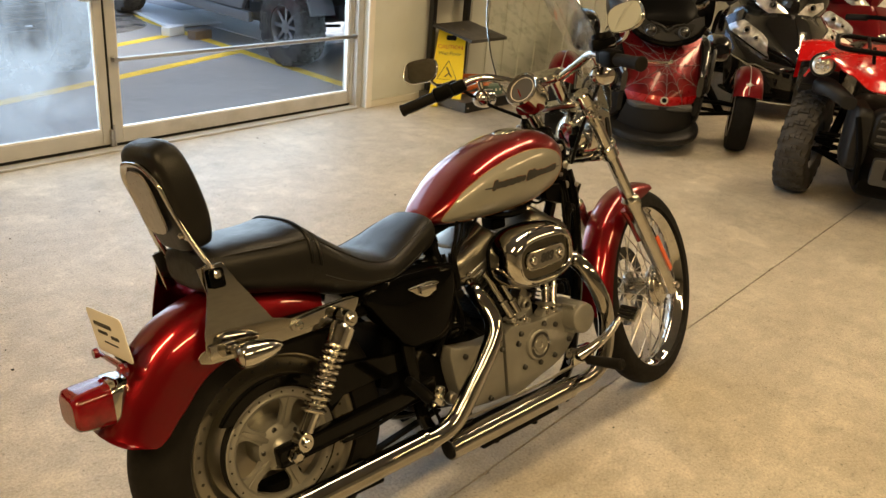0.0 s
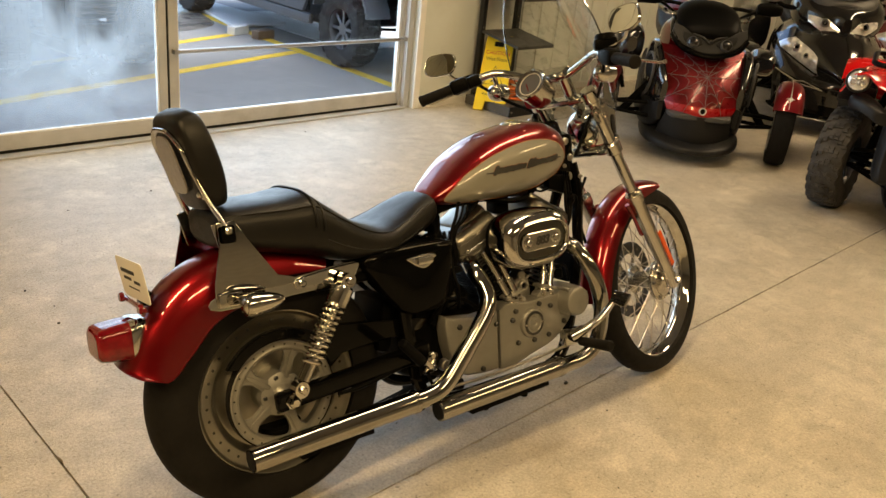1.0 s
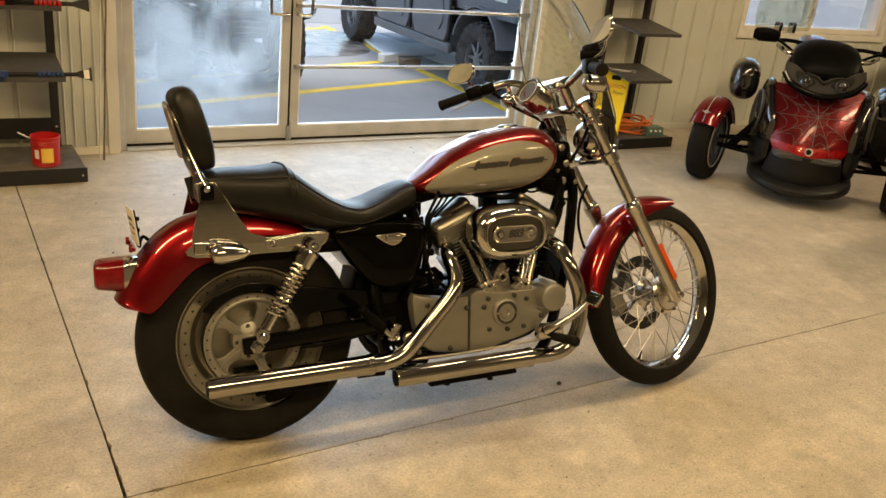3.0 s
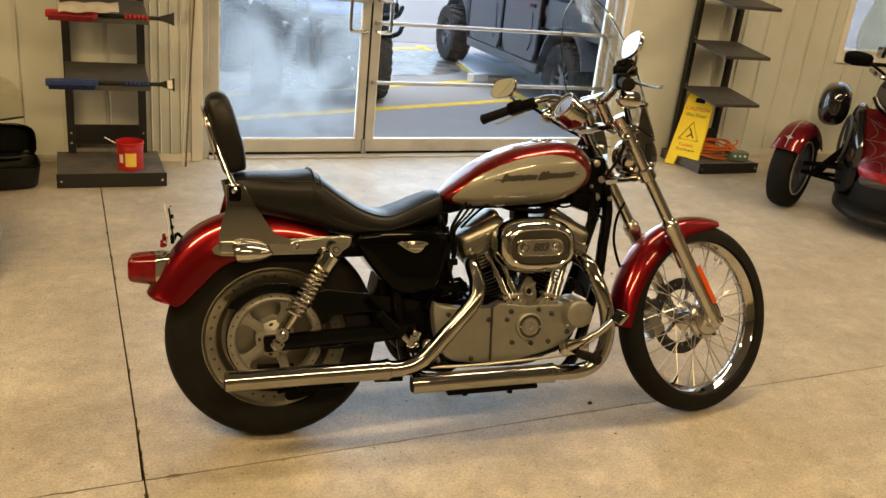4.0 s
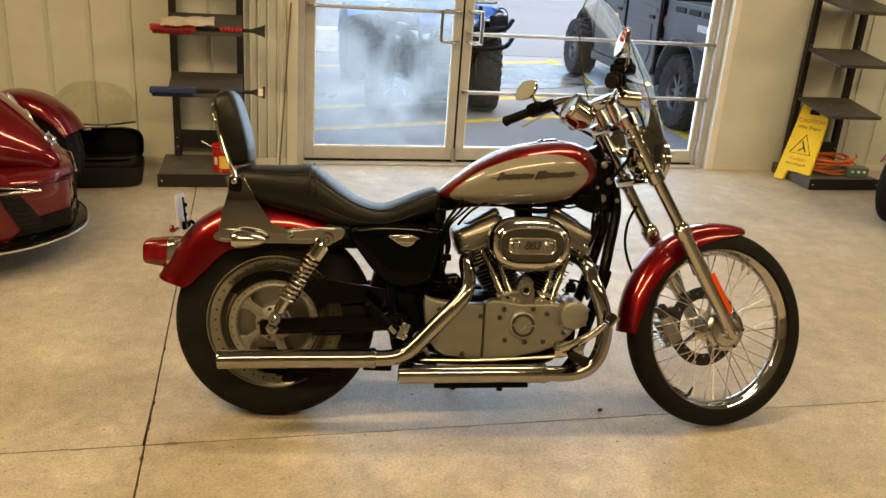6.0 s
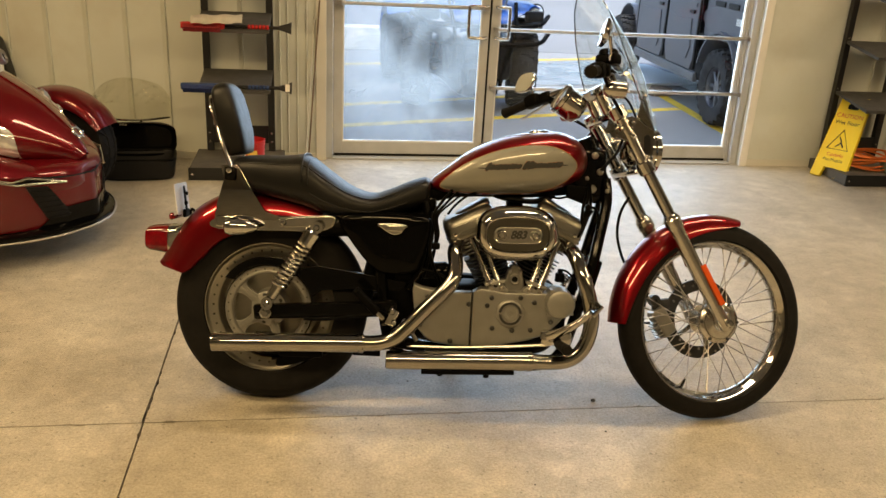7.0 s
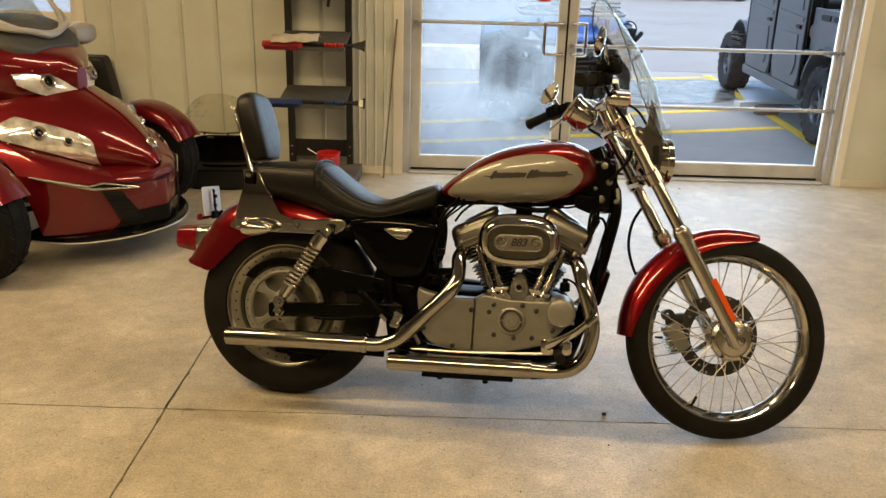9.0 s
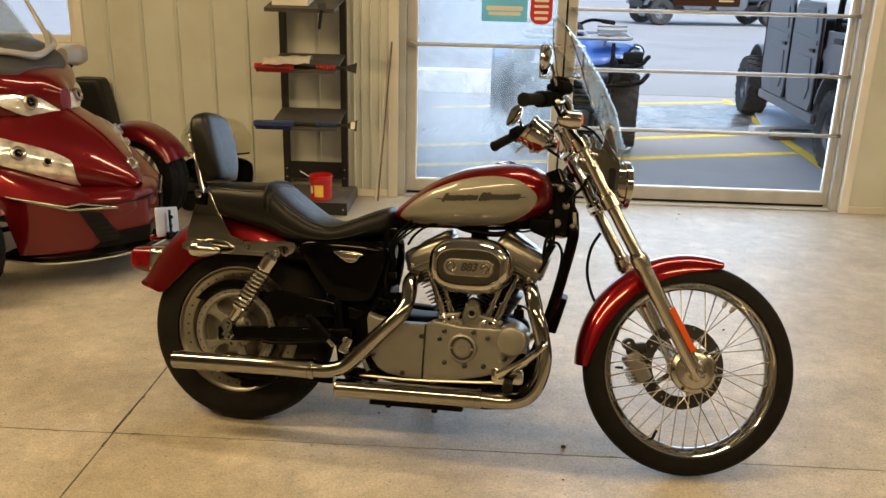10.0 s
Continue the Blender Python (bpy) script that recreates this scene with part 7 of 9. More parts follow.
sheet = loft([[V((0.43 * u * (0.72 + 0.28 * math.sin(math.pi * min(1, v + 0.25) / 1.1)), -0.05 * (1 - u * u), 0.02 + 0.62 * v * (1 - 0.10 * u * u))) for u in [-1 + k / 8 for k in range(17)]] for v in [k / 10 for k in range(11)]], closed=False)
bmesh.ops.solidify(sheet, geom=sheet.faces[:], thickness=0.004)
part("sheet", sheet, SHIELD_TINT, loose).visible_shadow = False
for bx in (-0.10, 0.10):
    part("mount", box(0.05, 0.06, 0.10, Matrix.Translation((bx, -0.022, 0.0505)), 0.006), CHROME, loose)

# ---- other vehicles ----
DEEP_RED = material("deep_red_body_paint", (0.125, 0.0035, 0.007), 0.32, 0.45, vary=0.05, scale=10, coat=1.0, flakes=0.02, spec=0.1)
BRIGHT_RED = material("bright_red_plastic", (0.50, 0.004, 0.006), 0.26, vary=0.05, coat=0.6)
BODY_BLACK = material("black_body_paint", (0.007, 0.007, 0.0075), 0.16, vary=0.1, coat=1.0, spec=0.35)
HOOD_WRAP = material("printed_red_wrap", (0.105, 0.003, 0.005), 0.30, 0.35, vary=0.5, scale=9, coat=0.30, spec=0.2)
WEB_LINE = material("silver_web_print", (0.12, 0.10, 0.095), 0.5, 0.0)
NOSE_RED = material("bright_red_gloss", (0.30, 0.004, 0.006), 0.28, 0.2, vary=0.08, scale=10, coat=0.6)
RIM_GREY = material("satin_grey_rim", (0.16, 0.165, 0.175), 0.35, 0.6, vary=0.1)
UTV_GREY = material("grey_body_plastic", (0.105, 0.110, 0.122), 0.36, vary=0.06, scale=3)
ATV_BLUE = material("blue_body_plastic", (0.02, 0.10, 0.42), 0.3, vary=0.06, coat=0.5)
LAMP_SILVER = material("clear_lamp_reflector", (0.90, 0.90, 0.90), 0.14, 0.60, vary=0.5, scale=16, bump=0.6, bump_scale=22, coat=1.0)
DARK_TINT = material("dark_tinted_screen", (0.012, 0.012, 0.013), 0.08, vary=0.05, coat=0.6)
LIGHT_GREY = material("silver_grey_plastic", (0.40, 0.39, 0.37), 0.4, 0.3, vary=0.06)


def knobby_tyre(r, half, r_rim, count, lug, m):
    """Tyre with chevron blocks raised from the tread."""
    side = [(r_rim - 0.006, 0.84), (r_rim + (r - r_rim) * 0.45, 1.0), (r_rim + (r - r_rim) * 0.80, 0.97)]
    crown = [(r * (1 - 0.055 * abs(h) ** 2.5), h) for h in (-0.92, -0.62, -0.31, 0.0, 0.31, 0.62, 0.92)]
    prof = [(a, -b) for a, b in side] + crown + [(a, b) for a, b in side[::-1]] + [(r_rim - 0.01, 0)]
    seg, n = count * 4, len(prof)
    bm = bmesh.new()
    rows = [[bm.verts.new((a * math.cos(2 * math.pi * k / seg), a * math.sin(2 * math.pi * k / seg), h * half)) for a, h in prof] for k in range(seg)]
    blocks = []
    for k in range(seg):
        for i in range(n):
            f = bm.faces.new((rows[k][i], rows[(k + 1) % seg][i], rows[(k + 1) % seg][(i + 1) % n], rows[k][(i + 1) % n]))
            if 2 <= i <= 9 and (k + int(abs(i - 5.5))) % 4 < 2:
                blocks.append(f)
    for f in bmesh.ops.extrude_discrete_faces(bm, faces=blocks)["faces"]:
        c = f.calc_center_median()
        for vt in f.verts:
            d = V((vt.co.x, vt.co.y, 0)).normalized()
            vt.co = c + (vt.co - c) * 0.86 + d * lug * (1.0 if abs(c.z) < half * 0.93 else 0.5) + V((0, 0, math.copysign(lug * 0.4, c.z) if abs(c.z) > half * 0.93 else 0))
    return moved(bm, m)


def wheel(parent, c, r, half, r_rim, tread=0, rim_mt=None, name="wheel", spokes=6, steer=0.0, lug=0.012):
    """Wheel with its axle along y of the vehicle."""
    m = Matrix.Translation(c) @ Matrix.Rotation(radians(steer), 4, "Z") @ YAX
    if tread:
        bm = knobby_tyre(r - lug, half, r_rim, tread, lug, m)
    else:
        bm = lathe([(r_rim - 0.006, -half * 0.86), (r_rim + (r - r_rim) * 0.45, -half), (r_rim + (r - r_rim) * 0.85, -half * 0.94), (r * 0.985, -half * 0.72), (r, -half * 0.3), (r, half * 0.3), (r * 0.985, half * 0.72),
                    (r_rim + (r - r_rim) * 0.85, half * 0.94), (r_rim + (r - r_rim) * 0.45, half), (r_rim - 0.006, half * 0.86), (r_rim - 0.01, 0)], 48, m, True)
    wh = part(name, bm, LIT_RUBBER if tread else RUBBER, parent, "knobby black tyre" if tread else "black road tyre", 30)
    part("rim", lathe([(r_rim, -half * 0.85), (r_rim * 0.9, -half * 0.6), (r_rim * 0.86, 0), (r_rim * 0.9, half * 0.6), (r_rim, half * 0.85), (r_rim * 1.02, half * 0.85), (r_rim * 1.02, -half * 0.85)], 40, m, True), rim_mt or GREY_PLASTIC, wh)
    part("hub", lathe([(0, half * 0.62), (r_rim * 0.2, half * 0.6), (r_rim * 0.28, half * 0.4), (r_rim * 0.3, -half * 0.6), (0, -half * 0.62)], 20, m), rim_mt or GREY_PLASTIC, wh)
    for s in (-1, 1):
        for k in range(spokes):
            part("spoke", box(r_rim * 0.72, r_rim * 0.17, half * 0.16, m @ Matrix.Rotation(2 * math.pi * k / spokes, 4, "Z") @ Matrix.Translation((r_rim * 0.56, 0, s * half * 0.5)), r_rim * 0.03, 1), rim_mt or GREY_PLASTIC, wh)
    return wh


def surface(fn, nu, nv, thick=0.006):
    bm = loft([[fn(-1 + 2 * i / nu, j / nv) for i in range(nu + 1)] for j in range(nv + 1)], closed=False)
    bmesh.ops.recalc_face_normals(bm, faces=bm.faces)
    bmesh.ops.solidify(bm, geom=bm.faces[:], thickness=thick)
    return bm


def arms(parent, y, z=0.27, x=0.0):
    for s in (-1, 1):
        for dx, dz in ((0.14, 0.0), (-0.14, 0.0), (0.10, 0.10), (-0.10, 0.10)):
            part("suspension_arm", tube([(x + dx, s * 0.22, z + dz), (x, s * y, z + dz * 0.6)], 0.014, 8, 1), BLACK_SATIN, parent)
        part("damper", rod((x, s * 0.28, z + 0.30), (x, s * (y - 0.08), z), 0.028, 0.028, 14), BLACK_SATIN, parent)


def mudguard(parent, c, r, half, a0, a1, mt, label="", drop=0.05, steer=0.0):
    pts = [(r * math.cos(radians(a)), 0, c[2] + r * math.sin(radians(a))) for a in [a0 + (a1 - a0) * k / 8 for k in range(9)]]
    return part("mudguard", moved(fender(pts, half, drop, 0.006, 0.03, (0, 0, c[2]), 14, (0.035, 0.035, drop)), Matrix.Translation((c[0], c[1], 0)) @ Matrix.Rotation(radians(steer), 4, "Z")), mt, parent, label)


def sport_trike(m):
    """Open three-wheeler; x forward, front axle over the origin."""
    v = thing("three_wheeler", "red and black sport three-wheeler with silver web print", "three-wheeler", m)
    for s in (-1, 1):
        c = (0.14, s * 0.645, 0.283)
        wheel(v, c, 0.283, 0.070, 0.19, 0, GREY_PLASTIC, "front_wheel", 6, -14)
        part("rim_lip", moved(tube([(0.186 * math.cos(a), -0.066, 0.186 * math.sin(a)) for a in [2 * math.pi * k / 36 for k in range(36)]], 0.005, 6, 1, True), Matrix.Translation(c) @ Matrix.Rotation(radians(-14), 4, "Z")), LIGHT_GREY, v)
        part("rim_lip", moved(tube([(0.186 * math.cos(a), 0.066, 0.186 * math.sin(a)) for a in [2 * math.pi * k / 36 for k in range(36)]], 0.005, 6, 1, True), Matrix.Translation(c) @ Matrix.Rotation(radians(-14), 4, "Z")), LIGHT_GREY, v)
        mudguard(v, c, 0.318, 0.098, 160, 30, DEEP_RED, "deep red front mudguard", 0.085, -13)
        gm = Matrix.Translation(c) @ Matrix.Rotation(radians(-13), 4, "Z")
        part("guard_crease", moved(tube([(0.3215 * math.cos(a), 0, 0.3215 * math.sin(a)) for a in [radians(32 + 11 * k) for k in range(9)]], 0.0028, 5, 1), gm), LIGHT_GREY, v)
        gb = part("guard_badge", moved(lathe([(0, 0.005), (0.012, 0.004), (0.016, 0)], 12), gm @ Matrix.Rotation(radians(-46), 4, "Y") @ Matrix.Translation((0.322, 0, 0)) @ Matrix.Rotation(radians(90), 4, "Y")), LIGHT_GREY, v)
        for k in range(4):
            part("badge_spike", moved(plate([(0.010, -0.005), (0.030, 0.0), (0.010, 0.005)], 0.003), gm @ Matrix.Rotation(radians(-46), 4, "Y") @ Matrix.Translation((0.322, 0, 0)) @ Matrix.Rotation(radians(90), 4, "Y") @ Matrix.Rotation(radians(90 * k), 4, "Z")), LIGHT_GREY, gb)
        part("guard_arm", tube([(0.14, s * 0.52, 0.42), (0.14, s * 0.58, 0.58)], 0.014, 8, 1), BLACK_SATIN, v)
    arms(v, 0.58, 0.26, 0.14)
    wheel(v, (-1.57, 0, 0.29), 0.29, 0.11, 0.19, 0, LIGHT_GREY, "rear_wheel", 6)

    def hood(u, t):
        return V((0.505 - 0.37 * t ** 1.55 - 0.125 * u * u, u * (0.220 + 0.125 * t ** 0.8), 0.350 + 0.40 * t))

    part("hood", surface(hood, 16, 14, 0.02), HOOD_WRAP, v, "deep red hood with silver web print")

    def on_hood(u, t):
        p = hood(u, t)
        return p + V((0.005, 0, 0.003))

    centre = (0.05, 0.60)
    rays = [(1.0, 0.98), (0.45, 1.0), (-0.05, 1.0), (-0.55, 1.0), (-1.0, 0.92), (-1.0, 0.55), (-1.0, 0.18), (-0.55, 0.02), (0.05, 0.02), (0.6, 0.02), (1.0, 0.25), (1.0, 0.62)]
    for u1, t1 in rays:
        part("web_line", tube([on_hood(centre[0] + (u1 - centre[0]) * k / 8, centre[1] + (t1 - centre[1]) * k / 8) for k in range(9)], 0.0019, 5, 1), WEB_LINE, v)
    for f in (0.25, 0.5, 0.78):
        loop = []
        for i, (u1, t1) in enumerate(rays):
            u2, t2 = rays[(i + 1) % len(rays)]
            for k in range(6):
                w = k / 6
                sag = 1 - 0.22 * math.sin(math.pi * w)
                loop.append(on_hood(max(-1, min(1, centre[0] + ((u1 + (u2 - u1) * w) - centre[0]) * f * sag)), max(0.02, min(1, centre[1] + ((t1 + (t2 - t1) * w) - centre[1]) * f * sag))))
        part("web_line", tube(loop, 0.0015, 5, 1, True), WEB_LINE, v)
    part("hood_nose", surface(lambda u, t: hood(u, 0.15 * t) + V((0.004, 0, 0.002)), 16, 4, 0.006), NOSE_RED, v, "bright red nose strip below the print")
    part("badge_disc", moved(lathe([(0, 0.003), (0.024, 0.003), (0.024, 0.0), (0, 0.0)], 20), Matrix.Translation(on_hood(0, 0.085)) @ Matrix.Rotation(radians(72), 4, "Y")), BLACK_GLOSS, v)
    part("badge", moved(tube([(0.022 * math.cos(a), 0.022 * math.sin(a), 0.003) for a in [2 * math.pi * k / 20 for k in range(20)]], 0.0052, 6, 1, True), Matrix.Translation(on_hood(0, 0.085)) @ Matrix.Rotation(radians(72), 4, "Y")), LIGHT_GREY, v)
    part("hood_lip", body([(0.36, 0.318, 0.362, 0.225, 4), (0.44, 0.312, 0.362, 0.215, 4), (0.49, 0.316, 0.358, 0.19, 4), (0.505, 0.325, 0.35, 0.15, 4)], 24, 3), GREY_PLASTIC, v)
    def chin(u, t):
        return V((0.508 - 0.015 * t - 0.03 * t * t - (0.125 + 0.06 * t) * u * u, u * (0.225 + 0.045 * t), 0.345 - 0.215 * t))

    part("chin", surface(chin, 24, 10, 0.02), BLACK_PLASTIC, v, "sloping black chin")
    part("chin_core", body([(0.05, 0.13, 0.34, 0.28, 4), (0.26, 0.13, 0.33, 0.23, 4), (0.40, 0.135, 0.325, 0.14, 4)], 20, 2), BLACK_SATIN, v)

    part("splitter", body([(0.0, 0.080, 0.22, 0.345, 4), (0.22, 0.072, 0.205, 0.345, 3.4), (0.36, 0.068, 0.180, 0.300, 3), (0.46, 0.070, 0.155, 0.225, 2.8), (0.525, 0.080, 0.130, 0.12, 2.6), (0.540, 0.090, 0.115, 0.05, 2.5)], 32, 4), BLACK_PLASTIC, v, "wide dark scoop below the chin")
    for s in (-1, 1):
        part("lower_fairing", body([(0.34, 0.26, 0.40, 0.018, 3, s * 0.262), (0.28, 0.21, 0.47, 0.035, 3, s * 0.278), (0.16, 0.17, 0.58, 0.050, 3, s * 0.305), (0.0, 0.16, 0.64, 0.060, 3, s * 0.32), (-0.30, 0.18, 0.66, 0.05, 3, s * 0.33)], 22, 4), BLACK_PLASTIC, v, "matt black lower fairing")
    for s in (-1, 1):
        part("side_fairing", body([(-0.30, 0.34, 0.72, 0.05, 3, s * 0.30), (-0.10, 0.30, 0.76, 0.055, 3, s * 0.315), (0.10, 0.32, 0.74, 0.055, 3, s * 0.315), (0.28, 0.36, 0.62, 0.04, 3, s * 0.285), (0.36, 0.40, 0.54, 0.02, 3, s * 0.26)], 22, 3), BODY_BLACK, v)
        part("duct_ring", moved(tube([(0.10 * math.cos(a), 0, 0.155 * math.sin(a)) for a in [2 * math.pi * k / 20 for k in range(20)]], 0.011, 8, 2, True), Matrix.Translation((0.16, s * 0.372, 0.545)) @ pose(0, 0, 0, 0, 18, -s * 14)), GREY_PLASTIC, v)
        if s < 0:
            part("side_pod", body([(-0.50, 0.60, 0.76, 0.05, 2.6, s * 0.50), (-0.44, 0.56, 0.82, 0.090, 2.6, s * 0.50), (-0.28, 0.55, 0.850, 0.108, 2.6, s * 0.50), (-0.14, 0.56, 0.835, 0.102, 2.5, s * 0.495), (-0.08, 0.60, 0.80, 0.075, 2.4, s * 0.49), (-0.05, 0.66, 0.75, 0.035, 2.2, s * 0.49)], 24, 4), BODY_BLACK, v, "rounded gloss black side pod")
        else:
            part("side_pod", body([(-0.40, 0.60, 0.70, 0.04, 2.6, 0.50), (-0.36, 0.57, 0.735, 0.075, 2.6, 0.50), (-0.26, 0.56, 0.75, 0.09, 2.6, 0.50), (-0.14, 0.57, 0.735, 0.08, 2.6, 0.495), (-0.09, 0.60, 0.70, 0.055, 2.6, 0.49)], 24, 4), BODY_BLACK, v, "rounded gloss black side pod")
        part("air_duct", body([(0.10, 0.54, 0.66, 0.012, 3, s * 0.368), (0.16, 0.52, 0.655, 0.014, 3, s * 0.362), (0.24, 0.52, 0.62, 0.012, 3, s * 0.336)], 16, 3), SEAL, v)
        part("duct", body([(0.02, 0.40, 0.50, 0.012, 3, s * 0.366), (0.14, 0.38, 0.485, 0.014, 3, s * 0.360), (0.22, 0.40, 0.46, 0.010, 3, s * 0.338)], 16, 3), SEAL, v)
    part("cowl", body([(0.205, 0.79, 0.82, 0.10, 2.6), (0.185, 0.765, 0.860, 0.19, 2.6), (0.115, 0.755, 0.915, 0.245, 2.4), (0.02, 0.78, 0.965, 0.255, 2.3), (-0.14, 0.82, 1.0, 0.225, 2.2), (-0.26, 0.86, 0.98, 0.15, 2.2)], 30, 4), BLACK_GLOSS, v, "black headlamp cowl")
    face = Matrix.Translation((0.185, 0, 0.805)) @ pose(0, 0, 0, 0, 62, 0) @ pose(0, 0, 0, 0, 0, 90) @ Matrix.Scale(0.90, 4)
    for s in (-1, 1):
        part("headlamp", lathe([(0, 0.020), (0.022, 0.016), (0.034, 0.004), (0.036, -0.03), (0, -0.03)], 24, Matrix.Translation((0.247, s * 0.116, 0.806)) @ pose(0, 0, 0, 0, 62, s * 14)), DARK_TINT, v, "round dark headlamp")
        part("lamp_ring", lathe([(0.036, 0.008), (0.040, 0.006), (0.042, -0.02), (0.036, -0.02)], 24, Matrix.Translation((0.247, s * 0.116, 0.806)) @ pose(0, 0, 0, 0, 62, s * 14), True), GREY_PLASTIC, v)
        part("handlebar", tube([(-0.22, s * 0.05, 0.98), (-0.24, s * 0.22, 1.01), (-0.34, s * 0.40, 0.99)], 0.014, 10), BLACK_SATIN, v)
        part("grip", rod((-0.30, s * 0.34, 0.998), (-0.37, s * 0.47, 0.985), 0.019, 0.019, 14, 0.004), RUBBER, v)
        mir = part("mirror", moved(body([(-0.09, -0.028, 0.022, 0.02, 2.6), (-0.07, -0.040, 0.040, 0.030, 2.6), (0.0, -0.046, 0.048, 0.036, 2.6), (0.07, -0.036, 0.036, 0.028, 2.6), (0.09, -0.015, 0.015, 0.012, 2.6)], 20, 4), Matrix.Translation((-0.06, s * 0.42, 1.045)) @ Matrix.Rotation(radians(90), 4, "Z")), BLACK_SATIN, v)
        part("mirror_stem", tube([(-0.10, s * 0.22, 0.95), (-0.08, s * 0.30, 1.0), (-0.06, s * 0.37, 1.035)], 0.010, 8), BLACK_SATIN, v)
        part("hand_guard", tube([(-0.08, s * 0.12, 0.96), (-0.02, s * 0.25, 0.95), (-0.12, s * 0.33, 0.98)], 0.016, 8), POLISHED, v)
    part("lamp_face", plate([(-0.275, 0.115), (-0.285, 0.055), (-0.235, -0.025), (-0.150, -0.078), (-0.075, -0.100), (0, -0.108), (0.075, -0.100), (0.150, -0.078), (0.235, -0.025), (0.285, 0.055), (0.275, 0.115), (0.215, 0.095), (0.13, 0.040), (0.05, 0.022), (0, -0.005), (-0.05, 0.022), (-0.13, 0.040), (-0.215, 0.095)], 0.05, face, 0.010), BLACK_PLASTIC, v, "angular dark lamp surround")
    for s in (-1, 1):
        part("lamp_recess", plate(rounded([(s * 0.205, 0.040), (s * 0.185, -0.022), (s * 0.120, -0.056), (s * 0.055, -0.040), (s * 0.070, -0.005), (s * 0.140, 0.032)], 3), 0.012, face @ Matrix.Translation((0, 0, 0.046)), 0.003), SEAL, v)
    part("cowl_lip", tube([face @ V(p) for p in ((-0.285, 0.03, 0.03), (-0.235, -0.045, 0.04), (-0.150, -0.098, 0.045), (0, -0.128, 0.05), (0.150, -0.098, 0.045), (0.235, -0.045, 0.04), (0.285, 0.03, 0.03))], 0.020, 10, 5), BLACK_GLOSS, v)
    part("bridge_ridge", tube([face @ V(p) for p in ((-0.13, 0.034, 0.05), (-0.05, 0.010, 0.056), (0, -0.030, 0.060), (0.05, 0.010, 0.056), (0.13, 0.034, 0.05))], 0.010, 8, 3), BLACK_PLASTIC, v)
    part("screen", body([(0.215, 0.845, 0.865, 0.10, 2.4), (0.185, 0.835, 0.915, 0.175, 2.4), (0.11, 0.84, 0.975, 0.215, 2.3), (0.0, 0.86, 1.035, 0.222, 2.2), (-0.14, 0.90, 1.06, 0.195, 2.2), (-0.27, 0.93, 1.035, 0.12, 2.2), (-0.31, 0.95, 1.0, 0.06, 2.2)], 32, 4), BLACK_SATIN, v, "black domed cowl top")
    part("tank_cover", body([(-0.25, 0.50, 0.92, 0.20, 3), (-0.45, 0.48, 0.92, 0.24, 3), (-0.75, 0.48, 0.86, 0.21, 3), (-0.92, 0.50, 0.78, 0.15, 3)], 28, 4), DEEP_RED, v)
    part("seat", body([(-0.82, 0.62, 0.76, 0.12, 3), (-1.0, 0.62, 0.76, 0.17, 3), (-1.30, 0.64, 0.82, 0.18, 3), (-1.62, 0.70, 0.90, 0.15, 3), (-1.80, 0.80, 0.92, 0.08, 3)], 28, 4), LEATHER, v)
    part("chassis", body([(0.20, 0.20, 0.50, 0.18, 4), (-0.4, 0.20, 0.60, 0.24, 4), (-1.0, 0.22, 0.60, 0.22, 4), (-1.5, 0.26, 0.5, 0.14, 4)], 20, 3), BLACK_SATIN, v)
    part("tail_section", body([(-1.4, 0.70, 0.86, 0.12, 3), (-1.75, 0.76, 0.94, 0.14, 3), (-1.98, 0.84, 0.94, 0.08, 3)], 20, 3), DEEP_RED, v)
    return v


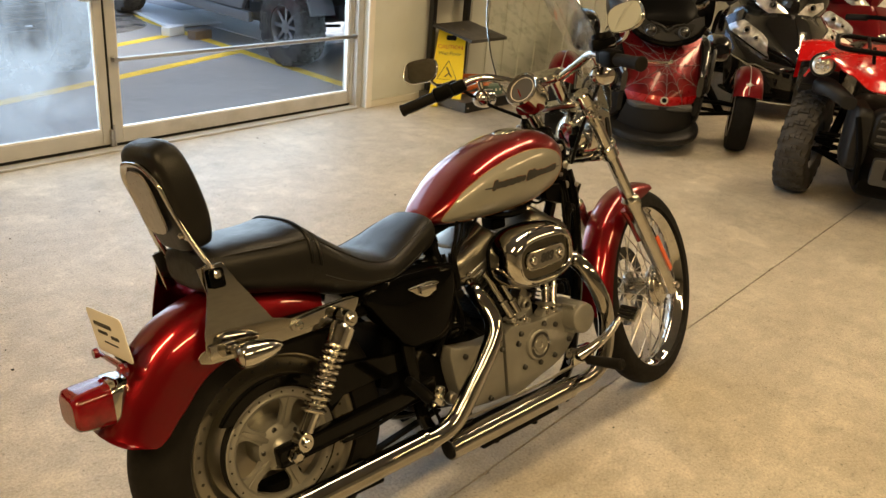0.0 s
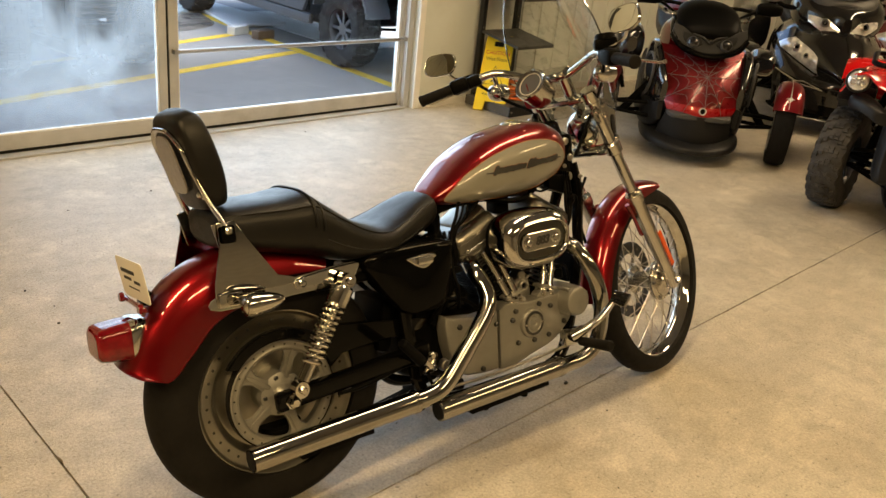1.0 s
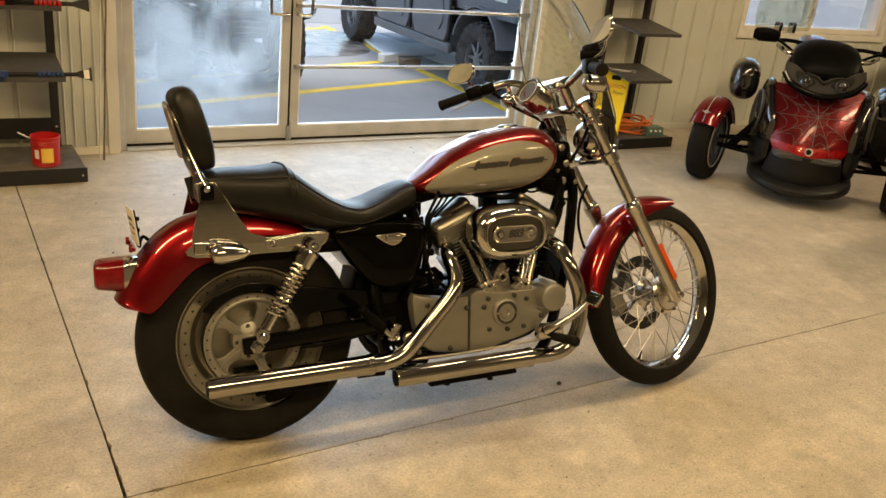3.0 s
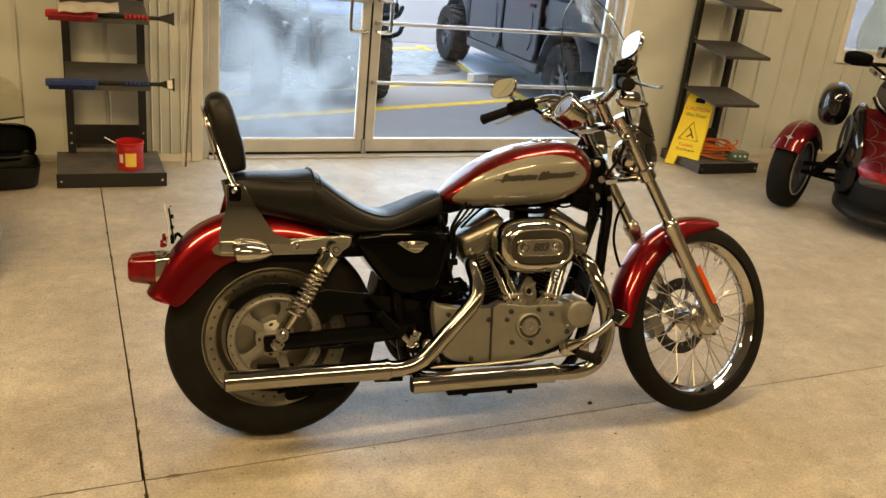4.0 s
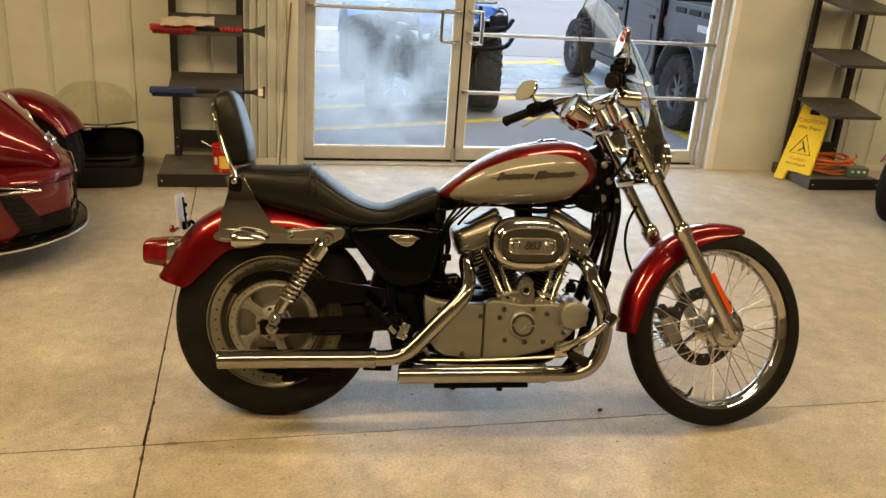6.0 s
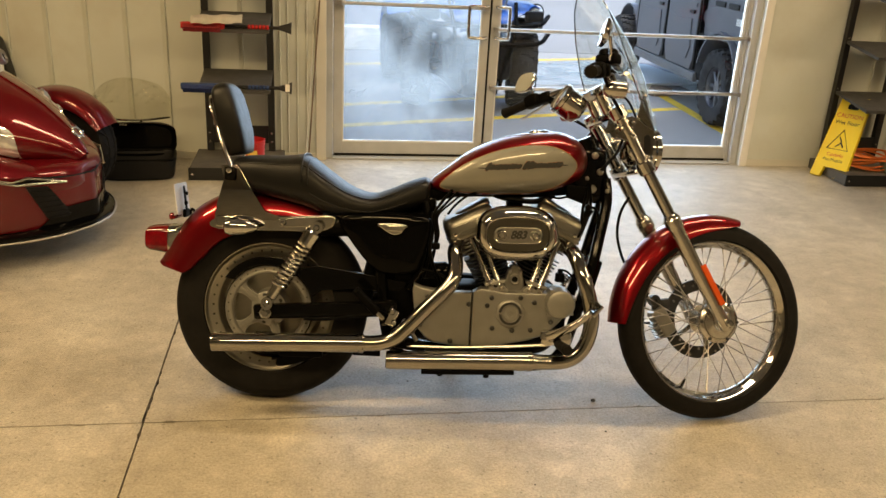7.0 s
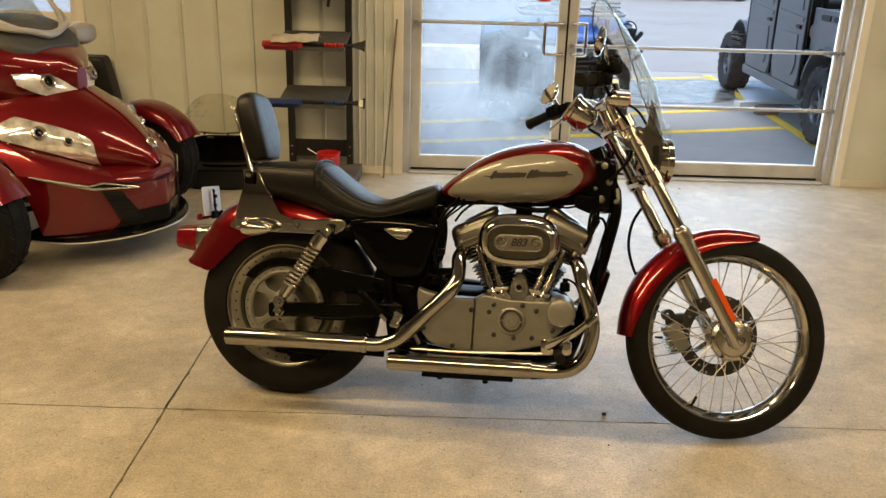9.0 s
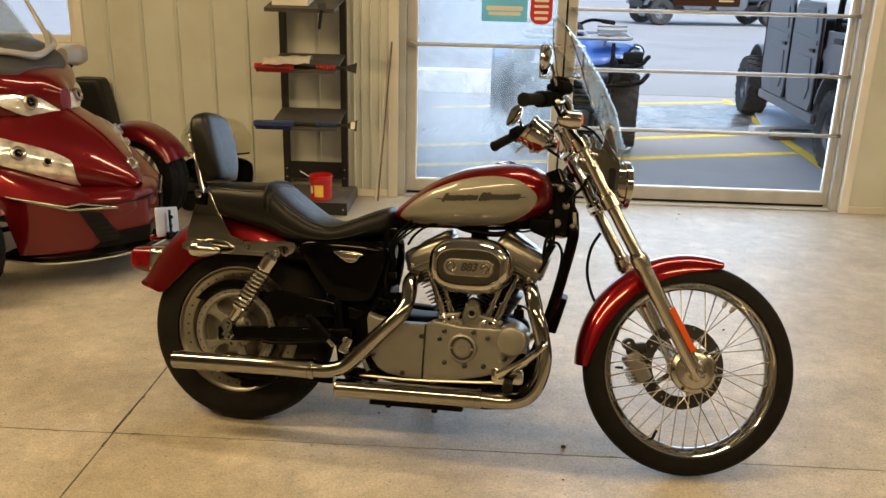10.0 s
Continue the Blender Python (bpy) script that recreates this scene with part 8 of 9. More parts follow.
def touring_trike(m, paint, label, group, flank_mt=None):
    """Faired touring three-wheeler; x forward, front axle over the origin."""
    v = thing("touring_three_wheeler", label, "three-wheeler", m, group)
    for s in (-1, 1):
        c = (0.035, s * 0.69, 0.285)
        wheel(v, c, 0.285, 0.085, 0.195, 0, LIGHT_GREY, "front_wheel", 6)
        mudguard(v, c, 0.325, 0.112, 165, 25, paint, "", 0.085)
        grooves = [tube([(0.035 + 0.286 * math.cos(a), 0.69 * s + dy, 0.285 + 0.286 * math.sin(a)) for a in [2 * math.pi * k / 40 for k in range(40)]], 0.0035, 4, 1, True) for dy in (-0.03, 0.03)]
        for k in range(30):
            a = 2 * math.pi * k / 30
            for d in (-1, 1):
                grooves.append(tube([(0.035 + 0.2855 * math.cos(a + 0.16 * w), 0.69 * s + d * (0.012 + 0.055 * w), 0.285 + 0.2855 * math.sin(a + 0.16 * w)) for w in (0, 0.5, 1)], 0.003, 4, 1))
        part("tread_groove", join(*grooves), SEAL, v)
    arms(v, 0.60, 0.26)
    wheel(v, (-1.71, 0, 0.29), 0.29, 0.11, 0.19, 0, LIGHT_GREY, "rear_wheel", 6)

    def hood(u, t):
        w = 0.10 + 0.34 * min(1, t * 1.6) ** 0.7
        return V((0.575 - 0.62 * t ** 1.15 - 0.10 * u * u * (1 - t * 0.4) - 0.10 * abs(u) ** 3, u * w, 0.425 + 0.39 * t ** 0.85 - 0.075 * u * u * (0.2 + 1.6 * t) + 0.035 * (1 - abs(u)) ** 2 + 0.045 * (1 - u * u) * min(1, 2.5 * t)))

    part("hood", surface(hood, 24, 18, 0.02), paint, v, "sculpted painted hood")
    part("hood_crease", tube([hood(0.0, k / 10) + V((0.002, 0, 0.001)) for k in range(1, 10)], 0.004, 5, 2), paint, v)
    bm_ = Matrix.Translation(hood(0, 0.12) + V((0.014, 0, 0.010))) @ Matrix.Rotation(radians(50), 4, "Y")
    badge = part("badge", moved(tube([(0.024 * math.cos(a), 0.024 * math.sin(a), 0) for a in [2 * math.pi * k / 20 for k in range(20)]], 0.007, 6, 1, True), bm_), POLISHED, v)
    for k in range(6):
        a = radians(60 * k + 20)
        part("badge_spike", moved(plate([(0.020, -0.007), (0.046, 0.0), (0.020, 0.007)], 0.005, None, 0.001), bm_ @ Matrix.Rotation(a, 4, "Z")), POLISHED, badge)
    part("nose", body([(0.20, 0.26, 0.47, 0.40, 3.4), (0.36, 0.25, 0.455, 0.36, 3.2), (0.48, 0.27, 0.445, 0.26, 3), (0.555, 0.30, 0.428, 0.15, 2.8), (0.580, 0.33, 0.41, 0.07, 2.5)], 32, 4), paint, v)
    part("core", body([(0.20, 0.26, 0.48, 0.36, 3.4), (0.05, 0.27, 0.62, 0.36, 3.2), (-0.15, 0.28, 0.80, 0.36, 3.2), (-0.5, 0.28, 0.84, 0.36, 3.2), (-0.95, 0.30, 0.74, 0.30, 3.2)], 32, 4), paint, v)
    def bumper(u, t):
        y = abs(u) * (0.455 + 0.035 * t)
        x = 0.580 - 1.4 * y * y - 25 * y ** 8 - 0.022 * (1 - t) * abs(u) + 0.016 * max(0, 1 - 7 * abs(u))
        return V((x, u * (0.455 + 0.035 * t), 0.168 + (0.206 + 0.35 * y * y) * t))

    part("bumper", surface(bumper, 40, 8, 0.012), paint, v, "painted lower front with centre prow")
    part("lower_lip", surface(lambda q, t: bumper(q * (0.60 - 0.20 * t), 0.36 * t) + V((0.008, 0, 0)), 30, 5, 0.004), BLACK_GLOSS, v, "gloss black lower lip between the wings")
    # black line draws in the shadow crease below the hood's front edge
    part("hood_gap", tube([bumper(-0.62 + 1.24 * k / 24, 1.0) + V((0.004, 0, 0.002)) for k in range(25)], 0.0045, 6, 1), SEAL, v)
    part("splitter", body([(0.12, 0.128, 0.172, 0.47, 4), (0.36, 0.120, 0.170, 0.425, 4), (0.53, 0.122, 0.170, 0.28, 3.2), (0.612, 0.128, 0.160, 0.12, 2.8), (0.628, 0.134, 0.152, 0.05, 2.5)], 32, 3), BLACK_GLOSS, v, "gloss black front splitter")
    part("splitter_edge", tube([(0.14, -0.474, 0.140), (0.36, -0.428, 0.136), (0.53, -0.283, 0.138), (0.613, -0.122, 0.140), (0.634, 0, 0.142), (0.613, 0.122, 0.140), (0.53, 0.283, 0.138), (0.36, 0.428, 0.136), (0.14, 0.474, 0.140)], 0.0042, 6, 6), LIGHT_GREY, v)
    part("lower_intake", body([(0.16, 0.18, 0.30, 0.34, 4), (0.38, 0.175, 0.29, 0.31, 4), (0.50, 0.18, 0.275, 0.21, 3.5), (0.545, 0.19, 0.26, 0.12, 3)], 28, 3), BLACK_GLOSS, v)
    for s in (-1, 1):
        part("side_grille", surface(lambda q, t, s=s: bumper(s * (0.40 + 0.15 * t + 0.11 * q * (1 - 0.3 * t)), 0.16 + 0.68 * t) + V((0.006, s * 0.004, 0)), 10, 8, 0.004), BLACK_PLASTIC, v, "dark mesh intake")
        for k in range(6):
            tk = 0.08 + 0.16 * k
            part("grille_bar", tube([bumper(s * (0.40 + 0.15 * tk + 0.11 * q * (1 - 0.3 * tk)), 0.16 + 0.68 * tk) + V((0.010, s * 0.006, 0)) for q in (-0.95, -0.3, 0.3, 0.95)], 0.0030, 5, 2), SEAL, v)
        part("flank", surface(lambda q, t, s=s: hood(s, 0.06 + 0.78 * t).lerp(bumper(s * (0.22 + 0.78 * t), 1.0), 0.5 + 0.5 * q) + V((0.004, s * 0.010, 0.012)) * (1 - q * q), 8, 16, 0.008), flank_mt or paint, v)
        off = V((0.012, s * 0.008, 0.004))
        tip, knee, crest, inner, heel = (bumper(s * a, b) + off for a, b in ((0.97, 0.99), (0.70, 0.915), (0.60, 1.0), (0.32, 0.90), (0.68, 0.865)))
        blade = part("winglet", join(tube([tip, knee, crest, inner], 0.0045, 6, 1), tube([inner, heel, tip], 0.0055, 6, 1)), POLISHED, v, "polished winglet trim")
        part("winglet_vent", loft([[p + V((-0.004, 0, 0)) for p in (knee, crest, inner, heel)], [p + V((0.001, 0, 0)) for p in (knee, crest, inner, heel)]]), BLACK_GLOSS, blade)
        def lens(v2, t, s=s):
            # wedge let into the flank of the hood, pointed at the front
            w = 0.35 * math.sin(math.pi * min(1, 0.15 + 0.62 * t ** 0.7)) * min(1, 2.6 * t + 0.02)
            uu = 1.0 - w * (0.5 - 0.5 * v2)
            return hood(s * uu, 0.045 + 0.70 * t) + V((0.012, s * 0.008, 0.016)) * (0.55 + 0.45 * (1 - v2 * v2) * min(1, 3 * t))
        lamp_p = part("headlamp", surface(lens, 8, 20, 0.012), LAMP_SILVER, v, "long clear headlamp")
        for tt, rr in ((0.45, 0.020), (0.68, 0.034)):
            q = lens(0.0, tt) + V((0.004, s * 0.002, 0.006))
            aim = Matrix.Translation(q) @ V((0.72, s * 0.40, 0.55)).to_track_quat("Z", "Y").to_matrix().to_4x4()
            part("lamp_core", lathe([(rr * 0.55, 0.002), (rr * 0.8, 0.010), (rr, 0.006), (rr * 1.02, -0.01), (rr * 0.5, -0.01)], 20, aim, True), STEEL, lamp_p)
            part("lamp_core", lathe([(0, 0.006), (rr * 0.4, 0.004), (rr * 0.56, -0.004), (0, -0.006)], 16, aim), BLACK_GLOSS, lamp_p)

        def upper(u, t, s=s):
            # from the inner point beside the nose out to the broad outer end
            y = 0.030 + 0.245 * t
            return V((0.150 - 0.30 * y - 0.9 * y * y + 0.018 * (1 - u * u) - 0.03 * u, s * y, 0.805 + 0.060 * t + u * (0.010 + 0.062 * math.sin(math.pi * min(1, 0.12 + 0.75 * t)))))
        up = part("upper_headlamp", surface(upper, 8, 12, 0.015), LAMP_SILVER, v, "clear upper headlamp")
        q = upper(0, 0.52) + V((0.012, 0, 0))
        part("lamp_core", lathe([(0.020, 0.002), (0.028, 0.012), (0.034, 0.008), (0.035, -0.01), (0.018, -0.01)], 20, Matrix.Translation(q) @ V((0.9, s * 0.3, 0.3)).to_track_quat("Z", "Y").to_matrix().to_4x4(), True), STEEL, up)
        part("lamp_core", lathe([(0, 0.008), (0.014, 0.006), (0.021, -0.002), (0, -0.006)], 16, Matrix.Translation(q) @ V((0.9, s * 0.3, 0.3)).to_track_quat("Z", "Y").to_matrix().to_4x4()), BLACK_GLOSS, up)
        part("mirror", moved(body([(-0.10, -0.05, 0.05, 0.04, 3), (0.0, -0.07, 0.07, 0.06, 3), (0.09, -0.05, 0.05, 0.04, 3)], 20, 4), Matrix.Translation((-0.226, s * 0.535, 0.985)) @ Matrix.Rotation(radians(90), 4, "Z") @ Matrix.Scale(0.85, 4)), LIGHT_GREY, v)
        part("mirror_arm", tube([(-0.20, s * 0.36, 0.90), (-0.21, s * 0.44, 0.91), (-0.224, s * 0.52, 0.95)], [0.022, 0.018, 0.016], 10), BLACK_SATIN, v)
        part("screen_arm", tube([(0.0, s * 0.10, 1.05), (-0.08, s * 0.20, 1.10), (-0.20, s * 0.28, 1.18), (-0.30, s * 0.28, 1.34)], [0.010, 0.014, 0.013, 0.008], 10), LIGHT_GREY, v)
        part("handlebar", tube([(-0.35, s * 0.08, 1.02), (-0.42, s * 0.30, 1.05), (-0.55, s * 0.44, 1.02)], 0.016, 10), BLACK_SATIN, v)
        part("side_case", body([(-1.35, 0.40, 0.74, 0.10, 3.4, s * 0.36), (-1.50, 0.36, 0.78, 0.13, 3.4, s * 0.38), (-1.85, 0.38, 0.76, 0.13, 3.4, s * 0.38), (-2.05, 0.46, 0.70, 0.09, 3.2, s * 0.36)], 22, 3), paint, v)
    part("upper_fairing", body([(0.175, 0.77, 0.89, 0.035, 2.4), (0.115, 0.72, 0.94, 0.10, 2.6), (0.06, 0.70, 0.97, 0.20, 2.8), (-0.06, 0.70, 1.03, 0.34, 2.8), (-0.22, 0.72, 1.09, 0.37, 2.8), (-0.38, 0.76, 1.09, 0.35, 2.8)], 30, 4), paint, v)
    part("screen_bracket", tube([(-0.14, -0.27, 1.13), (-0.06, -0.22, 1.08), (0.0, -0.12, 1.06), (0.02, 0, 1.035), (0.0, 0.12, 1.06), (-0.06, 0.22, 1.08), (-0.14, 0.27, 1.13)], [0.010, 0.015, 0.015, 0.020, 0.015, 0.015, 0.010], 10, 5), LIGHT_GREY, v, "silver grey windscreen bracket")
    part("dash_cowl", body([(0.045, 0.90, 0.99, 0.15, 3), (-0.03, 0.91, 1.05, 0.25, 3), (-0.20, 0.95, 1.115, 0.29, 3), (-0.36, 0.98, 1.115, 0.25, 3)], 24, 3), GREY_PLASTIC, v)
    scr = part("windscreen", surface(lambda u, t: V((-0.10 - 0.30 * t - 0.14 * u * u, 0.31 * u * (1 - 0.2 * t), 1.05 + 0.46 * t)), 18, 12, 0.004), SHIELD, v)
    scr.visible_shadow = False
    part("seat", body([(-0.72, 0.62, 0.80, 0.14, 3), (-0.95, 0.62, 0.80, 0.19, 3), (-1.25, 0.64, 0.86, 0.20, 3), (-1.65, 0.70, 0.94, 0.19, 3)], 28, 4), LEATHER, v)
    part("backrest", body([(-1.62, 0.84, 1.12, 0.17, 3), (-1.72, 0.82, 1.16, 0.18, 3), (-1.80, 0.86, 1.10, 0.15, 3)], 22, 3), LEATHER, v)
    part("top_case", body([(-1.78, 0.72, 1.0, 0.24, 3.4), (-1.95, 0.70, 1.06, 0.27, 3.4), (-2.2, 0.72, 1.04, 0.26, 3.4), (-2.32, 0.78, 0.96, 0.20, 3.2)], 24, 3), paint, v)
    part("chassis", body([(0.20, 0.20, 0.46, 0.20, 4), (-0.4, 0.20, 0.60, 0.26, 4), (-1.0, 0.22, 0.62, 0.24, 4), (-1.6, 0.26, 0.6, 0.14, 4)], 20, 3), BLACK_SATIN, v)
    return v


def quad(m, paint, label, r=0.315, half=0.092, rack_mt=None, bumper=False):
    """Quad bike; x forward, front axle over the origin."""
    v = thing("quad_bike", label, "quad bike", m)
    for x in (0.0, -1.28):
        for s in (-1, 1):
            wheel(v, (x, s * 0.47, r), r, half if x == 0 else half * 1.2, 0.155, 24, GREY_PLASTIC, "front_wheel" if x == 0 else "rear_wheel", 6, -12 if x == 0 else 0, lug=0.012)
    arms(v, 0.42, r - 0.03), arms(v, 0.42, r - 0.03, -1.28)
    z0 = r - 0.315

    def dip(a, knots):
        for (a0, b0), (a1, b1) in zip(knots, knots[1:]):
            if a <= a1:
                f = (a - a0) / (a1 - a0)
                f = f * f * (3 - 2 * f)
                return b0 + (b1 - b0) * f
        return knots[-1][1]

    def hood(u, t):
        a = abs(u)
        front = dip(a, ((0, 0.735), (0.34, 0.740), (0.60, 0.815), (0.80, 0.885), (0.90, 0.865), (1.0, 0.745)))
        top = dip(a, ((0, 0.93), (0.5, 0.915), (0.85, 0.90), (1.0, 0.80)))
        xf = dip(a, ((0, 0.43), (0.5, 0.38), (0.85, 0.30), (1.0, 0.22)))
        return V((xf - (xf + 0.24) * t ** 1.5, 0.568 * u * (1 - 0.10 * t), z0 + front + (top - front) * (1 - (1 - t) ** 2.2) - 0.10 * max(0, t - 0.6) * (a > 0.5)))

    part("hood", surface(hood, 40, 14, 0.012), paint, v, "sculpted hood and front mudguards in one moulding")
    for s in (-1, 1):
        part("inner_guard", surface(lambda u, t, s=s: V((0.20 - 0.52 * t, s * (0.47 + 0.10 * u), z0 + 0.70 + 0.07 * math.sin(math.pi * t) - 0.14 * t ** 3)), 6, 10, 0.012), BLACK_PLASTIC, v)

        def guard2(u, t, s=s):
            a = radians(168 - 120 * t)
            return V((-1.28 + 0.42 * math.cos(a), s * (0.43 + 0.18 * u), r + 0.42 * math.sin(a) + 0.05 - 0.03 * u * u))
        part("rear_guard", surface(guard2, 10, 14, 0.010), paint, v)
        at = Matrix.Translation((0.270, s * 0.482, z0 + 0.830)) @ pose(0, 0, 0, 0, 80, s * 6)
        lp = part("headlamp", lathe([(0, 0.022), (0.035, 0.018), (0.056, 0.006), (0.062, -0.012), (0.055, -0.06), (0, -0.06)], 28, at), LAMP_SILVER, v, "round clear headlamp")
        part("lamp_ring", lathe([(0.058, 0.010), (0.067, 0.008), (0.071, -0.01), (0.066, -0.05), (0.058, -0.03)], 28, at, True), BLACK_PLASTIC, lp)
        for dy, dz in ((-0.022, 0.012), (0.022, 0.012), (0, -0.024)):
            part("lamp_cup", lathe([(0.006, 0.014), (0.016, 0.024), (0.019, 0.022), (0.016, 0.008)], 14, at @ Matrix.Translation((dz, dy, 0)), True), STEEL, lp)
        part("lamp_bracket", body([(0.10, 0.66, 0.74, 0.05, 3, s * 0.44), (0.22, 0.65, 0.745, 0.075, 3, s * 0.43), (0.31, 0.66, 0.73, 0.06, 3, s * 0.38), (0.37, 0.62, 0.69, 0.04, 3, s * 0.30)], 18, 3), BLACK_PLASTIC, v)
        part("front_pillar", body([(0.22, 0.30, 0.66, 0.055, 4, s * 0.235), (0.34, 0.29, 0.655, 0.06, 4, s * 0.225), (0.41, 0.30, 0.64, 0.055, 4, s * 0.205), (0.43, 0.34, 0.60, 0.04, 4, s * 0.20)], 20, 3), BLACK_PLASTIC, v, "dark grey moulded front pillar")
        part("bumper_leg", tube([(0.36, s * 0.16, 0.20), (0.43, s * 0.17, 0.26), (0.455, s * 0.19, 0.42), (0.42, s * 0.24, 0.60)], 0.016, 10), BLACK_SATIN, v)
        part("handlebar", tube([(-0.22, s * 0.04, 1.02), (-0.24, s * 0.18, 1.07), (-0.34, s * 0.36, 1.05)], 0.014, 10), BLACK_SATIN, v)
        part("grip", rod((-0.30, s * 0.28, 1.06), (-0.35, s * 0.40, 1.045), 0.019, 0.019, 12, 0.004), RUBBER, v)
        for k in range(3):
            part("strut_tube", tube([(0.30 - 0.10 * k, s * 0.12, 0.24 + 0.09 * k), (0.05, s * 0.40, r - 0.02 + 0.05 * k)], 0.013, 8, 1), BLACK_SATIN, v)
    part("grille", body([(0.30, 0.42, 0.655, 0.17, 4), (0.40, 0.42, 0.655, 0.165, 4), (0.43, 0.44, 0.64, 0.14, 4)], 20, 3), BLACK_PLASTIC, v)
    for k in range(4):
        part("grille_bar", box(0.02, 0.25, 0.012, Matrix.Translation((0.432, 0, 0.47 + 0.042 * k)), 0.004), GREY_PLASTIC, v)
    part("winch_mount", plate(stadium(0.105, 0.075, 4, 0.02), 0.06, Matrix.Translation((0.40, 0, 0.315)) @ pose(0, 0, 0, 0, 90, 0) @ pose(0, 0, 0, 0, 0, 90), 0.006), GREY_PLASTIC, v)
    part("winch_opening", plate(stadium(0.040, 0.034, 3, 0.006), 0.004, Matrix.Translation((0.4605, 0, 0.315)) @ pose(0, 0, 0, 0, 90, 0) @ pose(0, 0, 0, 0, 0, 90)), SEAL, v)
    part("badge", moved(tube([(0.020 * math.cos(a), 0.020 * math.sin(a), 0) for a in [2 * math.pi * k / 16 for k in range(16)]], 0.006, 6, 1, True), Matrix.Translation(hood(0, 0.14) + V((0.008, 0, 0))) @ Matrix.Rotation(radians(66), 4, "Y")), LIGHT_GREY, v)
    part("skid_plate", body([(0.44, 0.20, 0.26, 0.15, 4), (0.36, 0.14, 0.30, 0.17, 4), (0.0, 0.13, 0.40, 0.20, 4), (-0.7, 0.14, 0.5, 0.22, 4), (-1.28, 0.16, 0.45, 0.18, 4)], 20, 3), BLACK_SATIN, v)
    rk_mt = rack_mt or BLACK_SATIN
    zr = z0 + 0.965
    rk = part("front_rack", tube([(x, y, zr - 0.10 * max(0, x + 0.05)) for x, y in stadium(0.20, 0.43, 5, 0.07)], 0.015, 8, 1, True), rk_mt, v, "tubular front rack")
    rk.matrix_basis = Matrix.Translation((0.14, 0, 0))
    for y in (-0.26, -0.09, 0.09, 0.26):
        part("rack_bar", tube([(-0.20, y, zr), (0.20, y, zr - 0.025)], 0.010, 8, 1), rk_mt, rk)
    part("rack_plate", box(0.16, 0.20, 0.012, Matrix.Translation((0.06, 0.26, zr + 0.004)) @ Matrix.Rotation(radians(5), 4, "Y"), 0.004), GREY_PLASTIC, rk)
    for s in (-1, 1):
        part("rack_leg", tube([(0.10, s * 0.24, zr - 0.01), (0.08, s * 0.22, zr - 0.10)], 0.010, 8, 1), rk_mt, rk)
    if bumper:
        for zb, xb in ((0.60, 0.50), (0.74, 0.46)):
            part("bumper_bar", tube([(xb - 0.16, -0.58, z0 + zb + 0.06), (xb - 0.02, -0.46, z0 + zb), (xb, -0.2, z0 + zb - 0.02), (xb, 0.2, z0 + zb - 0.02), (xb - 0.02, 0.46, z0 + zb), (xb - 0.16, 0.58, z0 + zb + 0.06)], 0.019, 10), BLACK_SATIN, v)
        for s in (-1, 1):
            part("bumper_post", tube([(0.45, s * 0.22, z0 + 0.46), (0.49, s * 0.24, z0 + 0.60), (0.45, s * 0.26, z0 + 0.75), (0.34, s * 0.28, z0 + 0.90)], 0.016, 10), BLACK_SATIN, v)
            part("lamp_shroud", box(0.05, 0.17, 0.09, Matrix.Translation((0.36, s * 0.44, z0 + 0.80)) @ Matrix.Rotation(radians(s * 14), 4, "Z"), 0.02), BLACK_PLASTIC, v)
            for k in range(4):
                part("rack_slat", box(0.015, 0.24, 0.016, Matrix.Translation((0.33, s * 0.26, z0 + 0.94 + 0.032 * k)), 0.003), rack_mt, v)
    part("console", body([(-0.12, 0.80, 0.98, 0.10, 3), (-0.22, 0.80, 1.06, 0.12, 3), (-0.34, 0.80, 1.0, 0.08, 3)], 20, 3), BLACK_PLASTIC, v)
    part("seat", body([(-0.38, 0.66, 0.80, 0.12, 3), (-0.6, 0.64, 0.82, 0.16, 3), (-1.0, 0.66, 0.88, 0.17, 3), (-1.35, 0.70, 0.86, 0.14, 3)], 24, 4), LEATHER, v)
    return v


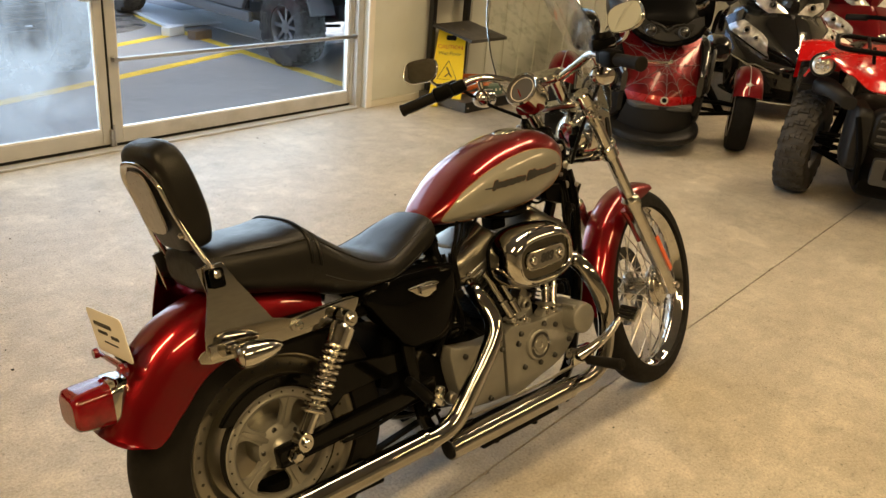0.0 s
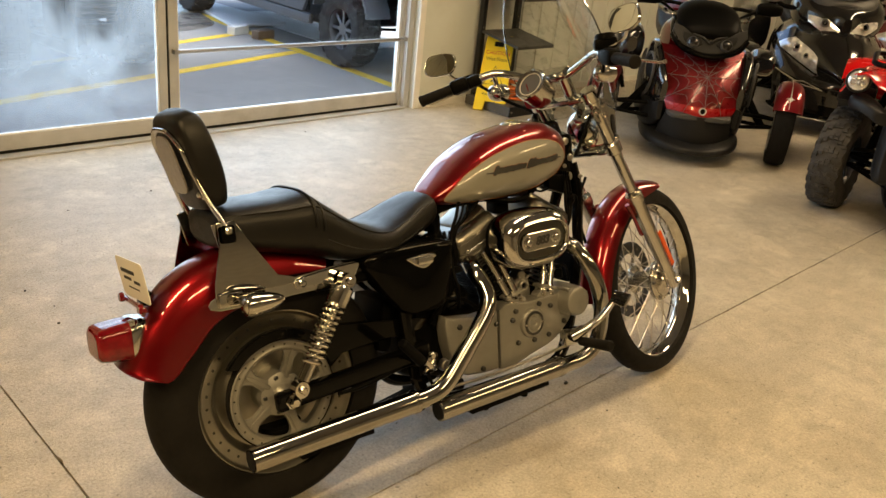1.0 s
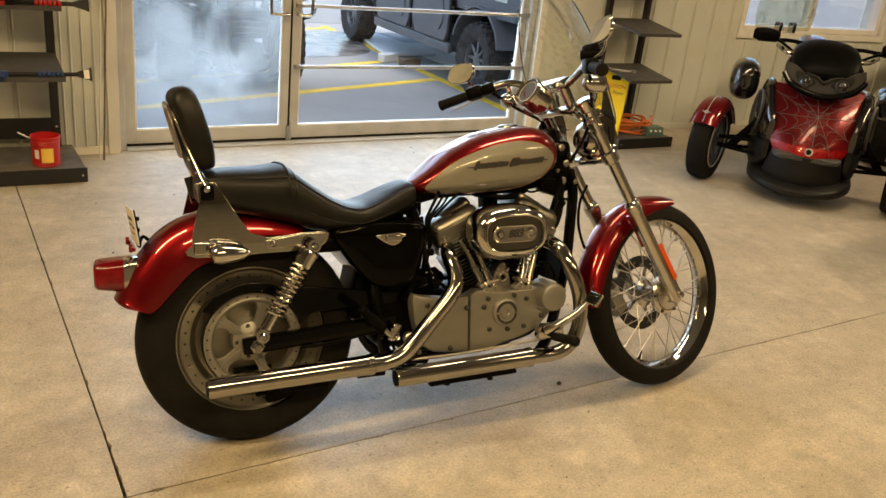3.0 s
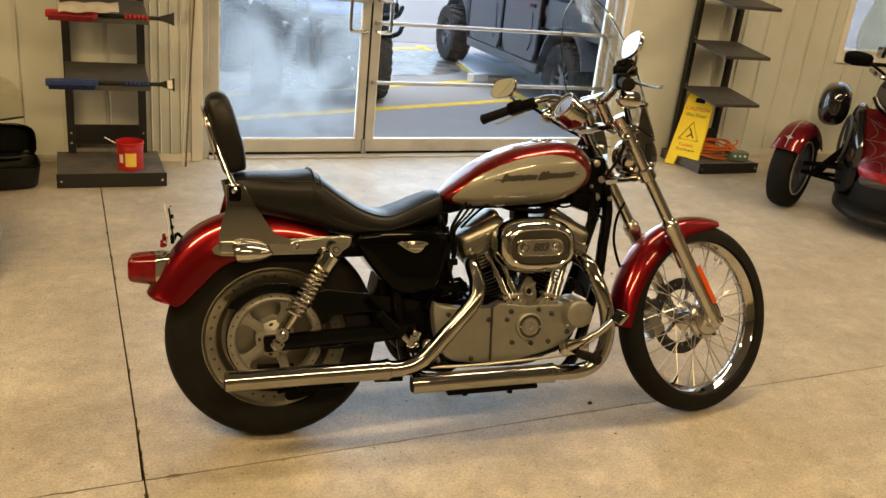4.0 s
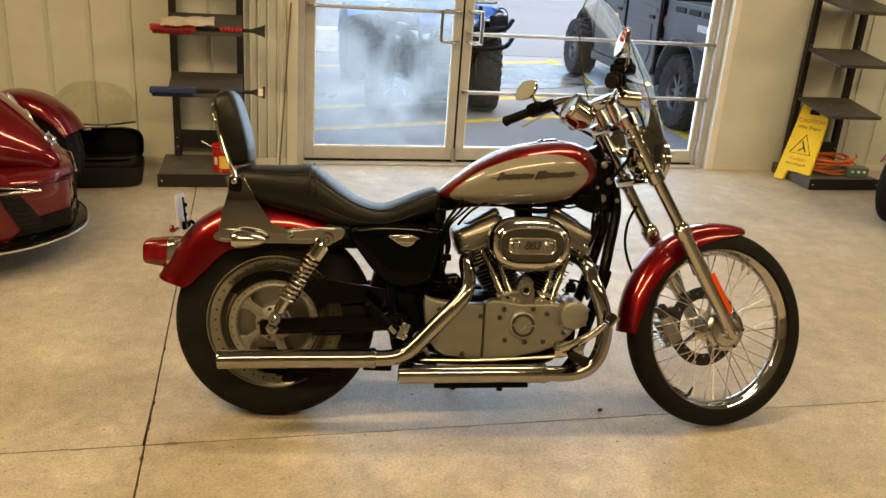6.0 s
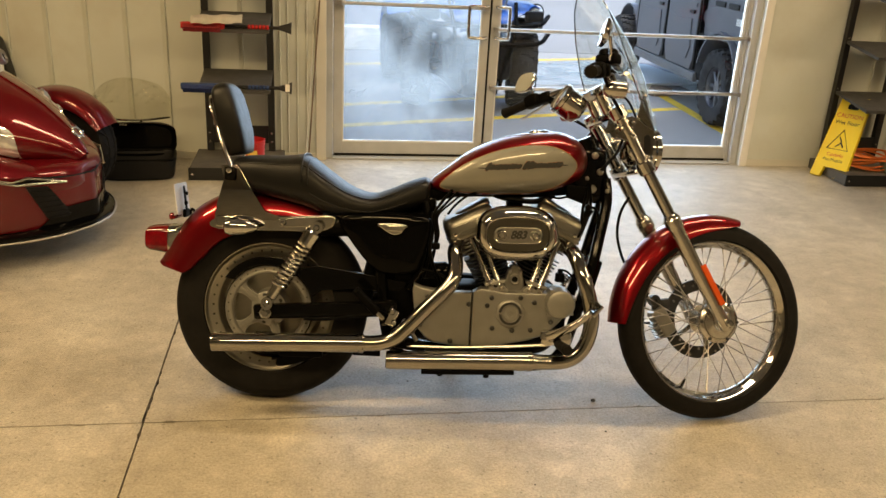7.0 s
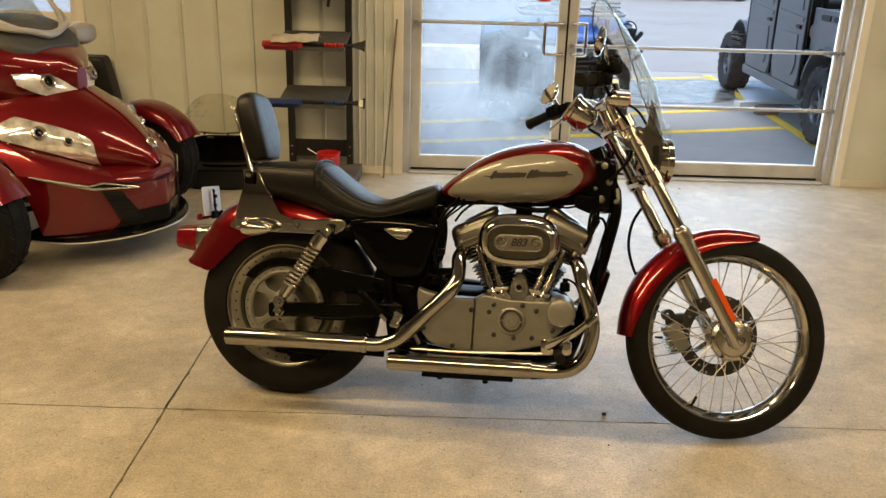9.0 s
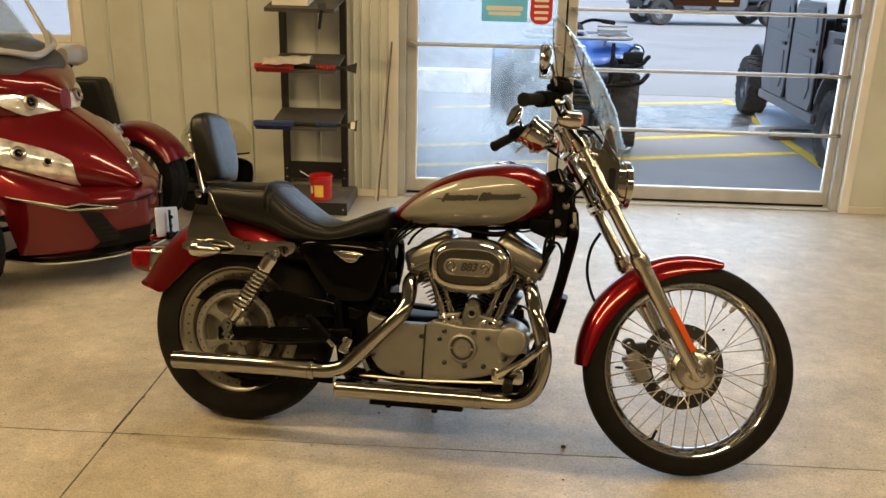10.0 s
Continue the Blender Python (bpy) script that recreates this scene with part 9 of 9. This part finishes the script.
def buggy(m, paint, label, group=""):
    """Four-door side-by-side; x forward, rear axle over the origin, 3.0 m wheelbase."""
    v = thing("side_by_side_buggy", label, "utility buggy", m, group)
    for x in (0.0, 3.20):
        for s in (-1, 1):
            wheel(v, (x, s * 0.66, 0.355), 0.355, 0.13, 0.19, 20, RIM_GREY, "rear_wheel" if x == 0 else "front_wheel", 8, lug=0.018)
    arms(v, 0.60, 0.36), arms(v, 0.60, 0.36, 3.20)
    part("floor_tub", body([(-0.45, 0.45, 0.62, 0.50, 5), (0.1, 0.36, 0.62, 0.55, 5), (0.5, 0.30, 0.55, 0.74, 5), (2.4, 0.30, 0.55, 0.74, 5), (2.9, 0.34, 0.62, 0.60, 5), (3.5, 0.42, 0.60, 0.46, 5)], 24, 2), BLACK_PLASTIC, v)
    for s in (-1, 1):
        for x0, x1 in ((0.58, 1.42), (1.50, 2.42)):
            door = part("door", side_plate([(x0 + 0.06, 0.42), (x1 - 0.10, 0.42), (x1, 0.56), (x1 + 0.01, 1.10), (x1 - 0.02, 1.34), (x1 - 0.08, 1.40), (x0 + 0.07, 1.40), (x0 + 0.01, 1.30), (x0, 0.98), (x0, 0.52)], s * 0.76 + (0.02 if s > 0 else 0.02), 0.04, 0.012), paint, v, "grey moulded door panel")
            part("door_recess", side_plate([(x0 + 0.16, 0.52), (x1 - 0.20, 0.52), (x1 - 0.12, 0.64), (x1 - 0.16, 0.90), (x0 + 0.14, 0.90), (x0 + 0.10, 0.62)], s * 0.785 + 0.006, 0.012, 0.004), paint, door)
            part("door_crease", side_plate([(x0 + 0.05, 1.02), (x1 - 0.06, 1.06), (x1 - 0.06, 1.10), (x0 + 0.05, 1.06)], s * 0.785 + 0.006, 0.014, 0.005), paint, door)
            part("upper_recess", side_plate([(x0 + 0.10, 1.12), (x1 - 0.12, 1.15), (x1 - 0.15, 1.33), (x0 + 0.13, 1.33)], s * 0.785 + 0.006, 0.010, 0.004), paint, door)
            part("door_handle", box(0.12, 0.02, 0.035, Matrix.Translation((x0 + 0.14, s * 0.79, 0.97)), 0.006), BLACK_PLASTIC, door)
        part("sill", box(1.95, 0.06, 0.10, Matrix.Translation((1.5, s * 0.74, 0.36)), 0.02), paint, v)
        for x in (0.545, 1.46, 2.43):
            part("door_seam", box(0.018, 0.02, 0.92, Matrix.Translation((x, s * 0.775, 0.90)) @ Matrix.Rotation(radians(3), 4, "Y"), 0.004), SEAL, v)
        part("bed_inset", side_plate(rounded([(-0.56, 0.86), (0.42, 0.86), (0.42, 1.04), (-0.58, 1.04)], 3), s * 0.742 + 0.006, 0.012, 0.005), paint, v)
        part("bed_trim", box(0.50, 0.03, 0.045, Matrix.Translation((0.05, s * 0.75, 0.80)), 0.012), RIM_GREY, v)
        part("bed_side", side_plate([(-0.62, 0.78), (0.50, 0.78), (0.50, 1.16), (-0.66, 1.16)], s * 0.72 + 0.02, 0.04, 0.012), paint, v)
        for k in range(3):
            part("bed_rib", box(0.22, 0.02, 0.05, Matrix.Translation((-0.42 + 0.30 * k, s * 0.742, 1.09)), 0.006), BLACK_PLASTIC, v)
        for k in range(4):
            part("lettering_bar", box(0.046, 0.004, 0.060, Matrix.Translation((-0.44 + 0.056 * k, s * 0.7565, 0.97)), 0.001), WHITE_PLASTIC, v)
        part("tail_lamp", box(0.035, 0.07, 0.22, Matrix.Translation((-0.66, s * 0.66, 0.98)), 0.008), RED_LENS, v)

        def arch(u, t, s=s):
            a = radians(165 - 150 * t)
            return V((0.46 * math.cos(a), s * (0.66 + 0.13 * u), 0.40 + 0.46 * math.sin(a)))
        part("rear_arch", surface(arch, 6, 14, 0.02), paint, v)

        def arch2(u, t, s=s):
            a = radians(165 - 150 * t)
            return V((3.20 + 0.43 * math.cos(a), s * (0.58 + 0.08 * u), 0.42 + 0.43 * math.sin(a)))
        part("front_arch", surface(arch2, 6, 14, 0.02), paint, v)
        part("cage_tube", tube([(3.0, s * 0.55, 1.02), (2.45, s * 0.66, 1.60), (2.3, s * 0.66, 1.90), (1.4, s * 0.66, 1.95), (0.55, s * 0.66, 1.90), (0.45, s * 0.68, 1.1)], 0.028, 10), BLACK_SATIN, v)
        part("cage_post", tube([(1.46, s * 0.70, 1.0), (1.46, s * 0.66, 1.94)], 0.028, 10, 1), BLACK_SATIN, v)
    part("bed", join(box(1.12, 1.36, 0.04, Matrix.Translation((-0.07, 0, 0.80))), box(0.04, 1.36, 0.36, Matrix.Translation((-0.64, 0, 0.97)), 0.01), box(0.04, 1.36, 0.36, Matrix.Translation((0.49, 0, 0.97)), 0.01)), paint, v)
    part("hood", body([(2.5, 0.60, 1.02, 0.62, 4), (2.9, 0.60, 1.02, 0.60, 4), (3.4, 0.58, 0.94, 0.54, 4), (3.62, 0.60, 0.84, 0.46, 4)], 24, 3), paint, v)
    part("front_bumper", tube([(3.62, -0.5, 0.5), (3.72, -0.3, 0.52), (3.74, 0, 0.53), (3.72, 0.3, 0.52), (3.62, 0.5, 0.5)], 0.03, 10), BLACK_SATIN, v)
    part("roof", body([(0.45, 1.92, 1.97, 0.68, 5), (1.4, 1.95, 2.01, 0.70, 5), (2.35, 1.91, 1.97, 0.68, 5)], 24, 2), BLACK_PLASTIC, v)
    for x in (0.75, 1.75):
        part("bench", join(box(0.50, 1.30, 0.14, Matrix.Translation((x + 0.12, 0, 0.66)), 0.03), box(0.12, 1.30, 0.55, Matrix.Translation((x - 0.12, 0, 0.95)) @ Matrix.Rotation(radians(-10), 4, "Y"), 0.03)), BLACK_PLASTIC, v)
    return v


def facing(x, y, fx, fy, z=0.0):
    return pose(x, y, z, 0, 0, math.degrees(math.atan2(fy, fx)))


sport_trike(facing(5.56, 2.69, -0.777, -0.63))
touring_trike(facing(-0.513, 2.854, 0.964, -0.266) @ Matrix.Scale(1.05, 4), DEEP_RED, "deep red touring three-wheeler with clear headlamps, parked on concrete", "touring three-wheelers")
touring_trike(facing(7.62, 2.55, -0.80, -0.60) @ Matrix.Scale(1.05, 4), BODY_BLACK, "glossy black touring three-wheeler parked behind the red ones", "touring three-wheelers")
quad(facing(5.42, 1.01, -0.95, -0.31), BRIGHT_RED, "bright red quad bike with black front rack on showroom floor")
touring_trike(facing(9.5, 2.42, -0.80, -0.60) @ Matrix.Scale(1.05, 4), DEEP_RED, "red touring three-wheeler with white flanks at the end of the row", "touring three-wheelers", WHITE_PLASTIC)
quad(facing(2.63, 6.62, 0.04, -1.0, -0.03) @ Matrix.Scale(1.1, 4), ATV_BLUE, "blue quad bike with tall knobby tyres on the asphalt", r=0.33, half=0.12, rack_mt=LIGHT_GREY, bumper=True)
buggy(facing(5.58, 5.90, 0.055, 0.998, -0.03), UTV_GREY, "dark grey four-seat side-by-side buggy parked outside", "buggies in the lot")
buggy(facing(7.6, 30.0, 0.97, 0.2, -0.03) @ Matrix.Scale(1.3, 4), UTV_GREY, "grey side-by-side buggy parked across the lot", "buggies in the lot")
part("white_barrier", box_between((-2.5, 10.2, -0.03), (2.2, 10.5, 0.28), 0.02), WHITE_PLASTIC, None, "long white concrete barrier in the lot", 30, "barrier")
for bx, by, turn, mt, lb in ((4.80, 7.68, 20, PALE_PAD, "small pale block on the asphalt"), (4.93, 7.40, 12, WOOD, "small weathered wooden block on the asphalt")):
    part("timber_block", box(0.24, 0.11, 0.09, Matrix.Translation((bx, by, 0.016)) @ Matrix.Rotation(radians(turn), 4, "Z"), 0.01), mt, None, lb, 30, "block")
part("pale_board", plate([(4.92, 7.98), (5.66, 8.06), (5.58, 9.50), (5.24, 9.52)], 0.03, Matrix.Translation((0, 0, -0.0215)), 0.003), SNOW_WHITE, None, "pale board lying on the ground beside the buggy", 30, "board")
